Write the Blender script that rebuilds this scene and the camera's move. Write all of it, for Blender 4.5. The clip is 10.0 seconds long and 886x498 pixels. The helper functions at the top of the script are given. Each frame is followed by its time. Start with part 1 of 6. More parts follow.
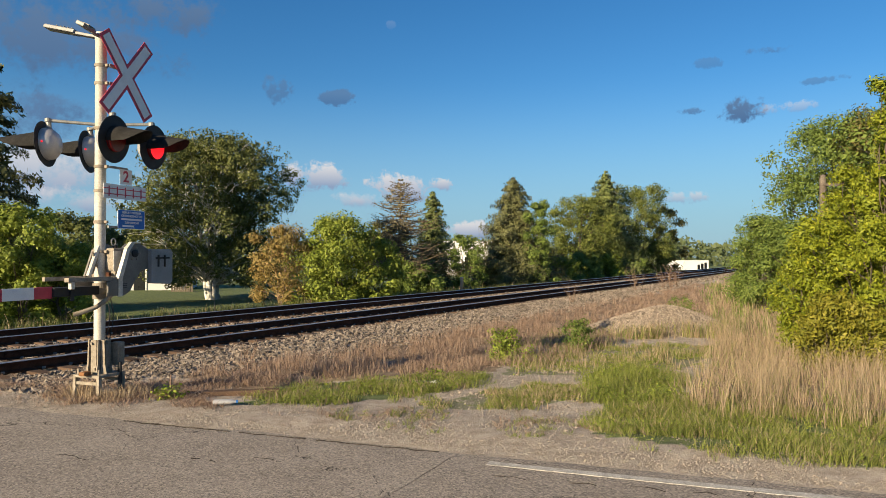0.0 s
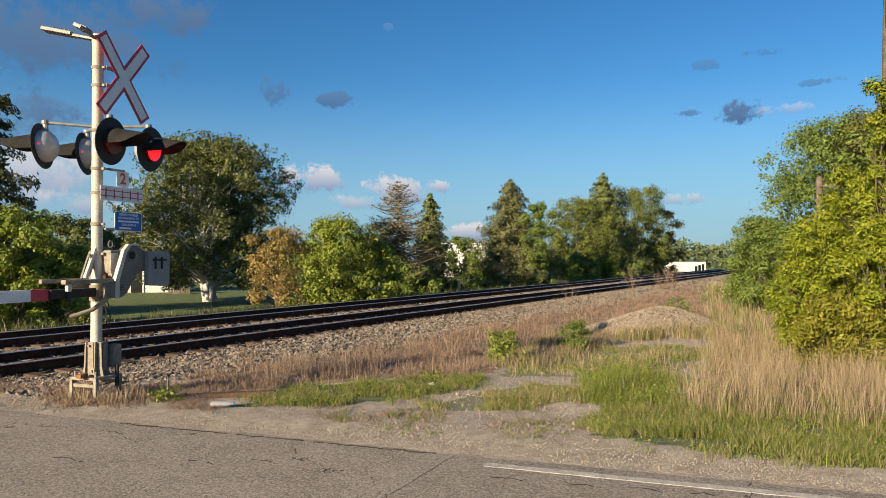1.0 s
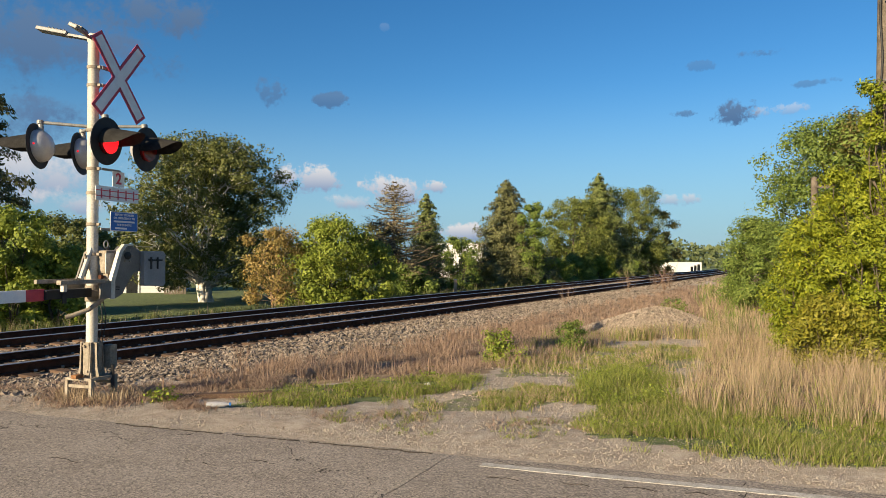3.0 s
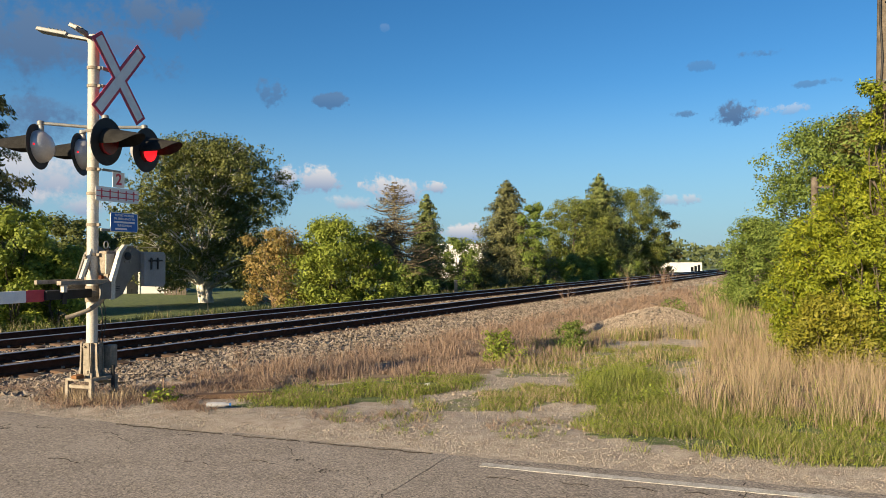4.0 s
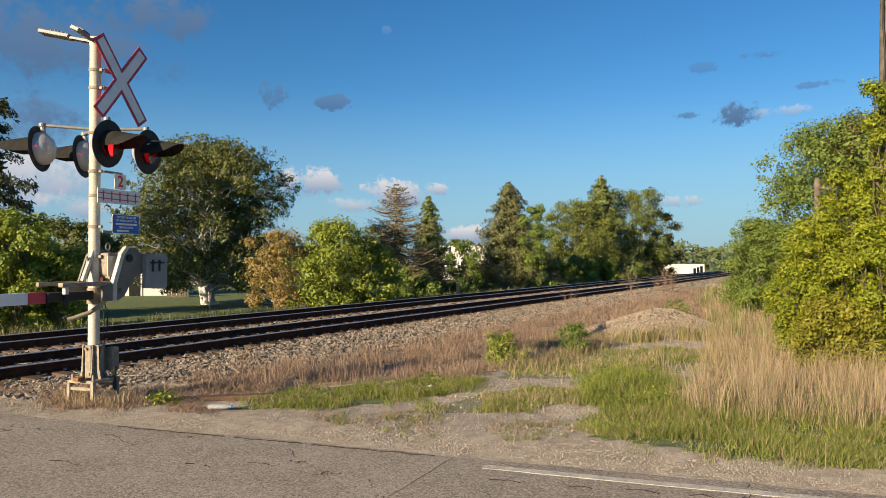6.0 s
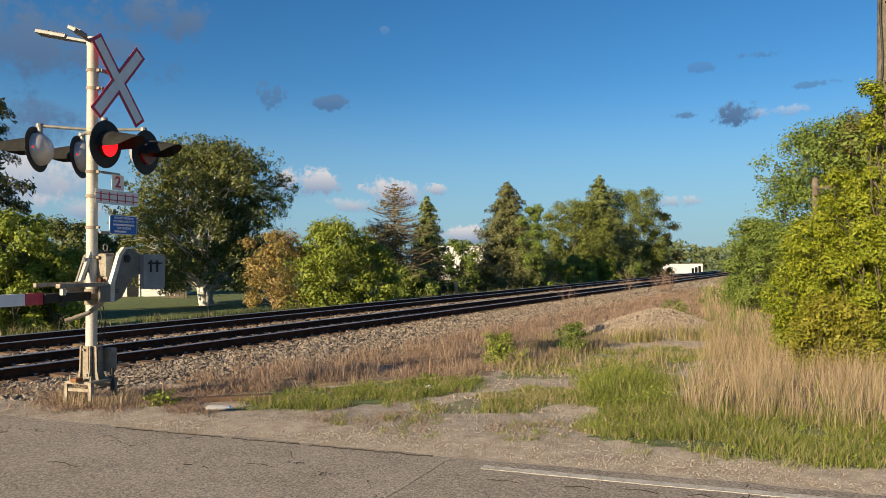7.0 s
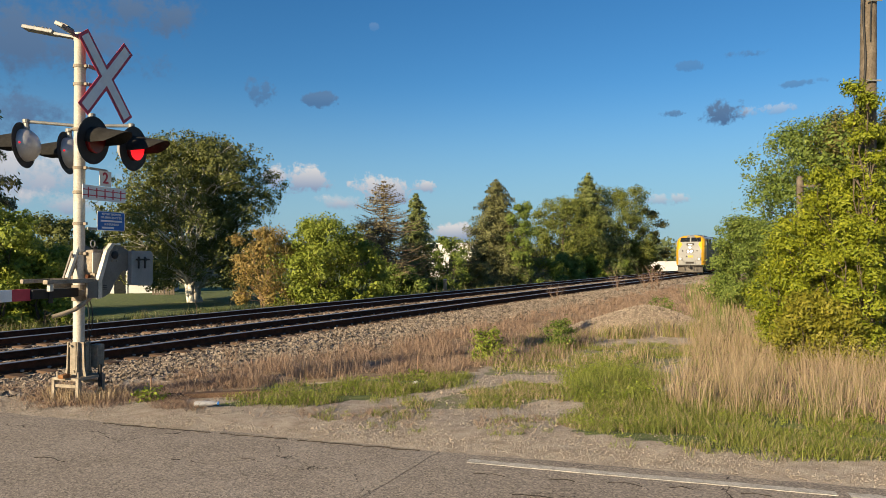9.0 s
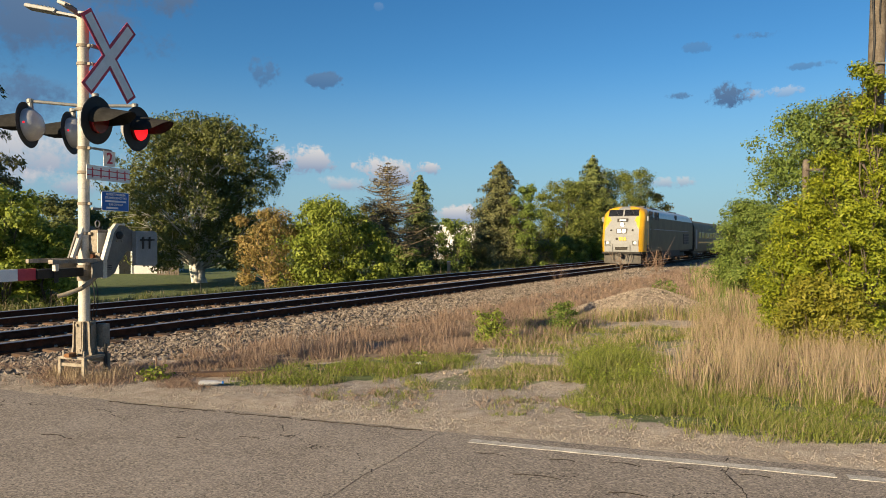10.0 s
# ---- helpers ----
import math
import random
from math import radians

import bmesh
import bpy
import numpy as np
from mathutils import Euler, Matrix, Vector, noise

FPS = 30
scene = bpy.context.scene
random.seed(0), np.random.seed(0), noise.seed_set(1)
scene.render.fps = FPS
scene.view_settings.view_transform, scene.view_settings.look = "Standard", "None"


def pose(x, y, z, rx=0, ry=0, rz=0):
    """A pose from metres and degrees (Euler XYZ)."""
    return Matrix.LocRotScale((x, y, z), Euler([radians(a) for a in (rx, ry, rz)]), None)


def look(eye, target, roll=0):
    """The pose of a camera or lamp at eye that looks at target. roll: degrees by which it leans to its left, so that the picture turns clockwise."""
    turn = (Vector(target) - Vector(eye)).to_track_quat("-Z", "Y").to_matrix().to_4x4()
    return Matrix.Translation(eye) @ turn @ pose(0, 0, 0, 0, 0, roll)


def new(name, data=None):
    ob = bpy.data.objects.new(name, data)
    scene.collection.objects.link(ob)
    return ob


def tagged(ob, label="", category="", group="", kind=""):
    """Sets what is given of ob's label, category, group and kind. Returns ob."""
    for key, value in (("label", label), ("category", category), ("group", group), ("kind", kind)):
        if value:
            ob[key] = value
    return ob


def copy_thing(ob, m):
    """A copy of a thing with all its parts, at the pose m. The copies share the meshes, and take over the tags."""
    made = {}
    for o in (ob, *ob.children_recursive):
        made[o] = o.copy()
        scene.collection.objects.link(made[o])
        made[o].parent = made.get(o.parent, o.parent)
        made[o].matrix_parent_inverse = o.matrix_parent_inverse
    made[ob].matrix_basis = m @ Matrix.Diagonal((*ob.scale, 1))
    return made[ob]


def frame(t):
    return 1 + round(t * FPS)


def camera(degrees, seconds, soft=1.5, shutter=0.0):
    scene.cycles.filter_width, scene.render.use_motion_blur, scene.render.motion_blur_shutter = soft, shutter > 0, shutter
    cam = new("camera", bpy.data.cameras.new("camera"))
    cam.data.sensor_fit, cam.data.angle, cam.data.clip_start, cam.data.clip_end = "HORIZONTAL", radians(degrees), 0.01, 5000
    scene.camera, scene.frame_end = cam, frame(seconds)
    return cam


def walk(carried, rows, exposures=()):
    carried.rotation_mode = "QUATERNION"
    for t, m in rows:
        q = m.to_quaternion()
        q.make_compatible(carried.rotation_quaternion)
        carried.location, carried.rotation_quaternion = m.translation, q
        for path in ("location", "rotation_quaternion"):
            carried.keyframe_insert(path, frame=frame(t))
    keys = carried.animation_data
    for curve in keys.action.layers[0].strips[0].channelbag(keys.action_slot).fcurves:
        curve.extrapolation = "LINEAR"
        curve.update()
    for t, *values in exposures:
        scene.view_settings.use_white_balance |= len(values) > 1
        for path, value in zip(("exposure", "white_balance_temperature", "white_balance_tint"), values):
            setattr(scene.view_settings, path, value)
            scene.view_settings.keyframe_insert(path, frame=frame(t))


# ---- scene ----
cam = camera(66.0, 10.0, soft=0.7)
PATH = [
    (0.00, (0.000, -0.000, 1.750), (0.000, 19.999, 1.982), 0.000),
    (0.50, (0.006, -0.005, 1.753), (0.034, 19.993, 2.003), -0.024),
    (1.00, (0.005, -0.006, 1.746), (0.074, 19.992, 2.035), -0.078),
    (1.50, (0.004, -0.002, 1.745), (0.123, 19.995, 2.054), -0.101),
    (2.00, (0.005, -0.011, 1.746), (0.143, 19.986, 2.043), -0.060),
    (2.50, (0.004, -0.012, 1.747), (0.181, 19.985, 2.039), -0.054),
    (4.00, (0.011, -0.018, 1.743), (0.181, 19.979, 2.055), -0.110),
    (4.50, (0.011, -0.017, 1.743), (0.174, 19.980, 2.054), -0.141),
    (5.00, (0.011, -0.011, 1.739), (0.162, 19.986, 2.070), -0.190),
    (5.50, (0.012, -0.004, 1.737), (0.117, 19.993, 2.094), -0.192),
    (7.00, (0.014, 0.010, 1.738), (0.170, 20.006, 2.111), -0.287),
    (7.50, (0.023, -0.048, 1.736), (0.273, 19.947, 2.095), -0.239),
    (8.00, (0.020, 0.007, 1.745), (0.357, 20.001, 2.073), -0.170),
    (8.50, (0.030, -0.050, 1.735), (0.452, 19.943, 2.074), -0.221),
    (9.00, (0.034, -0.055, 1.732), (0.504, 19.937, 2.021), -0.203),
    (9.50, (0.038, -0.060, 1.727), (0.483, 19.935, 1.714), -0.028),
    (10.00, (0.043, -0.067, 1.728), (0.396, 19.929, 1.494), 0.092),
]
walk(cam, [(t, look(eye, target, roll)) for t, eye, target, roll in PATH],
     [(0.0, 1.03, 6450, 10), (2.0, 1.07, 6500, 10), (5.5, 1.10, 6560, 10), (7.3, 0.98, 6600, 10), (10.0, 0.98, 6700, 10)])

# ---- light ----
SUN_TRAVEL = Vector((0.66, 0.75, -0.345)).normalized()      # low evening sun from behind and left of the camera
sun_el = math.asin(-SUN_TRAVEL.z)
sun_az = math.atan2(-SUN_TRAVEL.x, -SUN_TRAVEL.y)           # clockwise from +y
sun = new("sun", bpy.data.lights.new("sun", "SUN"))
sun.data.energy, sun.data.angle, sun.data.color = 5.0, radians(0.6), (1.0, 0.80, 0.51)
sun.matrix_world = look((0, 0, 60), Vector((0, 0, 60)) + SUN_TRAVEL)


def node(nt, kind, x=None, **sets):
    n = nt.nodes.new(kind)
    for k, v in (x or {}).items():
        n.inputs[k].default_value = v
    for k, v in sets.items():
        setattr(n, k, v)
    return n


def build_world():
    w = bpy.data.worlds.new("sky")
    scene.world = w
    w.use_nodes = True
    nt = w.node_tree
    nt.nodes.clear()
    L = nt.links.new
    sky = node(nt, "ShaderNodeTexSky", sky_type="NISHITA", sun_disc=False, sun_elevation=sun_el, sun_rotation=sun_az,
               altitude=200.0, air_density=1.0, dust_density=0.3, ozone_density=2.5)
    out = node(nt, "ShaderNodeOutputWorld")
    bg = node(nt, "ShaderNodeBackground", {"Strength": SKY_STRENGTH})
    tc = node(nt, "ShaderNodeTexCoord")
    hue = node(nt, "ShaderNodeHueSaturation", {"Saturation": SKY_SAT, "Value": 1.0})
    L(sky.outputs[0], hue.inputs["Color"])
    tint = node(nt, "ShaderNodeVectorMath", operation="MULTIPLY")
    L(hue.outputs[0], tint.inputs[0])
    tint.inputs[1].default_value = (0.74, 1.0, 1.13)
    # pale haze near the horizon
    up = node(nt, "ShaderNodeSeparateXYZ")
    L(tc.outputs["Generated"], up.inputs[0])
    low = node(nt, "ShaderNodeMapRange", {"From Min": 0.0, "From Max": 0.26, "To Min": 0.8, "To Max": 0.0}, interpolation_type="SMOOTHSTEP")
    L(up.outputs[2], low.inputs[0])
    haze = node(nt, "ShaderNodeMix", data_type="RGBA")
    L(low.outputs[0], haze.inputs[0]), L(tint.outputs[0], haze.inputs[6])
    haze.inputs[7].default_value = (2.6, 4.3, 5.9, 1)
    colour = haze.outputs[2]
    big = node(nt, "ShaderNodeTexNoise", {"Scale": 17.0, "Detail": 4.0, "Roughness": 0.55})
    L(tc.outputs["Generated"], big.inputs["Vector"])
    small = node(nt, "ShaderNodeTexNoise", {"Scale": 46.0, "Detail": 8.0, "Roughness": 0.66})
    L(tc.outputs["Generated"], small.inputs["Vector"])
    tiny = node(nt, "ShaderNodeTexNoise", {"Scale": 150.0, "Detail": 6.0, "Roughness": 0.65})
    L(tc.outputs["Generated"], tiny.inputs["Vector"])
    # each cloud: azimuth and elevation in degrees, half width, half height, body colour, cover
    for az, el, hw, hh, tint, cover in CLOUDS:
        a, e = radians(az), radians(el)
        d = Vector((math.sin(a) * math.cos(e), math.cos(a) * math.cos(e), math.sin(e)))
        r = Vector((math.cos(a), -math.sin(a), 0.0))
        u = r.cross(d)
        terms = []
        for axis, half in ((r, hw), (u, hh)):
            dot = node(nt, "ShaderNodeVectorMath", operation="DOT_PRODUCT")
            L(tc.outputs["Generated"], dot.inputs[0])
            dot.inputs[1].default_value = axis / math.sin(radians(half))
            shift = node(nt, "ShaderNodeMath", operation="SUBTRACT")
            L(dot.outputs["Value"], shift.inputs[0])
            shift.inputs[1].default_value = axis.dot(d) / math.sin(radians(half))
            sq = node(nt, "ShaderNodeMath", operation="MULTIPLY")
            L(shift.outputs[0], sq.inputs[0]), L(shift.outputs[0], sq.inputs[1])
            terms.append((sq, shift))
        add = node(nt, "ShaderNodeMath", operation="ADD")
        L(terms[0][0].outputs[0], add.inputs[0]), L(terms[1][0].outputs[0], add.inputs[1])
        front = node(nt, "ShaderNodeVectorMath", operation="DOT_PRODUCT")
        L(tc.outputs["Generated"], front.inputs[0])
        front.inputs[1].default_value = d
        ahead = node(nt, "ShaderNodeMath", operation="GREATER_THAN")
        L(front.outputs["Value"], ahead.inputs[0])
        ahead.inputs[1].default_value = 0.5
        n1 = node(nt, "ShaderNodeMath", operation="MULTIPLY_ADD")
        L(big.outputs[0], n1.inputs[0])
        n1.inputs[1].default_value, n1.inputs[2].default_value = (5.0, -5.6) if hw < 3.0 else (4.2, -3.75)
        n2 = node(nt, "ShaderNodeMath", operation="MULTIPLY_ADD")
        L(small.outputs[0], n2.inputs[0])
        n2.inputs[1].default_value = 5.0 if hw < 3.0 else 3.0
        L(n1.outputs[0], n2.inputs[2])
        n3 = node(nt, "ShaderNodeMath", operation="MULTIPLY_ADD")
        L(tiny.outputs[0], n3.inputs[0])
        n3.inputs[1].default_value = 2.4 if hw < 3.0 else 1.2
        L(n2.outputs[0], n3.inputs[2])
        body = node(nt, "ShaderNodeMath", operation="SUBTRACT")
        L(n3.outputs[0], body.inputs[0]), L(add.outputs[0], body.inputs[1])
        mask = node(nt, "ShaderNodeMapRange", {"From Min": -0.6, "From Max": 0.5 if hw < 3.0 else 0.9, "To Min": 0.0, "To Max": cover},
                    interpolation_type="SMOOTHSTEP")
        L(body.outputs[0], mask.inputs[0])
        both = node(nt, "ShaderNodeMath", operation="MULTIPLY")
        L(mask.outputs[0], both.inputs[0]), L(ahead.outputs[0], both.inputs[1])
        # lit side towards the top, greyer underneath
        ramp = node(nt, "ShaderNodeMix", data_type="RGBA")
        lit = node(nt, "ShaderNodeMapRange", {"From Min": -0.8, "From Max": 0.7})
        L(terms[1][1].outputs[0], lit.inputs[0])
        L(lit.outputs[0], ramp.inputs[0])
        ramp.inputs[6].default_value = (*tint[0], 1)
        ramp.inputs[7].default_value = (*tint[1], 1)
        mix = node(nt, "ShaderNodeMix", data_type="RGBA")
        L(both.outputs[0], mix.inputs[0]), L(colour, mix.inputs[6]), L(ramp.outputs[2], mix.inputs[7])
        colour = mix.outputs[2]
    L(colour, bg.inputs[0]), L(bg.outputs[0], out.inputs[0])


SKY_STRENGTH, SKY_SAT = 0.052, 1.28
GREY = ((0.8, 1.55, 2.9), (1.2, 2.0, 3.35))
DARK = ((0.75, 1.5, 2.95), (1.1, 1.95, 3.4))
WHITE = ((2.5, 3.3, 4.8), (6.6, 6.5, 6.6))
# clouds by bearing: 1207 times the tangents to the side and above eye level, half width and half height in degrees
CLOUD_PLAN = [
    (-700, 405, 9.3, 4.1, GREY, 0.97), (-520, 445, 5.0, 2.2, GREY, 0.97), (-665, 262, 5.0, 1.1, DARK, 0.8), (-745, 240, 4.0, 1.4, DARK, 0.8),
    (-705, 150, 7.5, 2.2, WHITE, 0.92), (-650, 100, 4.5, 1.0, WHITE, 0.85), (-286, 300, 1.2, 1.1, DARK, 0.6), (-184, 283, 1.4, 0.5, DARK, 0.75),
    (-224, 143, 2.3, 1.05, WHITE, 0.95), (-144, 100, 3.1, 0.7, WHITE, 0.9), (-62, 122, 2.6, 1.3, WHITE, 0.97), (-12, 128, 1.5, 0.6, WHITE, 0.9), (51, 47, 2.0, 0.7, WHITE, 0.95),
    (411, 105, 2.6, 0.5, WHITE, 0.65), (531, 260, 1.8, 0.9, DARK, 0.95), (601, 265, 2.1, 0.45, WHITE, 0.45), (434, 259, 1.1, 0.3, DARK, 0.7),
    (578, 367, 1.5, 0.3, DARK, 0.5), (470, 343, 0.9, 0.4, DARK, 0.4), (681, 315, 1.4, 0.25, DARK, 0.5), (-94, 411, 0.34, 0.34, WHITE, 0.09),
]
CLOUDS = [(math.degrees(math.atan(x / 1207)), math.degrees(math.atan(y / math.hypot(1207, x))), *rest) for x, y, *rest in CLOUD_PLAN]
build_world()

# ---- materials ----
def mat(name, c1, c2, scale=6.0, fine=70.0, rough=0.85, bump=0.25, metal=0.0, vary="", depth=0.01, spread=0.5):
    """Two colours mixed by a broad noise, a fine noise over it, relief by the fine noise. vary: island or object gives each piece its own tone."""
    m = bpy.data.materials.new(name)
    m.use_nodes = True
    nt = m.node_tree
    L = nt.links.new
    bsdf = nt.nodes["Principled BSDF"]
    tc = node(nt, "ShaderNodeTexCoord")
    n1 = node(nt, "ShaderNodeTexNoise", {"Scale": scale, "Detail": 4.0, "Roughness": 0.6})
    n2 = node(nt, "ShaderNodeTexNoise", {"Scale": fine, "Detail": 3.0, "Roughness": 0.65})
    L(tc.outputs["Object"], n1.inputs["Vector"]), L(tc.outputs["Object"], n2.inputs["Vector"])
    r1 = node(nt, "ShaderNodeMapRange", {"From Min": 0.3, "From Max": 0.7})
    L(n1.outputs[0], r1.inputs[0])
    fac = r1.outputs[0]
    if vary:
        src = node(nt, "ShaderNodeNewGeometry").outputs["Random Per Island"] if vary == "island" else node(nt, "ShaderNodeObjectInfo").outputs["Random"]
        mixf = node(nt, "ShaderNodeMix", {0: 0.7}, data_type="FLOAT")
        L(fac, mixf.inputs[2]), L(src, mixf.inputs[3])
        fac = mixf.outputs[0]
    mix = node(nt, "ShaderNodeMix", data_type="RGBA")
    mix.inputs[6].default_value, mix.inputs[7].default_value = (*c1, 1), (*c2, 1)
    L(fac, mix.inputs[0])
    r2 = node(nt, "ShaderNodeMapRange", {"From Min": 0.3, "From Max": 0.7, "To Min": 1 - spread * 0.6, "To Max": 1 + spread * 0.4})
    L(n2.outputs[0], r2.inputs[0])
    mul = node(nt, "ShaderNodeVectorMath", operation="SCALE")
    L(mix.outputs[2], mul.inputs[0]), L(r2.outputs[0], mul.inputs["Scale"])
    L(mul.outputs[0], bsdf.inputs["Base Color"])
    bsdf.inputs["Roughness"].default_value, bsdf.inputs["Metallic"].default_value = rough, metal
    if rough >= 0.8:
        bsdf.inputs["Specular IOR Level"].default_value = 0.15
    if bump:
        b = node(nt, "ShaderNodeBump", {"Strength": bump, "Distance": depth})
        L(n2.outputs[0], b.inputs["Height"]), L(b.outputs[0], bsdf.inputs["Normal"])
    return m


def leaf_mat(name, c1, c2, c3=None, through_light=0.28):
    """Leaves: every leaf its own tone, some light passing through."""
    m = bpy.data.materials.new(name)
    m.use_nodes = True
    nt = m.node_tree
    nt.nodes.clear()
    L = nt.links.new
    rnd = node(nt, "ShaderNodeNewGeometry").outputs["Random Per Island"]
    tc = node(nt, "ShaderNodeTexCoord")
    n1 = node(nt, "ShaderNodeTexNoise", {"Scale": 1.7, "Detail": 4.0})
    L(tc.outputs["Object"], n1.inputs["Vector"])
    ramp = node(nt, "ShaderNodeValToRGB")
    e = ramp.color_ramp.elements
    e[0].position, e[0].color, e[1].position, e[1].color = 0.12, (*c1, 1), 0.75, (*c2, 1)
    # brightest tone, on some leaves, also stands in for sunlit specks
    if c3:
        x = e.new(0.92)
        x.color = (*c3, 1)
    mf = node(nt, "ShaderNodeMix", {0: 0.55}, data_type="FLOAT")
    L(n1.outputs[0], mf.inputs[2]), L(rnd, mf.inputs[3]), L(mf.outputs[0], ramp.inputs[0])
    d = node(nt, "ShaderNodeBsdfPrincipled", {"Roughness": 0.55, "Specular IOR Level": 0.25})
    tr = node(nt, "ShaderNodeBsdfTranslucent")
    L(ramp.outputs[0], d.inputs["Base Color"]), L(ramp.outputs[0], tr.inputs["Color"])
    mix = node(nt, "ShaderNodeMixShader", {0: through_light})
    out = node(nt, "ShaderNodeOutputMaterial")
    L(d.outputs[0], mix.inputs[1]), L(tr.outputs[0], mix.inputs[2]), L(mix.outputs[0], out.inputs[0])
    return m


def glow(name, colour, strength):
    m = bpy.data.materials.new(name)
    m.use_nodes = True
    b = m.node_tree.nodes["Principled BSDF"]
    b.inputs["Base Color"].default_value = (*colour, 1)
    b.inputs["Emission Color"].default_value = (*colour, 1)
    b.inputs["Emission Strength"].default_value = strength
    return m


M = {}
M["steel_paint"] = mat("weathered_aluminium_paint", (0.48, 0.445, 0.385), (0.64, 0.61, 0.55), 5, 60, 0.5, 0.08, 0.15)
M["galv"] = mat("galvanised_steel", (0.19, 0.19, 0.19), (0.28, 0.28, 0.275), 8, 90, 0.55, 0.08, 0.3)
M["dirty_galv"] = mat("rust_stained_galvanised_steel", (0.20, 0.165, 0.125), (0.35, 0.31, 0.255), 9, 70, 0.75, 0.15, 0.25)
M["black"] = mat("matt_black_paint", (0.010, 0.010, 0.011), (0.022, 0.022, 0.023), 8, 90, 0.7, 0.05)
M["rust"] = mat("orange_rust", (0.16, 0.075, 0.035), (0.28, 0.14, 0.065), 14, 90, 0.95, 0.4)
M["bracket"] = mat("dull_grey_bracket_paint", (0.13, 0.12, 0.105), (0.19, 0.178, 0.16), 6, 70, 0.6, 0.08, 0.1)
M["weight"] = mat("pale_grey_counterweight_paint", (0.20, 0.21, 0.22), (0.27, 0.28, 0.29), 6, 70, 0.55, 0.06, 0.1)
M["dome"] = mat("satin_grey_casting", (0.40, 0.40, 0.41), (0.52, 0.52, 0.53), 8, 60, 0.4, 0.02, 0.3, spread=0.12)
M["white_sheet"] = mat("white_reflective_sheeting", (0.66, 0.66, 0.67), (0.76, 0.76, 0.76), 9, 120, 0.5, 0.03, spread=0.15)
M["red_sheet"] = mat("red_reflective_sheeting", (0.42, 0.03, 0.06), (0.52, 0.05, 0.08), 9, 120, 0.5, 0.03, spread=0.2)
M["blue_sheet"] = mat("blue_reflective_sheeting", (0.015, 0.10, 0.38), (0.02, 0.14, 0.46), 9, 120, 0.5, 0.03, spread=0.2)
M["lens_off"] = mat("unlit_red_lens", (0.10, 0.006, 0.008), (0.16, 0.01, 0.012), 20, 160, 0.25, 0.2, spread=0.3)
M["lens_on"] = glow("lit_red_lens", (1.0, 0.010, 0.016), 0.75)
M["rail"] = mat("rusty_rail_steel", (0.05, 0.020, 0.011), (0.105, 0.044, 0.025), 7, 80, 0.95, 0.3, 0.0)
M["rail_head"] = mat("polished_rail_head", (0.50, 0.49, 0.48), (0.62, 0.61, 0.60), 4, 60, 0.4, 0.03, 0.6, spread=0.2)
M["tie"] = mat("creosoted_timber", (0.05, 0.034, 0.026), (0.135, 0.088, 0.062), 4, 45, 0.9, 0.5, vary="object")
M["stone"] = mat("crushed_grey_stone", (0.06, 0.047, 0.037), (0.35, 0.295, 0.245), 3, 60, 0.9, 0.3, vary="island")
M["oily_stone"] = mat("oil_darkened_stone", (0.03, 0.018, 0.013), (0.11, 0.07, 0.05), 3, 60, 0.9, 0.3, vary="island")
M["pile_stone"] = mat("pale_crushed_limestone", (0.22, 0.175, 0.14), (0.44, 0.37, 0.30), 3, 60, 0.9, 0.3, vary="island")
M["pebble"] = mat("road_gravel", (0.23, 0.197, 0.165), (0.37, 0.325, 0.278), 3, 60, 0.9, 0.3, vary="island")
M["bark"] = mat("grey_brown_bark", (0.07, 0.055, 0.042), (0.17, 0.14, 0.11), 5, 30, 0.95, 0.8, depth=0.03)
M["birch"] = mat("pale_birch_bark", (0.36, 0.34, 0.31), (0.78, 0.76, 0.71), 5, 25, 0.85, 0.4)
M["pole_wood"] = mat("weathered_pole_timber", (0.09, 0.073, 0.057), (0.185, 0.157, 0.128), 4, 40, 0.95, 0.6, depth=0.02)
M["twig"] = mat("dry_reddish_twigs", (0.17, 0.11, 0.08), (0.30, 0.21, 0.155), 6, 40, 0.95, 0.2)
M["line"] = mat("worn_white_road_paint", (0.32, 0.30, 0.27), (0.58, 0.555, 0.51), 9, 110, 0.85, 0.5, spread=0.8)
M["siding"] = mat("white_painted_siding", (0.50, 0.50, 0.50), (0.62, 0.615, 0.60), 0.6, 12, 0.6, 0.05, spread=0.15)
M["roofing"] = mat("grey_roof_shingles", (0.10, 0.10, 0.10), (0.18, 0.17, 0.17), 2, 20, 0.9, 0.3)
M["glass_dark"] = mat("dark_window_glass", (0.012, 0.014, 0.016), (0.02, 0.022, 0.025), 2, 10, 0.08, 0.0)
M["leaf_birch"] = leaf_mat("birch_leaves", (0.045, 0.062, 0.018), (0.165, 0.18, 0.052), (0.42, 0.40, 0.17))
M["leaf_green"] = leaf_mat("fresh_green_leaves", (0.09, 0.13, 0.018), (0.28, 0.33, 0.05), (0.50, 0.50, 0.12))
M["leaf_mid"] = leaf_mat("mid_green_leaves", (0.06, 0.10, 0.02), (0.20, 0.26, 0.055), (0.43, 0.44, 0.13))
M["leaf_orange"] = leaf_mat("turning_orange_leaves", (0.15, 0.14, 0.045), (0.36, 0.25, 0.085), (0.46, 0.28, 0.14))
M["leaf_yellow"] = leaf_mat("yellow_green_leaflets", (0.09, 0.13, 0.012), (0.29, 0.32, 0.025), (0.52, 0.44, 0.05))
M["leaf_gold"] = leaf_mat("golden_green_leaflets", (0.10, 0.115, 0.014), (0.27, 0.25, 0.03), (0.42, 0.33, 0.05))
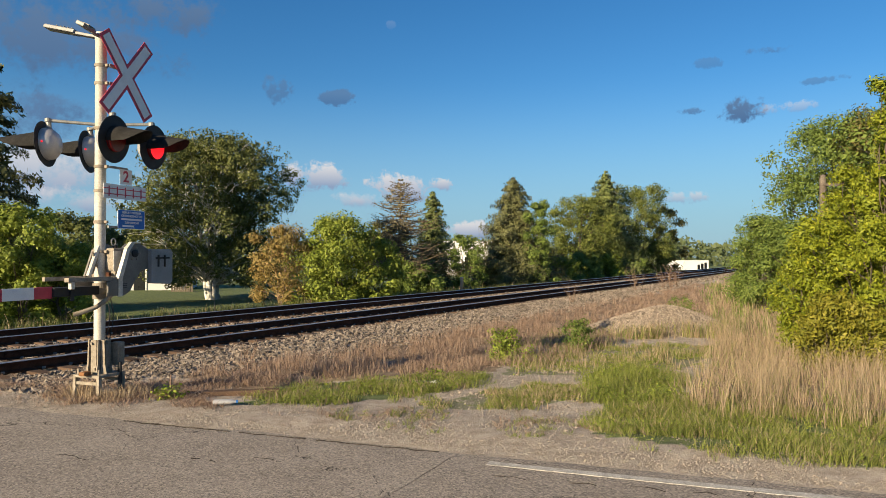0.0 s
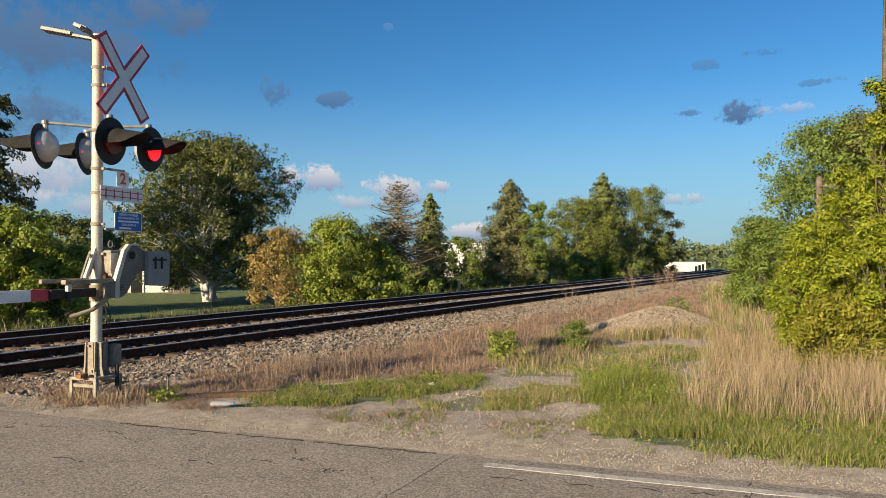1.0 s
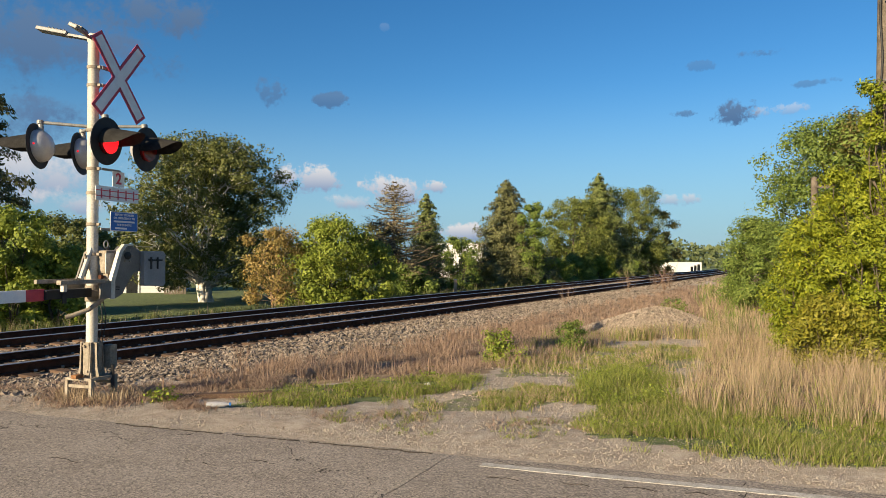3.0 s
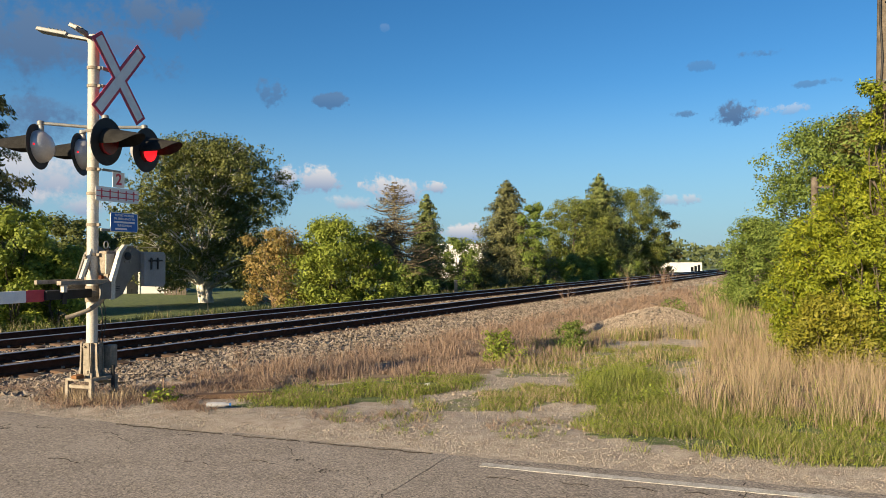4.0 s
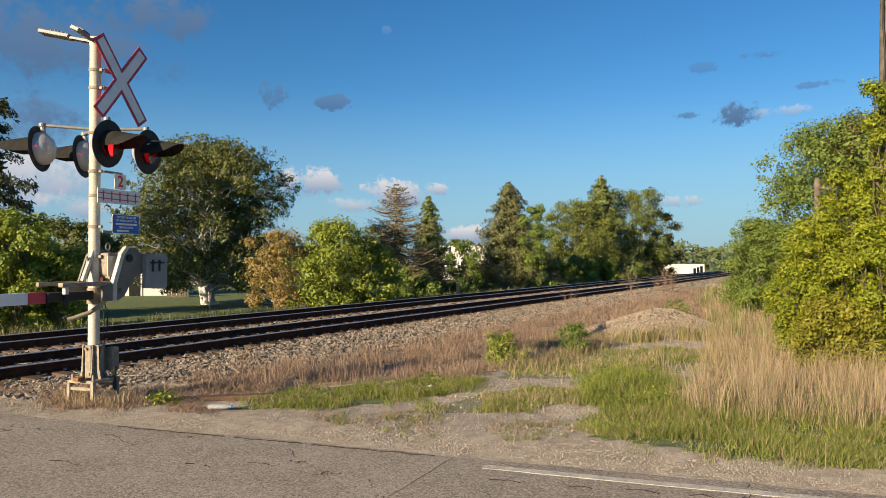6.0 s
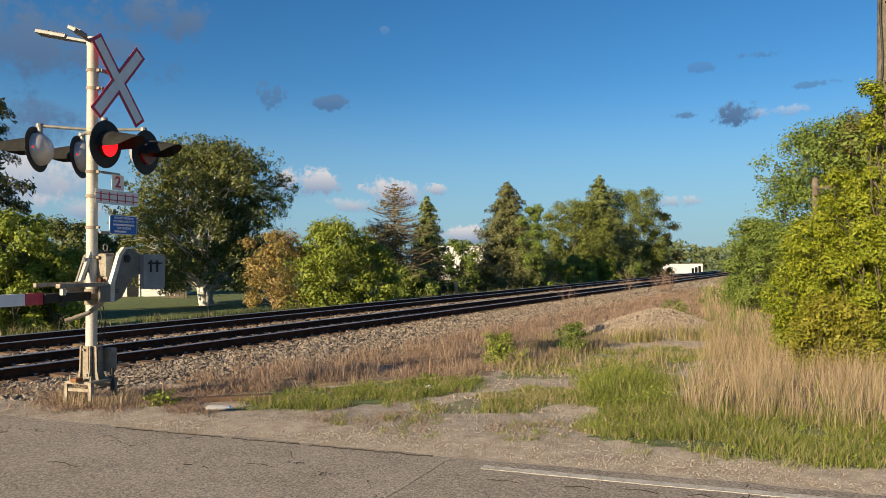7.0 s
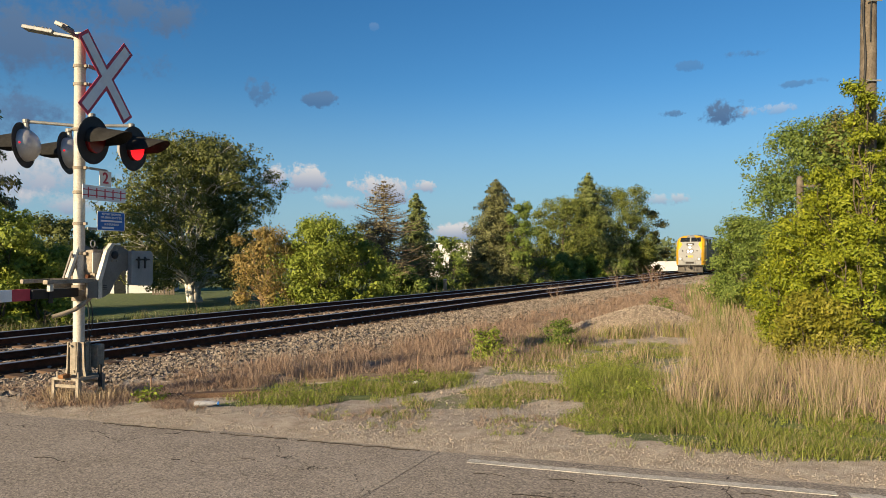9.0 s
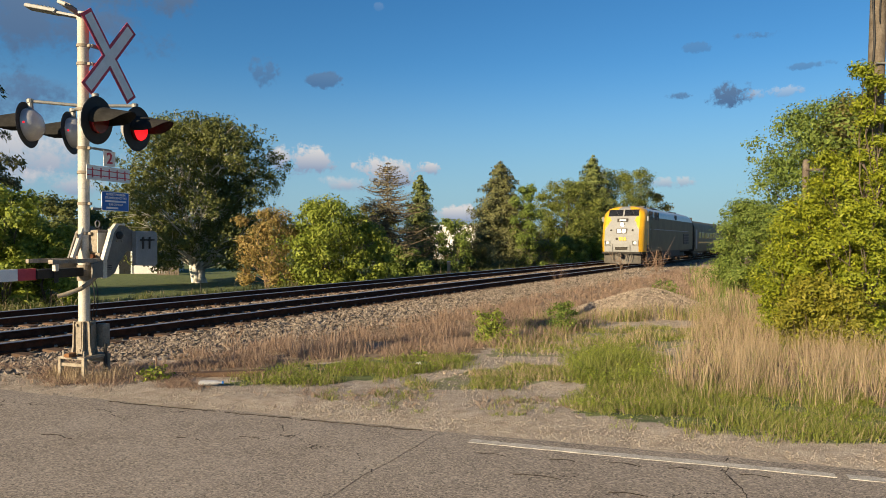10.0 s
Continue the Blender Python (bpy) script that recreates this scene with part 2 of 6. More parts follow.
M["leaf_thicket"] = leaf_mat("dark_thicket_leaves", (0.06, 0.085, 0.018), (0.20, 0.225, 0.05), (0.45, 0.43, 0.14))
M["leaf_olive"] = leaf_mat("olive_drying_leaves", (0.08, 0.085, 0.025), (0.18, 0.16, 0.05), (0.30, 0.20, 0.08))
M["needle"] = leaf_mat("dark_spruce_needles", (0.045, 0.055, 0.022), (0.18, 0.18, 0.07), None, 0.2)
M["needle_soft"] = leaf_mat("pine_needles", (0.055, 0.085, 0.026), (0.22, 0.25, 0.08), None, 0.25)
M["needle_brown"] = leaf_mat("thinning_brown_needles", (0.09, 0.075, 0.04), (0.25, 0.205, 0.105), None, 0.2)
M["grass_green"] = leaf_mat("green_grass_blades", (0.085, 0.115, 0.026), (0.25, 0.27, 0.068), (0.48, 0.42, 0.18), 0.3)
M["grass_dry"] = leaf_mat("dry_straw_grass", (0.23, 0.165, 0.10), (0.45, 0.355, 0.235), (0.60, 0.50, 0.36), 0.3)
M["grass_brown"] = leaf_mat("brown_dead_grass", (0.17, 0.11, 0.08), (0.36, 0.265, 0.20), (0.46, 0.36, 0.28), 0.3)
M["dead_wood"] = mat("dry_grey_brown_limbs", (0.10, 0.075, 0.052), (0.20, 0.155, 0.11), 5, 30, 0.95, 0.5, depth=0.02)
M["crack"] = mat("dirt_filled_crack", (0.022, 0.018, 0.015), (0.05, 0.042, 0.035), 6, 60, 0.95, 0.2)
M["woods"] = leaf_mat("far_woodland_leaves", (0.075, 0.10, 0.045), (0.15, 0.18, 0.075), None, 0.2)

# ---- plan: s runs along the railway away from the crossing, n across it; v runs along the road, u across it ----
TS, TN = np.array((0.506, 0.8626)), np.array((-0.8626, 0.506))
RV, RU = np.array((0.9455, -0.3256)), np.array((0.3256, 0.9455))
EDGE = 5.85            # far edge of the asphalt, in u
rng = np.random.default_rng(7)


def sn(s, n, z=0.0):
    p = TS * s + TN * n
    return Vector((p[0], p[1], z))


def vu(v, u, z=0.0):
    p = RV * v + RU * u
    return Vector((p[0], p[1], z))


def smooth(a, b, x):
    t = np.clip((x - a) / (b - a), 0, 1)
    return t * t * (3 - 2 * t)


def ground_z(x, y):
    x, y = np.asarray(x, float), np.asarray(y, float)
    n, s, u = x * TN[0] + y * TN[1], x * TS[0] + y * TS[1], x * RU[0] + y * RU[1]
    near = -0.012 - 0.10 * smooth(6.4, 8.5, u) - 0.20 * smooth(8.5, 14, u)
    far = np.full_like(near, -0.55) - 0.9 * smooth(22, 30, n) * smooth(60, 95, s)
    base = np.where(n < 14.7, near, far)
    plateau = smooth(9.3, 11.3, n) * (1 - smooth(18.0, 20.0, n))
    z = base + (-0.215 - base) * plateau
    under = (1 - smooth(EDGE - 0.7, EDGE - 0.35, u)) * smooth(-1.6, -1.4, u)
    z = z - 0.25 * under
    return z


def inside(poly, x, y):
    """Which of the points lie in the polygon."""
    hit = np.zeros(len(x), bool)
    for (x0, y0), (x1, y1) in zip(poly, poly[1:] + poly[:1]):
        cross = (y0 > y) != (y1 > y)
        hit ^= cross & (x < (x1 - x0) * (y - y0) / (y1 - y0 + 1e-12) + x0)
    return hit


ZONES = {
    "green_left": [(-2.6, 8.2), (-2.3, 9.0), (-1.9, 10.1), (-0.7, 10.7), (0.8, 11.1), (0.1, 9.6), (-1.2, 8.5)],
    "dry_left": [(-4.0, 10.6), (-2.7, 13.9), (4.2, 25.6), (19.5, 52.0), (10.5, 24.9), (4.6, 20.5), (1.6, 15.0), (0.9, 11.6), (-0.6, 10.7), (-1.9, 10.2), (-2.9, 9.3)],
    "green_right": [(1.5, 6.85), (2.05, 8.6), (2.85, 11.4), (3.7, 12.8), (3.9, 11.4), (3.0, 8.6), (5.2, 7.8), (4.6, 5.7), (3.5, 5.75), (2.3, 6.3)],
    "dry_right": [(3.05, 8.8), (4.9, 12.5), (6.3, 15.9), (7.2, 17.5), (9.5, 14.0), (7.6, 9.0), (6.2, 6.2), (4.8, 7.1), (3.9, 7.6), (3.0, 8.0)],
    "mid": [(0.9, 11.2), (1.3, 12.8), (3.2, 15.9), (6.8, 16.0), (4.4, 12.5), (2.8, 11.4)],
    "verge": [(-0.3, 8.2), (0.4, 9.4), (1.6, 10.4), (2.2, 9.4), (1.5, 8.7), (0.6, 8.2)],
    "back": [(7.0, 17.0), (9.5, 24.5), (19.5, 50.0), (30.0, 52.0), (22.0, 22.0), (10.0, 13.5)],
}


def mesh_np(name, verts, quads=None, tris=None, material=None, smooth_shade=False):
    """A mesh from arrays of corners, four-sided and three-sided faces."""
    me = bpy.data.meshes.new(name)
    quads = np.zeros((0, 4), int) if quads is None else np.asarray(quads, int)
    tris = np.zeros((0, 3), int) if tris is None else np.asarray(tris, int)
    verts = np.asarray(verts, float)
    loops = np.concatenate([quads.ravel(), tris.ravel()])
    starts = np.concatenate([np.arange(len(quads)) * 4, len(quads) * 4 + np.arange(len(tris)) * 3])
    me.vertices.add(len(verts))
    me.vertices.foreach_set("co", verts.ravel())
    me.loops.add(len(loops))
    me.loops.foreach_set("vertex_index", loops)
    me.polygons.add(len(starts))
    me.polygons.foreach_set("loop_start", starts)
    me.update(calc_edges=True)
    me.validate()
    if material:
        me.materials.append(material)
    me.polygons.foreach_set("use_smooth", np.full(len(me.polygons), smooth_shade))
    return me


def child(ob, parent):
    ob.parent = parent
    return ob


def thing(name, at, rz=0.0, **tags):
    """An Empty at the base of a thing, for its parts."""
    ob = new(name)
    ob.matrix_basis = pose(*at, 0, 0, rz)
    return tagged(ob, **tags)


def part(name, bm, material, parent, label="", m=None, bevel=0.0, smooth_shade=False):
    """Links a bmesh as one mesh object under a thing or under a part."""
    me = bpy.data.meshes.new(name)
    if bevel:
        bmesh.ops.bevel(bm, geom=bm.edges[:], offset=bevel, segments=2, profile=0.6, affect="EDGES", clamp_overlap=True)
    bmesh.ops.recalc_face_normals(bm, faces=bm.faces[:])
    bm.to_mesh(me)
    bm.free()
    me.materials.append(material)
    if smooth_shade:
        me.polygons.foreach_set("use_smooth", np.ones(len(me.polygons), bool))
        me.set_sharp_from_angle(angle=radians(40))
    ob = new(name, me)
    ob.parent = parent
    if m is not None:
        ob.matrix_basis = m
    return tagged(ob, label=label)


def box(x, y, z, sx, sy, sz, m=None, bm=None):
    """A box by its centre and sizes."""
    bm = bm or bmesh.new()
    t = Matrix.Translation((x, y, z)) @ Matrix.Diagonal((sx, sy, sz, 1))
    bmesh.ops.create_cube(bm, size=1, matrix=(m @ t) if m else t)
    return bm


def rod(p, q, r0, r1=None, sides=16, bm=None):
    """A straight round bar from p to q."""
    bm = bm or bmesh.new()
    p, q = Vector(p), Vector(q)
    m = Matrix.Translation((p + q) / 2) @ (q - p).to_track_quat("Z", "Y").to_matrix().to_4x4()
    bmesh.ops.create_cone(bm, cap_ends=True, segments=sides, radius1=r0, radius2=r0 if r1 is None else r1, depth=(q - p).length, matrix=m)
    return bm


def prism(outline, thick, m=None, bm=None):
    """A plate with that outline in its xy plane, thick along z from 0."""
    bm = bm or bmesh.new()
    low = [bm.verts.new((x, y, 0)) for x, y in outline]
    top = [bm.verts.new((x, y, thick)) for x, y in outline]
    bm.faces.new(low[::-1]), bm.faces.new(top)
    for i in range(len(low)):
        j = (i + 1) % len(low)
        bm.faces.new((low[i], low[j], top[j], top[i]))
    if m:
        bmesh.ops.transform(bm, matrix=m, verts=low + top)
    return bm


def spun(profile, m=None, sides=28, bm=None):
    """A turned shape: (radius, height) pairs spun round z."""
    bm = bm or bmesh.new()
    rings, old = [], set(bm.verts)
    for r, h in profile:
        rings.append([bm.verts.new((r * math.cos(2 * math.pi * i / sides), r * math.sin(2 * math.pi * i / sides), h)) for i in range(sides)])
    for a, b in zip(rings, rings[1:]):
        for i in range(sides):
            j = (i + 1) % sides
            bm.faces.new((a[i], a[j], b[j], b[i]))
    bm.faces.new(rings[0][::-1]), bm.faces.new(rings[-1])
    if m:
        bmesh.ops.transform(bm, matrix=m, verts=[v for v in bm.verts if v not in old])
    return bm


def tube(points, r, sides=8):
    """One smooth bent cable or hose through the points."""
    bm = bmesh.new()
    pts = [Vector(p) for p in points]
    rings = []
    for i, p in enumerate(pts):
        d = (pts[min(i + 1, len(pts) - 1)] - pts[max(i - 1, 0)]).normalized()
        a = d.cross(Vector((0.31, 0.87, 0.12))).normalized()
        b = d.cross(a)
        rings.append([bm.verts.new(p + r * (math.cos(t) * a + math.sin(t) * b)) for t in [2 * math.pi * k / sides for k in range(sides)]])
    for p, q in zip(rings, rings[1:]):
        for k in range(sides):
            bm.faces.new((p[k], p[(k + 1) % sides], q[(k + 1) % sides], q[k]))
    bm.faces.new(rings[0][::-1]), bm.faces.new(rings[-1])
    return bm


def axis(lo, hi, step, reach, grow=1.22):
    mid = list(np.arange(lo, hi + step / 2, step))
    up, dn, d = [], [], step
    a, b = mid[-1], mid[0]
    while a < reach:
        d *= grow
        a += d
        up.append(a)
    d = step
    while b > -reach:
        d *= grow
        b -= d
        dn.append(b)
    return np.array(dn[::-1] + mid + up)


def ground_material():
    m = bpy.data.materials.new("verge_soil_and_turf")
    m.use_nodes = True
    nt = m.node_tree
    L = nt.links.new
    bsdf = nt.nodes["Principled BSDF"]
    tc = node(nt, "ShaderNodeTexCoord")
    zone = node(nt, "ShaderNodeVertexColor", layer_name="zone")
    sep = node(nt, "ShaderNodeSeparateColor")
    L(zone.outputs[0], sep.inputs[0])
    def noise_at(scale, detail=5.0):
        n = node(nt, "ShaderNodeTexNoise", {"Scale": scale, "Detail": detail, "Roughness": 0.65})
        L(tc.outputs["Object"], n.inputs["Vector"])
        return n.outputs[0]
    def blend(a, b, f, lo=0.35, hi=0.65):
        r = node(nt, "ShaderNodeMapRange", {"From Min": lo, "From Max": hi})
        L(f, r.inputs[0])
        x = node(nt, "ShaderNodeMix", data_type="RGBA")
        L(r.outputs[0], x.inputs[0])
        for sock, c in ((x.inputs[6], a), (x.inputs[7], b)):
            if isinstance(c, tuple):
                sock.default_value = (*c, 1)
            else:
                L(c, sock)
        return x.outputs[2]
    broad, mid, fine = noise_at(0.7), noise_at(5.0), noise_at(55.0, 6.0)
    dirt = blend((0.29, 0.236, 0.183), (0.47, 0.402, 0.328), mid)
    dirt = blend(dirt, (0.46, 0.40, 0.34), fine, 0.55, 0.72)
    green = blend((0.05, 0.08, 0.02), (0.14, 0.175, 0.045), mid)
    dry = blend((0.16, 0.105, 0.065), (0.33, 0.24, 0.15), mid)
    def zoned(a, b, channel):
        add = node(nt, "ShaderNodeMath", operation="MULTIPLY_ADD")
        L(mid, add.inputs[0])
        add.inputs[1].default_value = 0.7
        L(channel, add.inputs[2])
        return blend(a, b, add.outputs[0], 0.7, 1.0)
    col = zoned(dirt, dry, sep.outputs[2])
    col = zoned(col, green, sep.outputs[1])
    r2 = node(nt, "ShaderNodeMapRange", {"From Min": 0.3, "From Max": 0.7, "To Min": 0.7, "To Max": 1.2})
    L(fine, r2.inputs[0])
    mul = node(nt, "ShaderNodeVectorMath", operation="SCALE")
    L(col, mul.inputs[0]), L(r2.outputs[0], mul.inputs["Scale"])
    L(mul.outputs[0], bsdf.inputs["Base Color"])
    bsdf.inputs["Roughness"].default_value = 0.95
    b = node(nt, "ShaderNodeBump", {"Strength": 0.7, "Distance": 0.03})
    L(fine, b.inputs["Height"]), L(b.outputs[0], bsdf.inputs["Normal"])
    return m


def build_ground():
    xs, ys = axis(-9, 13, 0.13, 2600), axis(-5, 22, 0.14, 2600)
    X, Y = np.meshgrid(xs, ys)
    x, y = X.ravel(), Y.ravel()
    z = ground_z(x, y)
    u, n = x * RU[0] + y * RU[1], x * TN[0] + y * TN[1]
    rough = np.array([noise.noise((a * 1.7, b * 1.7, 0)) * 0.6 + noise.noise((a * 6, b * 6, 3)) * 0.4 if abs(a) < 40 and abs(b) < 60 else 0 for a, b in zip(x, y)])
    z += rough * 0.035 * smooth(EDGE - 0.1, EDGE + 0.6, u)
    nx = len(xs)
    i = (np.arange(len(ys) - 1)[:, None] * nx + np.arange(nx - 1)[None]).ravel()
    me = mesh_np("ground", np.c_[x, y, z], np.c_[i, i + 1, i + nx + 1, i + nx], None, ground_material(), True)
    zone = np.zeros((len(x), 4), np.float32)
    zone[:, 3] = 1
    for key in ("green_left", "green_right", "mid", "verge"):
        zone[inside(ZONES[key], x, y), 1] = 0.55 if key in ("verge", "mid") else 0.75
    for key in ("dry_left", "dry_right", "back"):
        zone[inside(ZONES[key], x, y), 2] = 0.85
    zone[(n > 19.3), 1] = 0.9
    zone[(n < 9) & ((y > 30) | (x > 12)), 2] = 0.9
    zone[(u < -2), 1] = 0.8
    att = me.color_attributes.new("zone", "FLOAT_COLOR", "POINT")
    att.data.foreach_set("color", zone.ravel())
    return tagged(new("ground", me), "uneven verge of soil, gravel, green turf and dry grass", "ground", kind="structure")


def asphalt(name, c1, c2):
    m = mat(name, c1, c2, 1.3, 130, 0.9, 0.55, depth=0.012, spread=0.9)
    nt = m.node_tree
    L = nt.links.new
    bsdf = nt.nodes["Principled BSDF"]
    tc = node(nt, "ShaderNodeTexCoord")
    # hairline cracks and worn lighter streaks
    warp = node(nt, "ShaderNodeTexNoise", {"Scale": 3.0, "Detail": 4.0})
    L(tc.outputs["Object"], warp.inputs["Vector"])
    add = node(nt, "ShaderNodeVectorMath", operation="MULTIPLY_ADD")
    L(warp.outputs["Color"], add.inputs[0])
    add.inputs[1].default_value = (0.5, 0.5, 0.5)
    L(tc.outputs["Object"], add.inputs[2])
    vor = node(nt, "ShaderNodeTexVoronoi", {"Scale": 0.8}, feature="DISTANCE_TO_EDGE")
    L(add.outputs[0], vor.inputs["Vector"])
    gate = node(nt, "ShaderNodeTexNoise", {"Scale": 0.9, "Detail": 2.0})
    L(tc.outputs["Object"], gate.inputs["Vector"])
    width = node(nt, "ShaderNodeMapRange", {"From Min": 0.5, "From Max": 0.7, "To Min": 0.0, "To Max": 0.014})
    L(gate.outputs[0], width.inputs[0])
    less = node(nt, "ShaderNodeMath", operation="LESS_THAN")
    L(vor.outputs["Distance"], less.inputs[0]), L(width.outputs[0], less.inputs[1])
    old = bsdf.inputs["Base Color"].links[0].from_socket
    mix = node(nt, "ShaderNodeMix", data_type="RGBA")
    L(less.outputs[0], mix.inputs[0]), L(old, mix.inputs[6])
    mix.inputs[7].default_value = (0.03, 0.028, 0.026, 1)
    spots = node(nt, "ShaderNodeTexVoronoi", {"Scale": 75.0})
    L(tc.outputs["Object"], spots.inputs["Vector"])
    pick = node(nt, "ShaderNodeSeparateColor")
    L(spots.outputs["Color"], pick.inputs[0])
    bright = node(nt, "ShaderNodeMapRange", {"From Min": 0.35, "From Max": 1.0, "To Min": 0.0, "To Max": 0.8})
    L(pick.outputs[0], bright.inputs[0])
    mix2 = node(nt, "ShaderNodeMix", data_type="RGBA")
    L(bright.outputs[0], mix2.inputs[0]), L(mix.outputs[2], mix2.inputs[6])
    mix2.inputs[7].default_value = (0.47, 0.40, 0.33, 1)
    # random cells of the wearing course darkened, down to half
    dark_cells = node(nt, "ShaderNodeMapRange", {"From Min": 0.55, "From Max": 1.0, "To Min": 1.0, "To Max": 0.5})
    L(pick.outputs[1], dark_cells.inputs[0])
    speckled = node(nt, "ShaderNodeVectorMath", operation="SCALE")
    L(mix2.outputs[2], speckled.inputs[0]), L(dark_cells.outputs[0], speckled.inputs["Scale"])
    L(speckled.outputs[0], bsdf.inputs["Base Color"])
    return m


def build_road():
    """Two slabs of asphalt that meet at a ragged joint; the older one carries the edge line."""
    us = np.linspace(-1.3, EDGE, 34)
    def joint(u):
        return -1.85 + (u - 5.9) * 0.126 + 0.05 * noise.noise((u * 2.1, 1.0, 0)) + 0.02 * noise.noise((u * 9, 4.0, 0))
    def slab(name, side, material, label):
        steps = np.concatenate([np.arange(0, 12, 0.2), 12 * 1.16 ** np.arange(0, 28)])
        V, Q = [], []
        for a, u in enumerate(us):
            for b, st in enumerate(steps):
                v = joint(u) + side * (0.004 + st)
                uu = u
                if a == len(us) - 1:
                    uu = u + 0.09 * noise.noise((v * 0.9, 7, 0)) + 0.05 * noise.noise((v * 4.5, 9, 0))
                V.append(vu(v, uu, 0.0 if a < len(us) - 1 else -0.005))
        m = len(steps)
        for a in range(len(us) - 1):
            for b in range(m - 1):
                q = (a * m + b, a * m + b + 1, (a + 1) * m + b + 1, (a + 1) * m + b)
                Q.append(q if side > 0 else q[::-1])
        top = len(V)
        V += [(p[0], p[1], p[2] - 0.16) for p in V]
        ring = [b for b in range(m)] + [a * m + m - 1 for a in range(1, len(us))] + [(len(us) - 1) * m + b for b in range(m - 2, -1, -1)] + [a * m for a in range(len(us) - 2, 0, -1)]
        for i, j in zip(ring, ring[1:] + ring[:1]):
            q = (i, i + top, j + top, j)
            Q.append(q if side > 0 else q[::-1])
        return tagged(new(name, mesh_np(name, V, Q, None, material)), label, "road", kind="structure")
    slab("road", -1, asphalt("newer_asphalt", (0.225, 0.197, 0.172), (0.32, 0.284, 0.25)), "grey worn asphalt road with loose grit at its edge")
    slab("road_old", 1, asphalt("older_asphalt", (0.205, 0.18, 0.157), (0.295, 0.262, 0.23)), "older cracked asphalt road with a painted edge line")
    # edge line, worn at its ends
    V, Q = [], []
    vs = np.arange(-1.53, 40, 0.08)
    for i, v in enumerate(vs):
        w = 0.050 + 0.012 * noise.noise((v * 7, 2, 0))
        c = 5.615 + 0.01 * noise.noise((v * 0.7, 5, 0))
        V += [vu(v, c - w, 0.004), vu(v, c + w, 0.004), vu(v, c + w, 0.0), vu(v, c - w, 0.0)]
    for i in range(len(vs) - 1):
        if noise.noise((vs[i] * 3.3, 11, 0)) > 0.47 or random.random() < 0.04:
            continue
        a = 4 * i
        Q += [(a, a + 4, a + 5, a + 1), (a + 1, a + 5, a + 6, a + 2), (a + 4, a, a + 3, a + 7)]
    tagged(new("road_marking", mesh_np("road_marking", V, Q, None, M["line"])), "worn white painted edge line on the asphalt", "marking", kind="structure")


def crack(points, wide, seed):
    """A ragged dirt-filled crack along the points, with gaps where it has closed."""
    V, Q = [], []
    pts = [Vector(p) for p in points]
    run = []
    for p, q in zip(pts, pts[1:]):
        k = max(2, int((q - p).length / 0.035))
        run += [p + (q - p) * i / k for i in range(k)]
    for i, p in enumerate(run):
        d = (run[min(i + 1, len(run) - 1)] - run[max(i - 1, 0)]).normalized()
        side = Vector((-d.y, d.x, 0))
        wob = 0.035 * noise.noise((i * 0.21, seed, 0)) + 0.018 * noise.noise((i * 0.8, seed, 4))
        w = max(0.002, wide * (0.55 + 1.3 * noise.noise((i * 0.33, seed, 8))))
        c = p + side * wob
        V += [c - side * w + Vector((0, 0, 0.004)), c + side * w + Vector((0, 0, 0.004)), c + side * w - Vector((0, 0, 0.01)), c - side * w - Vector((0, 0, 0.01))]
    for i in range(len(run) - 1):
        if noise.noise((i * 0.17, seed, 20)) > 0.42:
            continue
        a = 4 * i
        Q += [(a, a + 4, a + 5, a + 1), (a + 1, a + 5, a + 6, a + 2), (a + 4, a, a + 3, a + 7)]
    tagged(new("road_crack", mesh_np("road_crack", V, Q, None, M["crack"])), "dark dirt-filled crack in the asphalt", "crack", kind="structure")


def build_cracks():
    # along the crumbling edge, and short ones across the old slab
    crack([vu(v, EDGE - 0.06) for v in np.arange(-5.6, -1.7, 0.4)], 0.008, 1)
    for k, (v, u, length) in enumerate(((-1.4, 5.30, 0.3), (-0.8, 5.33, 0.25), (-0.35, 5.38, 0.3), (0.1, 5.40, 0.2), (0.6, 5.42, 0.25), (-1.0, 4.9, 0.4), (-4.0, 4.9, 0.3), (-3.5, 5.1, 0.25), (-5.2, 4.6, 0.4), (-0.3, 4.75, 0.3))):
        crack([vu(v, u), vu(v + length * 0.5, u + 0.03), vu(v + length, u - 0.02)], 0.006, 10 + k)
    crack([vu(0.55, 5.8), vu(0.5, 5.4), vu(0.62, 5.0), vu(0.45, 4.5)], 0.003, 31)


build_ground()
build_road()
build_cracks()


# ---- railway ----
RAIL_PROFILE = [(-0.07, -0.172), (0.07, -0.172), (0.07, -0.160), (0.012, -0.142), (0.009, -0.05), (0.035, -0.036), (0.037, -0.014), (0.025, 0.0), (-0.025, 0.0), (-0.037, -0.014), (-0.035, -0.036), (-0.009, -0.05), (-0.012, -0.142), (-0.07, -0.160)]
TRACKS = (12.75, 16.62)
S0, S1 = -22.0, 460.0


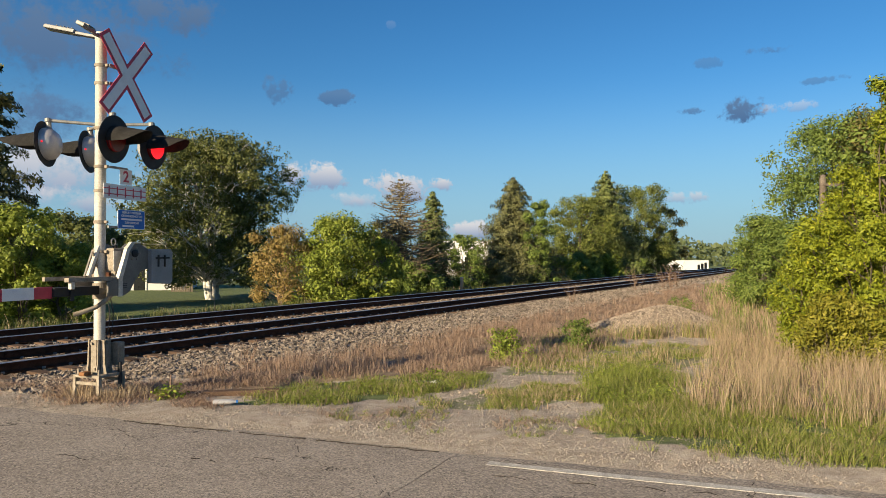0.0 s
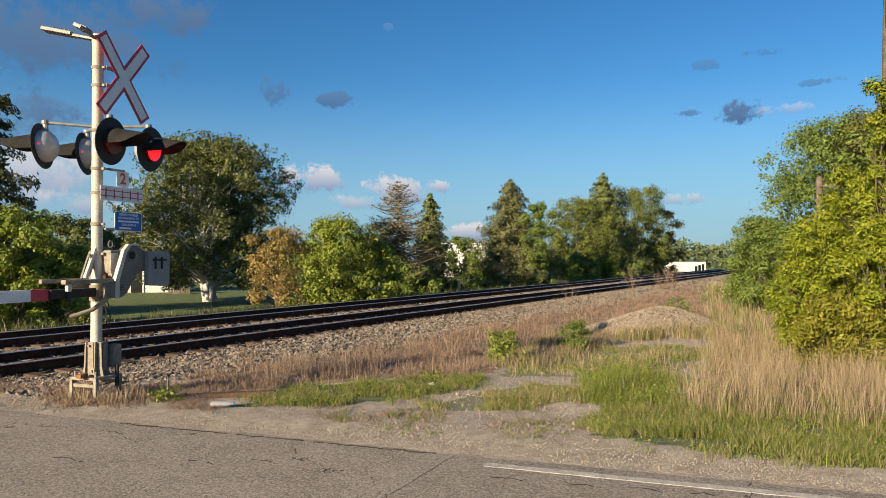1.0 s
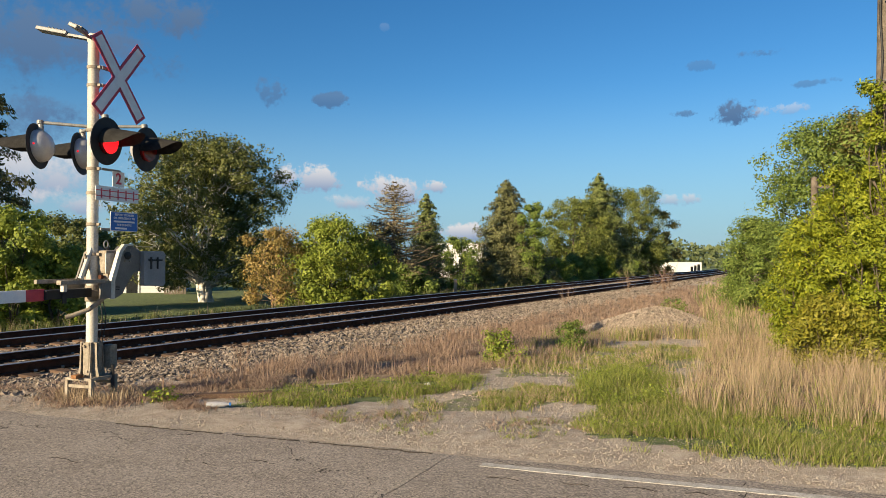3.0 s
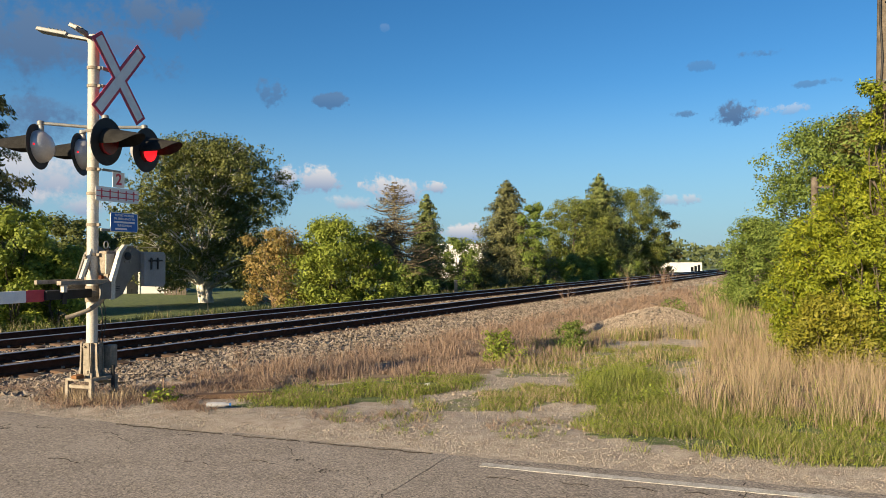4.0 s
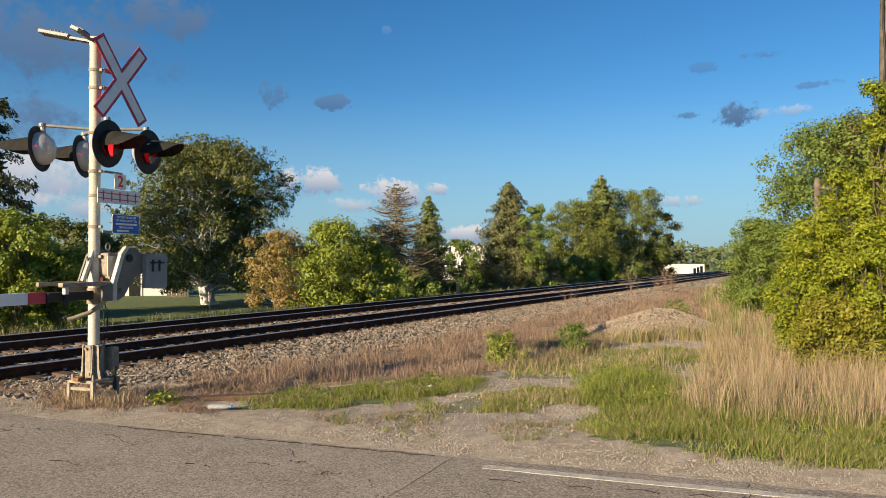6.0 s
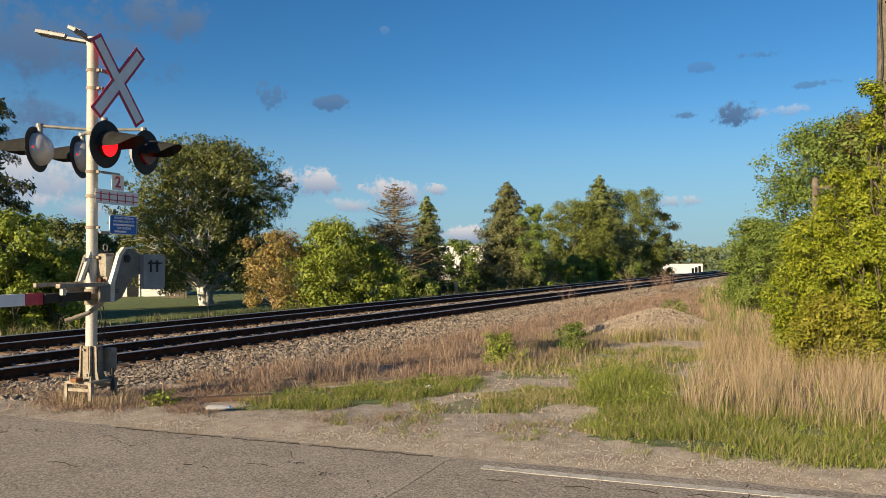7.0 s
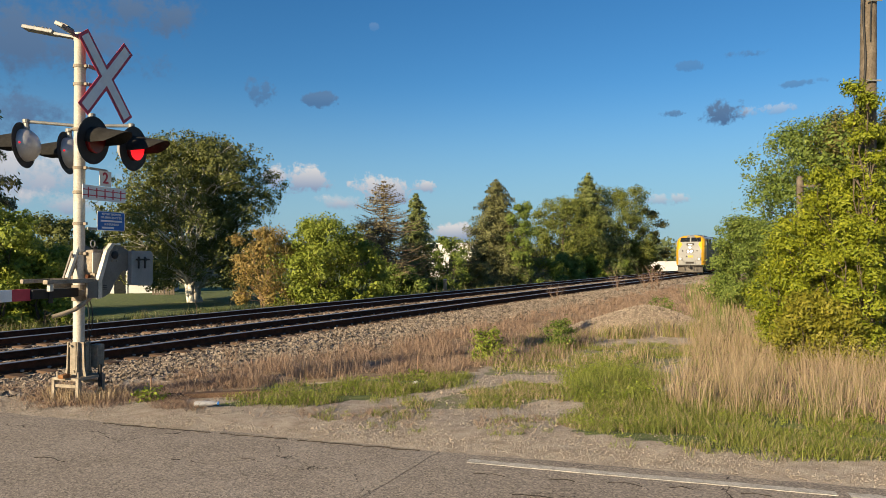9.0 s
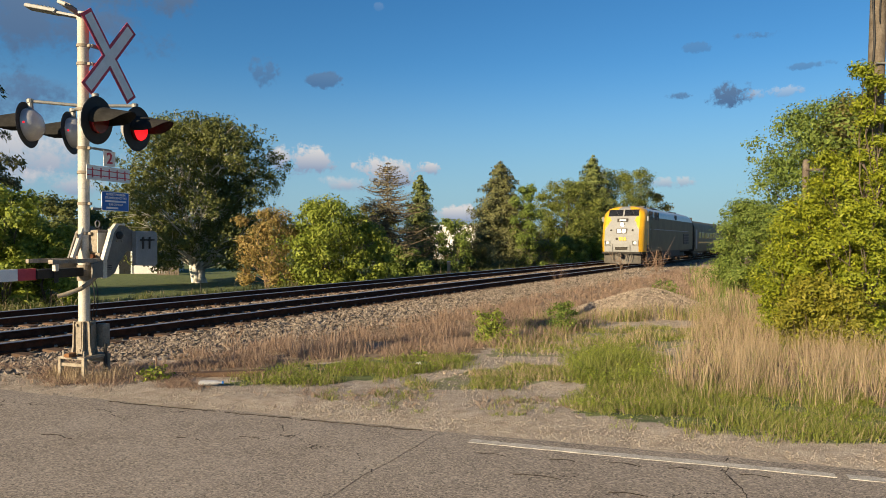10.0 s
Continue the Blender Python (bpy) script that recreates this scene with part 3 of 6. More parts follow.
def build_track(name, centre, label):
    track = thing(name, (0, 0, 0), label=label, category="railway track")
    rails = []
    for off in (-0.755, 0.755):
        bm = bmesh.new()
        ends = [[bm.verts.new(sn(s, centre + off + a, 0.006 + b)) for a, b in RAIL_PROFILE] for s in (S0, 60, S1)]
        k = len(RAIL_PROFILE)
        for p, q in zip(ends, ends[1:]):
            for i in range(k):
                f = bm.faces.new((p[i], p[(i + 1) % k], q[(i + 1) % k], q[i]))
                f.material_index = 1 if i in (6, 7, 8) else 0
        rail = part("rail", bm, M["rail"], track)
        rail.data.materials.append(M["rail_head"])
        rails.append(rail)
        for k in range(8):
            s = 4.2 + k * 11.9 + (3.1 if off > 0 else 0)
            for side in (-1, 1):
                c = sn(s, centre + off + side * 0.024, -0.09)
                bm = box(0, 0, 0, 0.9, 0.022, 0.085, Matrix.Translation(c) @ Matrix.Rotation(math.atan2(TS[1], TS[0]), 4, "Z"))
                for b in range(-2, 3):
                    if b:
                        q = sn(s + b * 0.16, centre + off + side * 0.035, -0.09)
                        r = sn(s + b * 0.16, centre + off + side * 0.062, -0.09)
                        rod(q, r, 0.014, sides=6, bm=bm)
                part("joint_bar", bm, M["rail"], rail)
    bm = bmesh.new()
    bmesh.ops.create_cube(bm, size=1, matrix=Matrix.Diagonal((0.23, 2.6, 0.18, 1)))
    bmesh.ops.bevel(bm, geom=bm.edges[:], offset=0.012, segments=1, affect="EDGES")
    tie = bpy.data.meshes.new("sleeper")
    bm.to_mesh(tie)
    bm.free()
    tie.materials.append(M["tie"])
    yaw = math.degrees(math.atan2(TS[1], TS[0]))
    for k in range(130):
        c = sn(1.0 + k * 0.55 + random.uniform(-0.03, 0.03), centre + random.uniform(-0.05, 0.05), -0.262 + random.uniform(-0.012, 0.008))
        ob = new("sleeper", tie)
        ob.parent = track
        ob.matrix_basis = pose(*c, 0, 0, yaw + random.uniform(-1.5, 1.5))
    bm = bmesh.new()
    for k in range(440):
        c = sn(1.0 + (130 + k) * 0.6, centre, -0.262)
        box(0, 0, 0, 0.23, 2.6, 0.18, Matrix.Translation(c) @ Matrix.Rotation(radians(yaw), 4, "Z"), bm)
    tagged(part("far_sleepers", bm, M["tie"], track), kind="stuff")
    # rail clips seen as pale spots on the web and foot
    bm_ = bmesh.new()
    bmesh.ops.create_cube(bm_, size=1, matrix=Matrix.Diagonal((0.05, 0.03, 0.035, 1)))
    clip = bpy.data.meshes.new("rail_clip")
    bm_.to_mesh(clip)
    bm_.free()
    clip.materials.append(M["galv"])
    for rail, off in zip(rails, (-0.755, 0.755)):
        for k in range(40):
            ob = new("rail_clip", clip)
            ob.parent = rail
            ob.matrix_basis = pose(*sn(1.1 + k * 0.55 + random.uniform(-0.1, 0.1), centre + off - 0.085, -0.155), 10, 0, yaw)


def octa(points, sizes, squash=0.7, half=False):
    """Crushed stones: eight-sided lumps, each one turned and pulled its own way."""
    k = len(points)
    base = np.array([(1, 0, 0), (-1, 0, 0), (0, 1, 0), (0, -1, 0), (0, 0, 1), (0, 0, -1)], float)
    v = base[None] * rng.uniform(0.55, 1.25, (k, 6, 1)) + rng.normal(0, 0.22, (k, 6, 3))
    a = rng.uniform(0, 2 * np.pi, k)
    b = rng.uniform(-0.9, 0.9, k)
    ca, sa, cb, sb = np.cos(a), np.sin(a), np.cos(b), np.sin(b)
    x, y, z = v[..., 0], v[..., 1], v[..., 2]
    y, z = y * cb[:, None] - z * sb[:, None], y * sb[:, None] + z * cb[:, None]
    x, y = x * ca[:, None] - y * sa[:, None], x * sa[:, None] + y * ca[:, None]
    v = np.stack([x, y, z * squash], -1) * np.asarray(sizes)[:, None, None] + points[:, None]
    t = np.array([(0, 2, 4), (2, 1, 4), (1, 3, 4), (3, 0, 4), (2, 0, 5), (1, 2, 5), (3, 1, 5), (0, 3, 5)])
    t = t[:4] if half else t
    return v.reshape(-1, 3), (t[None] + 6 * np.arange(k)[:, None, None]).reshape(-1, 3)


def scatter_stones(name, x, y, lo, hi, material, label, category, lift=0.3):
    size = rng.uniform(lo, hi, len(x))
    z = ground_z(x, y) + size * lift
    v, t = octa(np.c_[x, y, z], size, half=True)
    return tagged(new(name, mesh_np(name, v, None, t, material)), label, category, kind="stuff")


def build_ballast():
    for c in TRACKS:
        bm = bmesh.new()
        corner = [(S0, c - 0.68), (S1, c - 0.68), (S1, c + 0.68), (S0, c + 0.68)]
        top = [bm.verts.new(sn(s, n, -0.186)) for s, n in corner]
        low = [bm.verts.new(sn(s, n, -0.36)) for s, n in corner]
        bm.faces.new(top), bm.faces.new(low[::-1])
        for i in range(4):
            bm.faces.new((top[i], low[i], low[(i + 1) % 4], top[(i + 1) % 4]))
        me = bpy.data.meshes.new("ballast_bed")
        bmesh.ops.recalc_face_normals(bm, faces=bm.faces[:])
        bm.to_mesh(me)
        bm.free()
        me.materials.append(M["oily_stone"])
        tagged(new("ballast_bed", me), "oil-darkened ballast between the rails", "ballast", kind="structure")
    S, Nn = [], []
    for n0, n1, count, reach in ((8.7, 9.5, 2200, 30), (9.2, 11.55, 24000, 46), (9.6, 11.5, 8000, 110), (11.3, 14.1, 5000, 50), (14.0, 15.5, 7000, 60), (15.5, 20.0, 5000, 60)):
        S.append(2 + reach * rng.random(count) ** 1.6)
        Nn.append(rng.uniform(n0, n1, count))
    s, n = np.concatenate(S), np.concatenate(Nn)
    x, y = s * TS[0] + n * TN[0], s * TS[1] + n * TN[1]
    keep = (x * RU[0] + y * RU[1]) > 6.6
    x, y, s = x[keep], y[keep], s[keep]
    size = rng.uniform(0.018, 0.05, len(x)) * (1 + s / 60)
    n = x * TN[0] + y * TN[1]
    within = np.minimum(np.abs(n - TRACKS[0]), np.abs(n - TRACKS[1])) < 0.9
    z = ground_z(x, y) + size * 0.35
    v, t = octa(np.c_[x, y, z][~within], size[~within], half=True)
    tagged(new("ballast", mesh_np("ballast", v, None, t, M["stone"])), "crushed grey-brown stone ballast under the tracks", "ballast", kind="stuff")
    v, t = octa(np.c_[x, y, z + 0.02][within], size[within] * 0.8, half=True)
    tagged(new("ballast", mesh_np("ballast", v, None, t, M["oily_stone"])), "dark oily stones between the rails", "ballast", kind="stuff")


build_track("railway_track", TRACKS[0], "rusty steel rails on dark timber sleepers, near track")
build_track("railway_track", TRACKS[1], "rusty steel rails on dark timber sleepers, second track")
build_ballast()


# ---- crossing signal ----
def text_mesh(name, body, size, material, parent, m, label=""):
    cu = bpy.data.curves.new(name, "FONT")
    cu.body, cu.size, cu.align_x, cu.align_y, cu.extrude, cu.offset = body, size, "CENTER", "CENTER", 0.0015, size * 0.02
    tmp = new("tmp", cu)
    me = bpy.data.meshes.new_from_object(tmp.evaluated_get(bpy.context.evaluated_depsgraph_get()))
    bpy.data.objects.remove(tmp)
    me.name = name
    me.materials.clear()
    me.materials.append(material)
    ob = new(name, me)
    ob.parent, ob.matrix_basis = parent, m
    return tagged(ob, label=label)


def facing(x, y, z):
    """A pose whose local xy plane looks along +x: its x runs along +y and its y up."""
    return Matrix(((0, 0, 1, x), (1, 0, 0, y), (0, 1, 0, z), (0, 0, 0, 1)))


def hood_bm(r=0.165, near=0.16, far=0.44):
    """A curved visor, open underneath, along +z from its lens; its top is towards +y."""
    bm = bmesh.new()
    rings = []
    steps = 18
    for k, rr in ((0, r), (1, r - 0.006)):
        for end in (0, 1):
            ring = []
            for i in range(steps + 1):
                a = radians(-12 + 204 * i / steps)
                reach = near + (far - near) * max(0, (math.sin(a) + 0.208) / 1.208) ** 0.45
                flat = 1.0 if not end else 0.96
                ring.append(bm.verts.new((rr * flat * math.cos(a), rr * flat * math.sin(a), reach * end)))
            rings.append(ring)
    o0, o1, i0, i1 = rings
    for i in range(steps):
        bm.faces.new((o0[i], o0[i + 1], o1[i + 1], o1[i]))
        bm.faces.new((i0[i + 1], i0[i], i1[i], i1[i + 1]))
        bm.faces.new((o1[i], o1[i + 1], i1[i + 1], i1[i]))
        bm.faces.new((o0[i + 1], o0[i], i0[i], i0[i + 1]))
    for i in (0, steps):
        bm.faces.new((o0[i], o1[i], i1[i], i0[i]))
    return bm


def lamp_unit(parent, x, y, z, front, yaw=0.0, reach=0.44):
    """One flasher: background disc, housing, lens, visor; the front ones get an added flip disc."""
    m = facing(x, y, z)
    if not front:
        m = Matrix.Rotation(radians(180), 4, "Z") @ facing(-x, -y, z)
    m = Matrix.Translation((x, y, z)) @ Matrix.Rotation(radians(yaw), 4, "Z") @ Matrix.Translation((-x, -y, -z)) @ m @ Matrix.Rotation(radians(5), 4, "X")
    disc = part("background", spun([(0.02, -0.006), (0.282, -0.006), (0.288, 0.0), (0.282, 0.006), (0.02, 0.006)], sides=40), M["black"], parent, "round black background disc", m)
    part("housing", spun([(0.205, -0.008), (0.205, -0.04), (0.19, -0.09), (0.13, -0.15), (0.05, -0.18), (0.01, -0.185)], sides=32), M["dome"], disc, "domed grey lamp housing", smooth_shade=True)
    part("visor", hood_bm(0.168, 0.06, reach), M["visor"], disc, "curved black visor over the lens", Matrix.Translation((0, 0, 0.008)) @ Matrix.Rotation(radians(4), 4, "X"), smooth_shade=True)
    part("side_lens", spun([(0.012, 0), (0.012, 0.010), (0.006, 0.014)], Matrix.Translation((0.195, 0.0, -0.05)) @ Matrix.Rotation(radians(90), 4, "Y"), 12), M["lens_on" if not front else "lens_off"], disc, "small red side lens")
    lens = part("lens", spun([(0.154, 0.006), (0.154, 0.040), (0.148, 0.046), (0.06, 0.047), (0.005, 0.047)], sides=32), M["lens_off"], disc, "round red lens", smooth_shade=True)
    return disc


def build_signal():
    M["visor"] = mat("dull_black_visor", (0.014, 0.0137, 0.0135), (0.034, 0.033, 0.0325), 6, 60, 0.85, 0.06)
    g = float(ground_z(-4.4, 8.75))
    sig = thing("crossing_signal", (-4.4, 8.75, g), -19.0, label="railway crossing signal mast with crossbuck, red flashers and lowered gate", category="crossing signal")
    part("mast", spun([(0.068, 0.30), (0.068, 4.55), (0.074, 4.56), (0.074, 4.63), (0.06, 4.66), (0.01, 4.67)], sides=28), M["steel_paint"], sig, "pale weathered metal mast", smooth_shade=True)
    for z in (4.23, 4.00, 3.42, 2.93, 2.62, 2.22, 1.84):
        bm = spun([(0.069, -0.02), (0.078, -0.018), (0.078, 0.018), (0.069, 0.02)], Matrix.Translation((0, 0, z)))
        box(0.09, 0, z, 0.06, 0.03, 0.034, None, bm)
        part("band_clamp", bm, M["dirty_galv"], sig)
    # foot: bolted junction base on a four-legged frame
    part("mast_foot", rod((0, 0, 0.29), (0, 0, 0.72), 0.078, sides=24), M["dirty_galv"], sig, "dirty lower end of the mast", smooth_shade=True)
    for a in range(4):
        m = Matrix.Rotation(radians(90 * a + 12), 4, "Z")
        bm = bmesh.new()
        for q in (-0.062, 0.062):
            prism([(0.07, 0.29), (0.15, 0.29), (0.125, 0.42), (0.115, 0.72), (0.07, 0.72)], 0.012, m @ Matrix(((1, 0, 0, 0), (0, 0, -1, q), (0, 1, 0, 0), (0, 0, 0, 1))), bm)
        box(0.112, 0, 0.51, 0.012, 0.075, 0.42, m, bm)
        for q, w in ((-0.02, 0.68), (0.02, 0.36)):
            rod(m @ Vector((0.118, q, w)), m @ Vector((0.142, q, w)), 0.016, sides=8, bm=bm)
        part("base_casting", bm, M["dirty_galv"], sig, "rust-stained bolted base casting")
    part("base_plate", box(0, 0, 0.275, 0.42, 0.42, 0.035), M["dirty_galv"], sig, "rust-stained base plate", bevel=0.006)
    for a in (-1, 1):
        for b in (-1, 1):
            bm = box(a * 0.19, b * 0.19, 0.10, 0.045, 0.045, 0.34)
            box(a * 0.17, b * 0.19, 0.16, 0.01, 0.05, 0.12, None, bm)
            part("leg", bm, M["dirty_galv"], sig, "dirty steel frame leg", bevel=0.004)
            part("anchor_bolt", rod((a * 0.165, b * 0.165, 0.22), (a * 0.165, b * 0.165, 0.36), 0.016, sides=8), M["dirty_galv"], sig)
    for a in (-1, 1):
        part("cross_brace", box(0, a * 0.195, 0.19, 0.40, 0.012, 0.04), M["dirty_galv"], sig)
    part("junction_box", box(0.11, 0.19, 0.52, 0.13, 0.11, 0.30), M["dirty_galv"], sig, "small dirty junction box on the mast base", bevel=0.015)
    part("conduit", rod((0.20, 0.14, 0.02), (0.20, 0.14, 0.42), 0.024, sides=10), M["black"], sig, "black cable conduit")
    # gate mechanism
    mech = part("gate_mechanism", box(0.0, 0.17, 1.66, 0.40, 0.24, 0.44), M["dirty_galv"], sig, "dingy gate motor housing behind the mast", bevel=0.03)
    part("cover", box(0.12, 0.12, 1.74, 0.17, 0.20, 0.30), M["dirty_galv"], mech, "rounded motor cover", bevel=0.035)
    part("latch", rod((0.14, 0.02, 1.55), (0.14, -0.02, 1.55), 0.028, sides=12), M["rail"], mech)
    part("lifting_ring", tube([(0.16, 0.06 + 0.035 * math.cos(a), 1.965 + 0.045 * math.sin(a)) for a in np.linspace(-1.6, 4.7, 18)], 0.008, 6), M["galv"], mech)
    part("cap_nut", rod((0.10, 0.14, 1.88), (0.10, 0.14, 1.925), 0.035, sides=10), M["black"], mech)
    part("hinge_pipe", rod((0.23, 0.20, 1.66), (0.23, 0.20, 1.90), 0.032, sides=14), M["steel_paint"], mech, "pale upright hinge pipe", smooth_shade=True)
    part("hatch", box(0.21, 0.07, 1.72, 0.012, 0.13, 0.26), M["steel_paint"], mech, "pale access hatch", bevel=0.004)
    part("latch_eye", rod((0.235, 0.13, 1.575), (0.25, 0.13, 1.575), 0.026, sides=12), M["black"], mech)
    plate = [(-0.16, 1.28), (0.10, 1.28), (0.20, 1.33), (0.29, 1.47), (0.40, 1.60), (0.56, 1.62), (0.56, 1.86), (0.36, 1.95), (0.20, 1.93), (0.12, 1.86), (-0.02, 1.50), (-0.16, 1.46)]
    for x in (0.27, -0.27):
        m = facing(x, 0, 0)
        bm = prism(plate, 0.03, m)
        arm = part("gate_bracket", bm, M["bracket"], sig, "heavy grey cranked gate bracket", bevel=0.006)
        rib = [(-0.02, 1.50), (0.05, 1.50), (0.17, 1.86), (0.25, 1.95), (0.36, 1.95), (0.36, 1.97), (0.20, 1.97), (0.12, 1.88)]
        if x > 0:
            # rim takes the pale mast paint to imitate an edge caught by sun
            part("bracket_rim", prism(rib, 0.055, facing(x, 0, 0)), M["steel_paint"], arm, "raised rim, pale paint standing in for a sunlit edge", bevel=0.004)
            for k in range(3):
                part("label_bar", box(x + 0.033, 0.11, 1.385 + 0.022 * k, 0.004, 0.07, 0.010), M["black"], arm)
        part("pivot_cover", spun([(0.05, 0.0), (0.05, 0.02), (0.02, 0.03)], facing(x + 0.03, 0.27, 1.82), 20), M["black"], arm)
        for k in range(6):
            a = k * math.pi / 3
            part("bolt", spun([(0.013, 0), (0.013, 0.012), (0.005, 0.014)], facing(x + 0.03, 0.27 + 0.085 * math.cos(a), 1.82 + 0.085 * math.sin(a)), 6), M["dirty_galv"], arm)
    cw = part("counterweight", prism([(0.50, 1.42), (0.86, 1.40), (0.90, 1.44), (0.90, 1.84), (0.86, 1.88), (0.50, 1.88)], 0.07, facing(0.30, 0, 0)), M["weight"], sig, "flat grey gate counterweight", bevel=0.008)
    for y in (0.62, 0.74):
        bm = box(0.378, y, 1.72, 0.014, 0.022, 0.16)
        rod((0.37, y, 1.76), (0.39, y, 1.76), 0.024, sides=6, bm=bm)
        part("clamp_bolt", bm, M["black"], cw)
    part("clamp_bar", box(0.378, 0.70, 1.76, 0.012, 0.26, 0.022), M["black"], cw)
    for z0, z1 in ((1.56, 1.84), (1.84, 1.56)):
        part("lattice_bar", rod((0.02, -0.14, z0), (0.02, -0.02, z1), 0.014, sides=6), M["dirty_galv"], sig)
    part("stay", rod((0.02, -0.20, 1.53), (0.02, -0.03, 1.93), 0.03, sides=8), M["steel_paint"], sig, "slanting pale stay")
    part("shelf_end", box(0.25, -0.66, 1.44, 0.05, 0.05, 0.10), M["steel_paint"], sig, bevel=0.005)
    part("shelf_post", box(0.29, 0.03, 1.40, 0.05, 0.06, 0.26), M["steel_paint"], sig, bevel=0.006)
    part("hub", spun([(0.085, 1.24), (0.085, 1.30), (0.10, 1.31), (0.10, 1.37), (0.085, 1.38), (0.085, 1.44)], sides=20), M["dirty_galv"], sig, "rusty hub round the mast")
    part("rust_knob", box(0.02, -0.24, 0.32, 0.09, 0.12, 0.05), M["rust"], sig, "rusty lever on the base plate", bevel=0.015)
    part("gate_shelf", box(0.25, -0.29, 1.50, 0.07, 0.88, 0.05), M["dirty_galv"], sig, "rusty angle bar carrying the gate arm", bevel=0.005)
    part("gate_shelf", box(-0.27, -0.24, 1.50, 0.05, 0.7, 0.05), M["dirty_galv"], sig, "rusty angle bar carrying the gate arm", bevel=0.005)
    part("arm_clamp", box(0.05, -0.45, 1.355, 0.14, 0.66, 0.11), M["black"], sig, "dark steel clamp holding the gate arm", bevel=0.01)
    part("shear_pin_bar", box(0.14, -0.55, 1.355, 0.02, 0.05, 0.22), M["black"], sig)
    gate = part("gate_arm", box(0.06, -1.55, 1.355, 0.03, 1.5, 0.10), M["galv"], sig, "long gate arm with red and white stripes")
    for k in range(5):
        y0, y1 = (-0.77, -1.01) if k == 0 else (-1.012 - 0.39 * (k - 1), -1.012 - 0.39 * k + 0.002)
        part("stripe", box(0.06, (y0 + y1) / 2, 1.355, 0.044, y0 - y1, 0.135), M["red_sheet" if k % 2 == 0 else "white_sheet"], gate, "red stripe" if k % 2 == 0 else "white stripe", bevel=0.003)
    hose = [(0.18, 0.02, 1.30), (0.16, -0.06, 1.22), (0.10, -0.16, 1.14), (0.0, -0.30, 1.08), (-0.05, -0.36, 1.06)]
    part("cable_hose", tube(hose, 0.028, 10), M["dirty_galv"], sig, "bent cable hose under the mechanism")
    for dx, dy in ((0.075, 0.03), (0.09, 0.07)):
        part("cable", tube([(dx + 0.05 * math.sin(k * 0.5), dy + 0.03 * k / 8, 1.28 - 0.62 * k / 8) for k in range(9)], 0.006, 6), M["black"], sig)
    # flashers on short pipe arms
    for x, y in ((0.55, -0.33), (0.55, 0.33), (-0.55, -0.33), (-0.55, 0.33)):
        bm = rod((0, 0, 3.47), (x * 0.94, y * 0.98, 3.50), 0.021, sides=10)
        rod((x * 0.94, y * 0.98, 3.52), (x * 0.9, y, 3.36), 0.03, 0.035, 10, bm)
        spun([(0.03, -0.03), (0.042, -0.02), (0.042, 0.02), (0.03, 0.03)], Matrix.Translation((x * 0.94, y * 0.98, 3.50)), 12, bm)
        part("lamp_arm", bm, M["galv"], sig, "bent galvanised pipe arm")
    lamps = {}
    for key, x, y, front in (("near", 0.55, -0.33, True), ("far", 0.55, 0.33, True), ("back_near", -0.55, -0.33, False), ("back_far", -0.55, 0.33, False)):
        lamps[key] = lamp_unit(sig, x, y, 3.20, front, 8 if front else 23, 0.46 if front else 0.56)
    # an added disc, one face glowing, turns in each front flasher to imitate flashing
    flip_discs = {}
    for key in ("near", "far"):
        lens = [o for o in lamps[key].children if o.name.startswith("lens")][0]
        bm = spun([(0.146, -0.003), (0.146, 0.003), (0.02, 0.003)], sides=32)
        flip_disc = part("lamp_disc", bm, M["lens_off"], lens, "added flip disc, its lit red face turned out to imitate flashing")
        flip_disc.data.materials.append(M["lens_on"])
        for f in flip_disc.data.polygons:
            f.material_index = 1 if f.center.z > 0.002 else 0
        flip_discs[key] = flip_disc
    # signs
    xs = 0.17
    cb = part("crossbuck", box(xs, 0.26, 4.14, 0.012, 0.10, 0.10), M["white_sheet"], sig, "white crossbuck with red borders")
    for k, (ang, dx) in enumerate(((-52, 0.0), (52, 0.004))):
        m = facing(xs + dx, 0.26, 4.14) @ Matrix.Rotation(radians(ang), 4, "Z")
        blade = part("blade", box(0, 0, 0, 1.24, 0.20, 0.008, m), M["red_sheet"], cb, "red-bordered white crossbuck blade", bevel=0.002)
        part("panel", box(0, 0, 0.0085 - dx * 0.6, 1.16, 0.125, 0.003, m), M["white_sheet"], blade, "white reflective panel")
    for z in (4.23, 4.00):
        part("sign_bracket", box(0.12, 0.14, z, 0.03, 0.26, 0.04), M["galv"], sig)
    track_sign = part("track_sign", box(xs, 0.24, 2.615, 0.006, 0.72, 0.185), M["white_sheet"], sig, "white plate with a red track symbol", bevel=0.001)
    for z in (2.535, 2.605):
        part("track_symbol", box(xs + 0.0045, 0.24, z + 0.045, 0.003, 0.72, 0.012), M["red_sheet"], track_sign)
    for k in range(5):
        part("track_symbol", box(xs + 0.006, 0.24 + (k - 2) * 0.136, 2.615, 0.003, 0.018, 0.13), M["red_sheet"], track_sign)
    number = part("track_count_sign", box(xs, 0.25, 2.815, 0.006, 0.20, 0.20), M["white_sheet"], sig, "white plate with the red figure 2", bevel=0.001)
    text_mesh("figure", "2", 0.20, M["red_sheet"], number, facing(xs + 0.005, 0.25, 2.815))
    part("sign_bracket", box(0.12, 0.18, 2.93, 0.02, 0.30, 0.03), M["galv"], sig)
    part("sign_bracket", box(0.12, 0.12, 2.62, 0.02, 0.24, 0.03), M["galv"], sig)
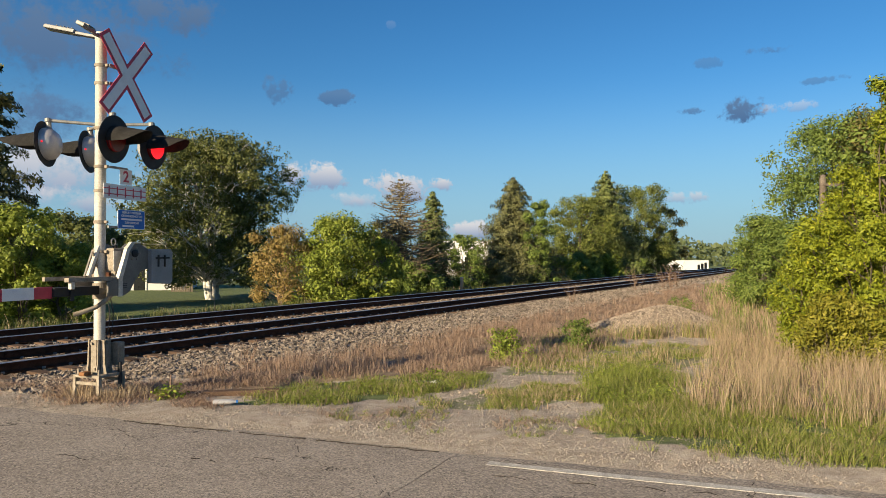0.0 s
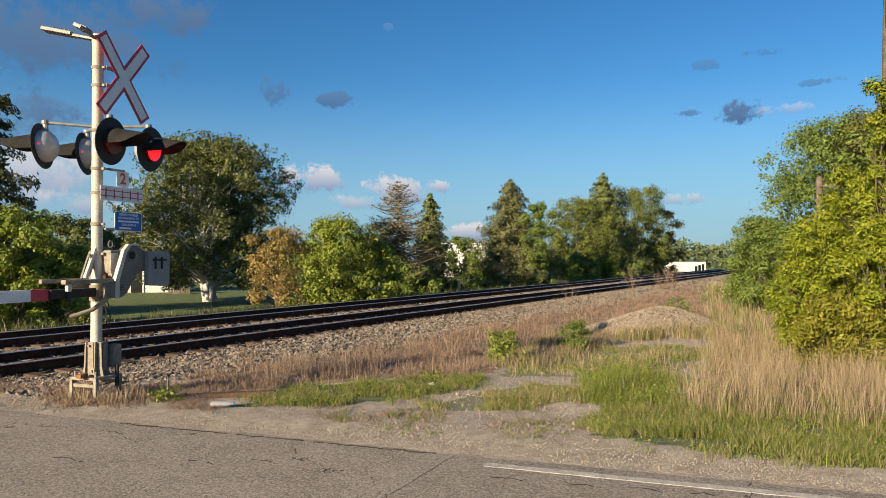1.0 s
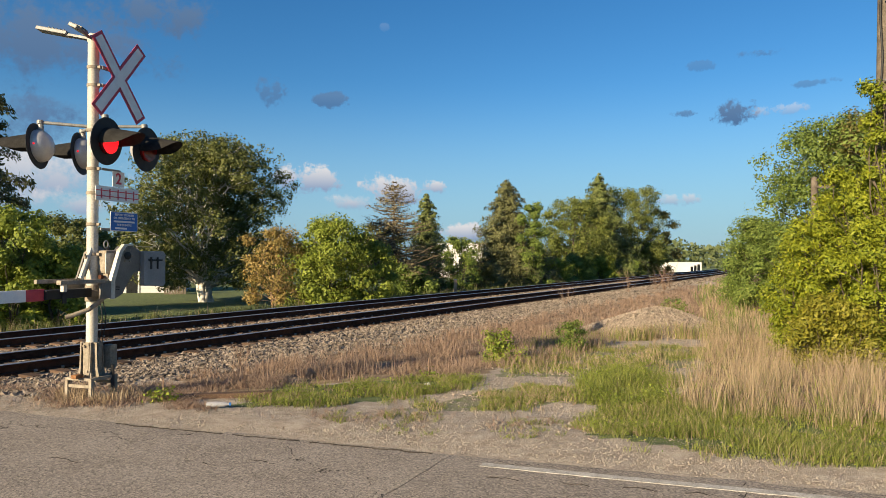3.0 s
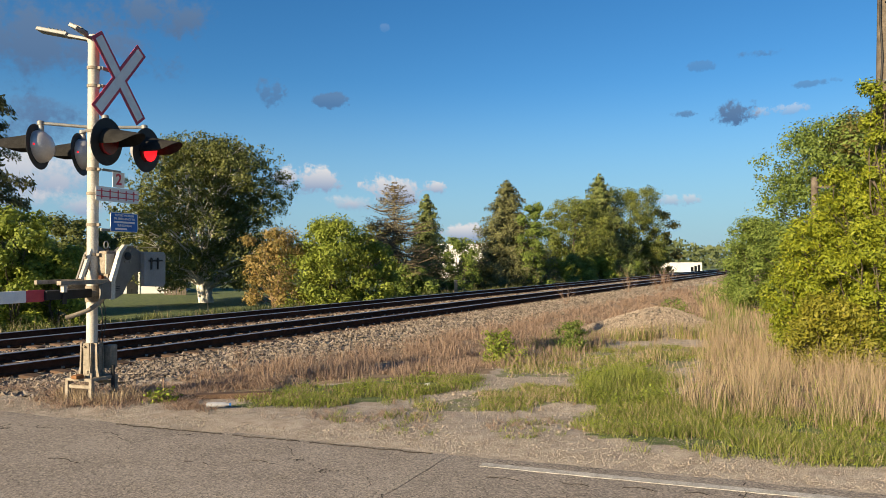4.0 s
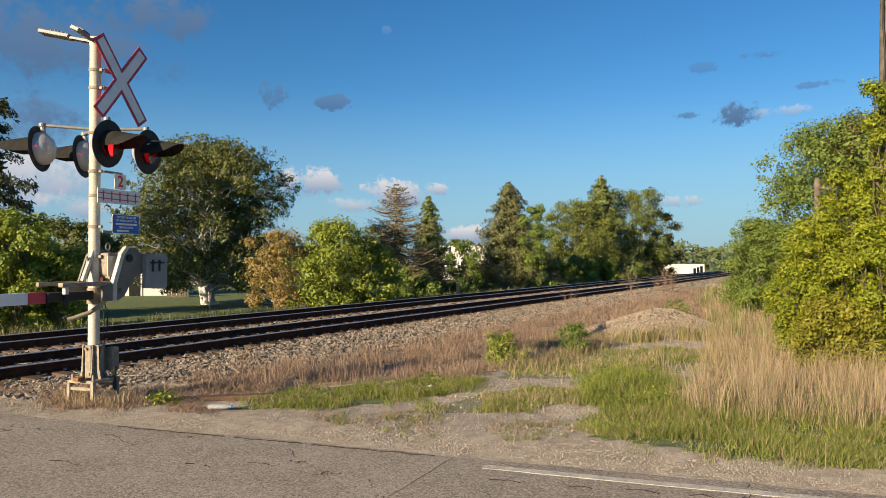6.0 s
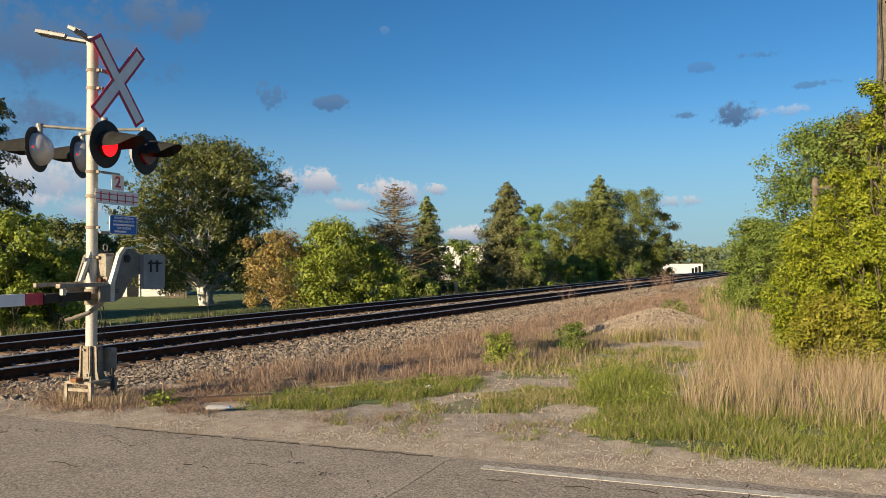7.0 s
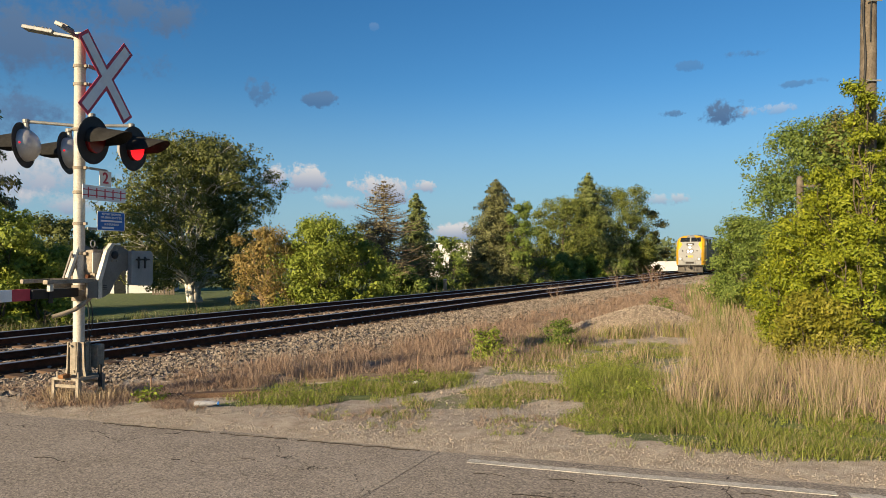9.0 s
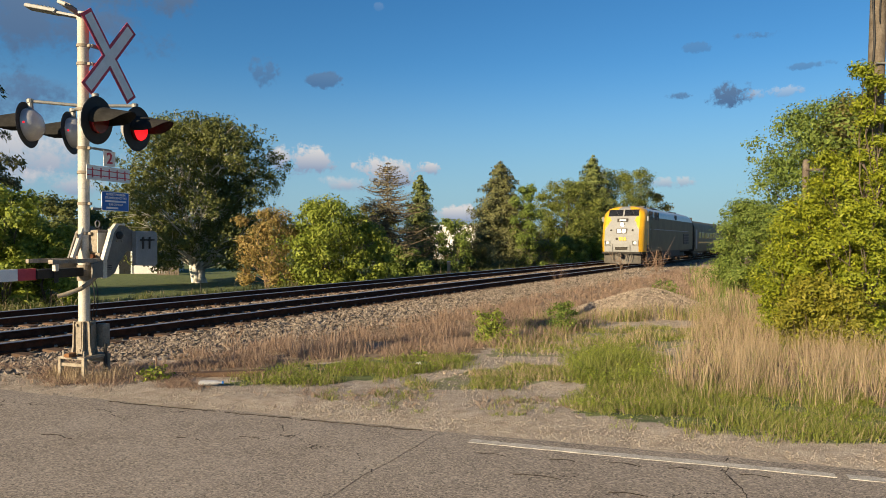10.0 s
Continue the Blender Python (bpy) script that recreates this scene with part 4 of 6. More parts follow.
    blue = part("notice_sign", prism([(-0.235, -0.10), (-0.225, -0.125), (0.225, -0.125), (0.235, -0.10), (0.235, 0.10), (0.225, 0.125), (-0.225, 0.125), (-0.235, 0.10)], 0.006, facing(xs - 0.002, 0.35, 2.265)), M["white_sheet"], sig, "blue notice plate with white lettering and border")
    part("panel", box(xs + 0.005, 0.35, 2.265, 0.003, 0.452, 0.236), M["blue_sheet"], blue, "blue panel")
    for k, words in enumerate(("REPORT PROBLEM", "OR EMERGENCY TO", "", "SUB DUNDAS", "")):
        z = 2.265 + 0.088 - 0.044 * k
        if words:
            text_mesh("lettering", words, 0.040, M["white_sheet"], blue, facing(xs + 0.009, 0.35, z))
        else:
            part("lettering", box(xs + 0.008, 0.35 if k == 2 else 0.29, z, 0.003, 0.36 if k == 2 else 0.2, 0.024), M["white_sheet"], blue)
    part("sign_bracket", box(0.12, 0.16, 2.16, 0.02, 0.30, 0.03), M["galv"], sig)
    # floodlights at the mast's top
    for end, roll in (((-0.92, 0.0, 4.83), 12), ((0.05, -0.38, 4.66), -25)):
        a, b = Vector((0, 0, 4.60)), Vector(end)
        d = (b - a)
        m = Matrix.Translation(a) @ d.to_track_quat("X", "Z").to_matrix().to_4x4() @ Matrix.Rotation(radians(roll), 4, "X")
        fl = part("floodlight", box(d.length * 0.72, 0, 0.0, d.length * 0.56, 0.13, 0.05), M["galv"], sig, "slim grey floodlight on the mast top", m, bevel=0.012)
        part("floodlight_arm", box(d.length * 0.24, 0, -0.01, d.length * 0.5, 0.07, 0.035), M["galv"], fl, "", bevel=0.006)
        for k in range(5):
            part("cooling_fin", box(d.length * (0.5 + 0.07 * k), 0, 0.03, 0.008, 0.11, 0.018), M["dirty_galv"], fl)
    return flip_discs


FLIP_DISCS = build_signal()


# ---- train ----
M["train_grey"] = mat("dirty_silver_grey_paint", (0.20, 0.207, 0.212), (0.26, 0.267, 0.272), 1.2, 25, 0.7, 0.05, 0.0, spread=0.25)
# side paint darkened to olive, standing in for shade and the reflected field
M["train_side"] = mat("grey_paint_shaded_olive", (0.072, 0.064, 0.026), (0.12, 0.104, 0.044), 1.0, 25, 0.65, 0.05, 0.0, spread=0.25)
M["train_yellow"] = mat("warm_yellow_paint", (0.58, 0.31, 0.008), (0.66, 0.37, 0.015), 1.5, 30, 0.4, 0.03, spread=0.15)
M["train_black"] = mat("sooty_black_steel", (0.012, 0.011, 0.010), (0.04, 0.035, 0.03), 3, 30, 0.75, 0.2)
M["train_plow"] = mat("scuffed_grey_steel", (0.06, 0.053, 0.046), (0.13, 0.117, 0.103), 2.5, 30, 0.6, 0.15, 0.2)
# lighter, bluer copy of the silver, standing in for sky reflected along the roof edge
M["train_roof"] = mat("glossy_silver_with_sky_sheen", (0.36, 0.375, 0.39), (0.45, 0.465, 0.48), 1.2, 25, 0.35, 0.03, 0.2, spread=0.2)
M["headlight"] = glow("lit_headlamp", (1.0, 0.95, 0.84), 1.1)
M["trailer_light"] = mat("pale_number_plate", (0.6, 0.6, 0.58), (0.7, 0.7, 0.68), 6, 60, 0.5, 0.02)
YAW = math.degrees(math.atan2(-TS[1], -TS[0]))
LEVELS = [(0.98, -0.10, -0.62, 1.22, 1.50), (1.55, -0.08, -0.62, 1.22, 1.52), (2.20, -0.14, -0.66, 1.22, 1.52), (2.85, -0.36, -0.80, 1.22, 1.52), (3.50, -0.66, -1.05, 1.20, 1.50),
          (3.80, -0.84, -1.22, 1.15, 1.44), (4.05, -1.00, -1.45, 1.02, 1.24), (4.20, -1.24, -1.80, 0.78, 0.92), (4.28, -1.7, -2.4, 0.36, 0.42)]
LOCO = 20.6


def strip(rows):
    bm = bmesh.new()
    grid = [[bm.verts.new(p) for p in row] for row in rows]
    for a, b in zip(grid, grid[1:]):
        for i in range(len(a) - 1):
            bm.faces.new((a[i], a[i + 1], b[i + 1], b[i]))
    return bm


def bogie(parent, x, axles, r):
    b = part("bogie", box(x, 0, 0.58, 3.6, 2.3, 0.26), M["train_black"], parent, "black steel bogie", bevel=0.04)
    for ax in axles:
        for y in (-0.755, 0.755):
            part("wheel", spun([(r + 0.03, -0.05), (r + 0.03, -0.03), (r, -0.02), (r, 0.07), (r * 0.8, 0.075), (r * 0.25, 0.05), (0.05, 0.08)], Matrix.Translation((x + ax, y, r + 0.006)) @ Matrix.Rotation(radians(-90 if y > 0 else 90), 4, "X"), 28), M["train_black"], b, smooth_shade=True)
        part("axle", rod((x + ax, -0.7, r), (x + ax, 0.7, r), 0.08, sides=10), M["train_black"], b)
        for y in (-1.12, 1.12):
            part("axle_box", box(x + ax, y, r, 0.36, 0.16, 0.34), M["train_plow"], b, bevel=0.03)
    for y in (-1.12, 1.12):
        part("side_frame", box(x, y, 0.66, 3.3, 0.14, 0.22), M["train_black"], b, bevel=0.03)
        for k in (-0.6, 0.6):
            part("spring", rod((x + k, y, 0.35), (x + k, y, 0.62), 0.09, sides=10), M["train_plow"], b)


def build_locomotive():
    loco = thing("locomotive", (0, 0, 0), YAW, label="grey and yellow diesel passenger locomotive with lit headlights", category="locomotive")
    zs = np.arange(LEVELS[0][0], LEVELS[-1][0] + 0.01, 0.055)
    at_z = [[float(np.interp(z, [lv[0] for lv in LEVELS], [lv[i] for lv in LEVELS])) for i in (1, 3)] for z in zs]
    nose = part("nose", strip([[(xf, -wf + wf * 2 * k / 32, z) for k in range(33)] for z, (xf, wf) in zip(zs, at_z)]), M["train_grey"], loco, "silver grey cab front with yellow shoulders", smooth_shade=True)
    nose.data.materials.append(M["train_yellow"])
    for f in nose.data.polygons:
        c = f.center
        side = abs(c.y) / float(np.interp(c.z, zs, [w for _, w in at_z]))
        if (c.z > 4.03 and side > 0.42) or (3.5 < c.z <= 4.03 and side > 0.93) or (2.3 < c.z <= 3.5 and side > 0.70 + 0.42 * abs(c.z - 3.25)):
            f.material_index = 1
    for side in (1, -1):
        rows = [[(xf, side * wf, z), ((xf + xs) / 2 + 0.05, side * (wf + w) / 2 + side * 0.04, z), (xs, side * w, z), (xs - 1.35 + 0.25 * max(0, z - 2.4), side * w, z)] for z, xf, xs, wf, w in LEVELS]
        part("cab_corner", strip(rows), M["train_yellow"], loco, "yellow cab corner", smooth_shade=True)
        rows = [[(xs - 1.35 + 0.25 * max(0, z - 2.4), side * w, z)] + [(-3 - (LOCO - 3.2) * k / 6, side * w, z) for k in range(7)] for z, xf, xs, wf, w in LEVELS[:5]]
        body = part("body_side", strip(rows), M["train_side"], loco, "plain grey body side, darkened olive for shade and reflected field")
        rows = [[(xs - 1.35 + 0.25 * max(0, z - 2.4), side * w, z), (-5, side * w, z), (-LOCO + 1.2 if z > 4 else -LOCO + 0.5, side * w, z)] for z, xf, xs, wf, w in LEVELS[4:]]
        part("roof_side", strip(rows), M["train_roof"], loco, "silver curved roof edge, brightened for reflected sky", smooth_shade=True)
        for x, w in ((-2.35, 0.42), (-3.0, 0.42), (-4.3, 0.75), (-5.15, 0.55)):
            part("side_window", box(x, side * 1.485, 3.62, w, 0.05, 0.62, None), M["train_black"], body, "dark slanted side window", bevel=0.02)
        part("side_window", box(-12.2, side * 1.47, 3.66, 0.8, 0.05, 0.56), M["train_black"], body, "dark intake opening", bevel=0.02)
        part("side_door", box(-3.1, side * 1.515, 2.05, 0.75, 0.03, 2.0), M["train_side"], body, "cab door", bevel=0.012)
        grille = part("grille", box(-16.9, side * 1.52, 1.95, 2.6, 0.04, 0.95), M["train_black"], body, "black ventilation grille", bevel=0.01)
        for k in range(6):
            part("slat", box(-16.9, side * 1.545, 1.58 + 0.15 * k, 2.5, 0.02, 0.03), M["train_plow"], grille)
        # solid black plate on the side, no recess is cut
        part("step_well", box(-1.55, side * 1.515, 1.25, 0.5, 0.04, 0.45), M["train_black"], body, "flat black plate at the cab step")
        part("grab_rail", rod((-1.25, side * 1.56, 1.2), (-1.25, side * 1.56, 2.6), 0.018, sides=8), M["galv"], body)
        part("mirror", box(-1.15, side * 1.62, 3.35, 0.10, 0.12, 0.34), M["train_grey"], loco, bevel=0.02)
        part("side_skirt", box(-10.3, side * 1.42, 0.80, 7.2, 0.10, 0.60), M["train_black"], loco, "fuel tank skirt", bevel=0.04)
        part("stripe", box(-10.2, side * 1.523, 2.62, 15.8, 0.012, 0.06), M["train_grey"], body)
    part("roof", box(-11.0, 0, 4.24, 18.0, 1.2, 0.10), M["train_grey"], loco, "flat grey roof deck", bevel=0.03)
    part("roof_fan", spun([(0.6, 4.28), (0.6, 4.38), (0.5, 4.40), (0.05, 4.40)], Matrix.Translation((-15.2, 0, 0))), M["train_black"], loco)
    part("roof_fan", spun([(0.6, 4.28), (0.6, 4.38), (0.5, 4.40), (0.05, 4.40)], Matrix.Translation((-17.0, 0, 0))), M["train_black"], loco)
    part("air_horn", box(-5.2, 0.1, 4.36, 0.7, 0.8, 0.14), M["train_plow"], loco, "black roof horn cluster", bevel=0.05)
    part("roof_hatch", box(-7.5, 0, 4.33, 2.4, 1.3, 0.12), M["train_plow"], loco, bevel=0.04)
    part("rear_wall", box(-LOCO + 0.4, 0, 2.5, 0.1, 2.96, 3.0), M["train_black"], loco)
    part("underframe", box(-10.3, 0, 0.95, 19.6, 2.5, 0.24), M["train_black"], loco)
    part("fuel_tank", box(-10.3, 0, 0.62, 6.6, 2.2, 0.62), M["train_black"], loco, bevel=0.12)
    tilt = math.atan2(0.34, 0.55)
    for y in (-0.57, 0.57):
        m = Matrix.Translation((-0.815, y, 3.775)) @ Matrix.Rotation(-tilt, 4, "Y")
        ws = part("windscreen", box(0, 0, 0, 0.03, 1.02, 0.50, m), M["glass_dark"], loco, "dark windscreen pane", bevel=0.01)
        part("gasket", box(0.004, 0, 0.26, 0.03, 1.06, 0.03, m), M["train_black"], ws)
        part("gasket", box(0.004, 0, -0.26, 0.03, 1.06, 0.03, m), M["train_black"], ws)
        part("wiper", box(0.025, 0.1, -0.03, 0.012, 0.02, 0.42, m @ Matrix.Rotation(0.5, 4, "X")), M["train_plow"], ws)
    part("number_board", box(-0.52, 0, 3.24, 0.08, 0.78, 0.25), M["train_black"], loco, "black number board", bevel=0.01)
    part("number_bar", box(-0.475, 0, 3.24, 0.012, 0.46, 0.12), M["trailer_light"], loco)
    top = part("headlight", rod((-0.50, 0, 2.93), (-0.33, 0, 2.93), 0.17, sides=20), M["train_plow"], loco, "upper headlight housing")
    part("lens", rod((-0.33, 0, 2.93), (-0.32, 0, 2.93), 0.14, sides=20), M["headlight"], top, "lit headlight")
    pair = part("headlight", box(-0.22, 0, 2.46, 0.16, 0.76, 0.36), M["train_plow"], loco, "twin headlight housing", bevel=0.03)
    for y in (-0.17, 0.17):
        part("lens", rod((-0.145, y, 2.46), (-0.125, y, 2.46), 0.145, sides=20), M["headlight"], pair, "lit headlight")
    for y in (-0.98, 0.98):
        mk = part("ditch_light", box(-0.08, y, 1.62, 0.10, 0.40, 0.32), M["train_black"], loco, "boxed lower lamp", bevel=0.03)
        part("lens", rod((-0.03, y, 1.62), (-0.015, y, 1.62), 0.11, sides=18), M["dome"], mk, "unlit lamp lens")
        part("bezel", box(-0.07, y, 1.62, 0.08, 0.48, 0.40), M["train_grey"], mk, bevel=0.03)
        part("marker_light", rod((-0.30, y * 0.78, 2.52), (-0.20, y * 0.78, 2.52), 0.07, sides=14), M["train_black"], loco)
    for y, w in ((0.27, 0.14), (0.09, 0.12), (-0.09, 0.14)):
        m = Matrix.Translation((-0.085, y, 1.90)) @ Matrix.Rotation(0.25, 4, "X")
        part("emblem", box(0, 0, 0, 0.03, w, 0.26, m), M["train_yellow"], loco, "yellow emblem shape", bevel=0.005)
    part("emblem", rod((-0.09, -0.32, 1.90), (-0.07, -0.32, 1.90), 0.09, sides=12), M["train_black"], loco)
    # solid black box in front of the nose, no recess is cut
    part("front_step", box(-0.08, 0, 1.22, 0.14, 0.85, 0.20), M["train_black"], loco, "solid black box at the front step", bevel=0.02)
    part("step_edge", box(-0.02, 0, 1.33, 0.16, 0.95, 0.03), M["train_grey"], loco)
    for y in (-0.62, 0.62):
        part("handrail", rod((-0.02, y, 1.05), (-0.02, y, 1.5), 0.018, sides=8), M["galv"], loco)
    part("anticlimber", box(-0.06, 0, 0.90, 0.24, 2.7, 0.12), M["train_black"], loco, bevel=0.02)
    rows = [[(-0.42 + 0.45 * (1 - (abs(k - 4) / 4) ** 2) * f, -1.32 + 0.33 * k, z) for k in range(9)] for z, f in ((0.14, 1.0), (0.4, 0.75), (0.66, 0.65), (0.84, 0.7))]
    part("snowplough", strip(rows), M["train_plow"], loco, "scuffed grey pilot plate")
    cp = part("coupler", box(0.18, 0, 0.78, 0.6, 0.22, 0.26), M["train_black"], loco, "black coupler", bevel=0.04)
    part("knuckle", box(0.44, 0.08, 0.78, 0.18, 0.20, 0.32), M["train_black"], cp, bevel=0.05)
    for y in (-0.55, 0.5, 0.8):
        part("air_hose", rod((0.06, y, 0.85), (0.12, y * 0.9, 0.32), 0.03, sides=8), M["train_black"], loco)
    bogie(loco, -4.4, (-1.35, 1.35), 0.51)
    bogie(loco, -16.2, (-1.35, 1.35), 0.51)
    return loco


def build_carriage():
    car = thing("passenger_car", (0, 0, 0), YAW, label="long grey passenger carriage with a dark window band", category="railway carriage")
    prof = [(1.42, 0.75), (1.52, 1.1), (1.53, 2.2), (1.50, 3.1), (1.36, 3.5), (1.0, 3.75), (0.5, 3.86), (0.0, 3.88)]
    full = prof + [(-y, z) for y, z in prof[-2::-1]]
    part("body", strip([[(-0.4 - 24.9 * k / 4, y, z) for y, z in full] for k in range(5)]), M["train_side"], car, "smooth grey carriage body", smooth_shade=True)
    for x in (-0.4, -25.3):
        bm = bmesh.new()
        bm.faces.new([bm.verts.new((x, y, z)) for y, z in full])
        part("end_wall", bm, M["train_black"], car)
    for side in (1, -1):
        for k in range(11):
            part("window", box(-3.6 - 1.9 * k, side * 1.518, 2.35, 1.45, 0.03, 0.62), M["glass_dark"], car, "dark tinted window", bevel=0.02)
        part("door", box(-1.5, side * 1.53, 1.95, 0.85, 0.03, 1.9), M["train_grey"], car, "grey carriage door", bevel=0.015)
        part("stripe", box(-13, side * 1.53, 1.62, 20.5, 0.012, 0.16), M["train_yellow"], car, "yellow stripe")
    part("underframe", box(-12.85, 0, 0.80, 24, 2.3, 0.35), M["train_black"], car)
    bogie(car, -3.4, (-1.25, 1.25), 0.46)
    bogie(car, -22.3, (-1.25, 1.25), 0.46)
    return car


LOCOMOTIVE = build_locomotive()
CARS = [build_carriage()]
tagged(CARS[0], group="passenger carriages")
for k in range(3):
    CARS.append(copy_thing(CARS[0], pose(0, 0, 0, 0, 0, YAW)))


# ---- buildings, poles and small things ----
def bearing_x(b, depth):
    """Sideways place at that depth of a bearing, given as 784 plus 1207 times its tangent."""
    return (b - 784) / 1207 * depth


def window_part(parent, x, z, w, h, y=-0.02):
    fr = part("window", box(x, y, z, w, 0.06, h), M["siding"], parent, "white framed window", bevel=0.008)
    part("pane", box(x, y - 0.028, z, w - 0.14, 0.02, h - 0.14), M["glass_dark"], fr, "dark pane")
    part("sill", box(x, y - 0.05, z - h / 2 - 0.03, w + 0.1, 0.10, 0.05), M["siding"], fr)


def house(name, x, y, z, wide, deep, high, rise, rz, label, openings, roof_mat):
    h = thing(name, (x, y, z), rz, label=label, category="building")
    t = 0.2
    part("wall", box(0, t / 2, high / 2, wide, t, high), M["siding"], h, "white siding front wall")
    part("wall", box(0, deep - t / 2, high / 2, wide, t, high), M["siding"], h)
    for s in (-1, 1):
        part("wall", box(s * (wide / 2 - t / 2), deep / 2, high / 2, t, deep - 2 * t, high), M["siding"], h)
    for k in range(int(high / 0.3)):
        part("clapboard", box(0, -0.012, 0.15 + 0.3 * k, wide, 0.02, 0.27), M["siding"], h)
    if rise > 0:
        bm = bmesh.new()
        a = [(-wide / 2 - 0.3, -0.35, high - 0.06), (wide / 2 + 0.3, -0.35, high - 0.06), (wide / 2 + 0.3, deep / 2, high + rise), (-wide / 2 - 0.3, deep / 2, high + rise), (-wide / 2 - 0.3, deep + 0.35, high - 0.06), (wide / 2 + 0.3, deep + 0.35, high - 0.06)]
        v = [bm.verts.new(p) for p in a] + [bm.verts.new((p[0], p[1], p[2] - 0.15)) for p in a]
        for q in ((0, 1, 2, 3), (3, 2, 5, 4), (9, 8, 7, 6), (10, 11, 8, 9), (0, 6, 7, 1), (4, 5, 11, 10), (0, 3, 9, 6), (3, 4, 10, 9), (1, 7, 8, 2), (2, 8, 11, 5)):
            bm.faces.new([v[i] for i in q])
        part("roof", bm, roof_mat, h, "pitched grey roof")
    else:
        part("roof", box(0, deep / 2, high + 0.1, wide + 0.3, deep + 0.3, 0.2), roof_mat, h, "flat roof with pale edge", bevel=0.03)
    for kind, ox, oz, ow, oh in openings:
        if kind == "window":
            window_part(h, ox, oz, ow, oh)
        else:
            d = part("door", box(ox, -0.03, oz, ow, 0.06, oh), M["glass_dark"] if kind == "dark" else M["roofing"], h, "dark doorway", bevel=0.01)
            part("door_frame", box(ox - ow / 2 - 0.05, -0.04, oz, 0.1, 0.08, oh + 0.1), M["siding"], d)
            part("door_frame", box(ox + ow / 2 + 0.05, -0.04, oz, 0.1, 0.08, oh + 0.1), M["siding"], d)
    return h


def build_built():
    g = lambda x, y: float(ground_z(x, y))
    x, y = bearing_x(268, 47), 47
    house("garage", x, y, g(x, y), 4.2, 4.5, 2.3, 1.0, 8, "small white sided outbuilding at the end of the lawn", (("dark", -0.75, 1.0, 0.75, 2.0), ("window", 0.9, 1.35, 0.7, 0.6)), M["roofing"])
    x, y = bearing_x(838, 118), 118
    house("warehouse", x, y, g(x, y), 14, 12, 5.7, 0, -6, "white flat-roofed warehouse behind the trees", (("window", -4, 3, 1.6, 1.0), ("window", 3, 3, 1.6, 1.0), ("dark", 0, 1.6, 3.0, 3.2)), M["siding"])
    x, y = bearing_x(905, 105), 105
    house("outbuilding", x, y, g(x, y), 5.5, 4, 2.3, 0, -6, "low white outbuilding behind the spruce", (("dark", 1, 1.0, 1.0, 2.0),), M["siding"])
    # trailer beyond the far bend
    x, y = bearing_x(1211, 132), 132
    tz = g(x, y)
    M["trailer_white"] = mat("white_trailer_paint", (0.70, 0.70, 0.70), (0.80, 0.80, 0.79), 0.6, 12, 0.5, 0.03, spread=0.12)
    tr = thing("cargo_trailer", (x, y, tz), 14, label="long white box trailer standing beyond the tracks", category="trailer")
    part("box_body", box(-1.2, 0, 1.28, 11.4, 2.5, 1.9), M["trailer_white"], tr, "white ribbed cargo box", bevel=0.03)
    part("roof_edge", box(-1.2, -1.26, 2.25, 11.4, 0.06, 0.07), M["train_black"], tr, "dark roof edge")
    for k in range(18):
        part("rib", box(-6.6 + 0.6 * k, -1.265, 1.28, 0.05, 0.03, 1.84), M["trailer_white"], tr)
    for k in range(3):
        part("opening", box(2.3 + 0.75 * k, -1.27, 0.9 + 0.1 * k, 0.55, 0.05, 0.9 + 0.2 * k), M["glass_dark"], tr, "dark gap")
    part("chassis", box(-1, 0, 0.3, 10.4, 1.2, 0.16), M["train_black"], tr)
    for wx in (-3.0, -2.0, 3.0):
        for wy in (-1.05, 1.05):
            part("wheel", rod((wx, wy - 0.15, 0.34), (wx, wy + 0.15, 0.34), 0.36, sides=20), M["train_black"], tr)
    # power pole by the road
    x, y = bearing_x(1576, 13.4), 13.4
    pole = thing("utility_pole", (x, y, g(x, y) - 0.05), label="weathered round timber utility pole with cables", category="utility pole")
    bm = bmesh.new()
    rings = []
    for k in range(14):
        z = 11.0 * k / 13
        r = 0.185 - 0.006 * z
        rings.append([bm.verts.new((0.020 * z + r * math.cos(a) + 0.006 * noise.noise((a, z, 1)), r * math.sin(a), z)) for a in [2 * math.pi * i / 16 for i in range(16)]])
    for a, b in zip(rings, rings[1:]):
        for i in range(16):
            bm.faces.new((a[i], a[(i + 1) % 16], b[(i + 1) % 16], b[i]))
    bm.faces.new(rings[-1])
    part("pole", bm, M["pole_wood"], pole, "weathered grey-brown timber pole", smooth_shade=True)
    run = [(-0.16 + 0.02 * z + 0.03 * math.sin(k * 0.9) - 0.015 * max(0, k - 15), -0.13, z) for k, z in enumerate(np.linspace(11.0, 4.8, 20))]
    part("cable", tube(run, 0.020), M["black"], pole, "black cable running down the pole")
    run = [(-0.06 + 0.02 * z + 0.025 * math.sin(k * 0.7 + 1), -0.19, z) for k, z in enumerate(np.linspace(11.0, 6.4, 16))]
    part("cable", tube(run, 0.012, 6), M["black"], pole, "thin black cable")
    for z in (4.2, 5.6, 7.2, 8.6):
        part("staple", box(0.02 * z, -0.19, z, 0.3, 0.02, 0.03), M["galv"], pole)
    # old stub pole with a brace
    x, y = bearing_x(1457, 21.5), 21.5
    stub = thing("stub_pole", (x, y, g(x, y) - 0.05), label="broken-off grey timber pole among the leaves", category="utility pole")
    part("pole", spun([(0.13, 0), (0.11, 2.4), (0.10, 4.55), (0.085, 4.68), (0.02, 4.72)], sides=12), M["pole_wood"], stub, smooth_shade=True)
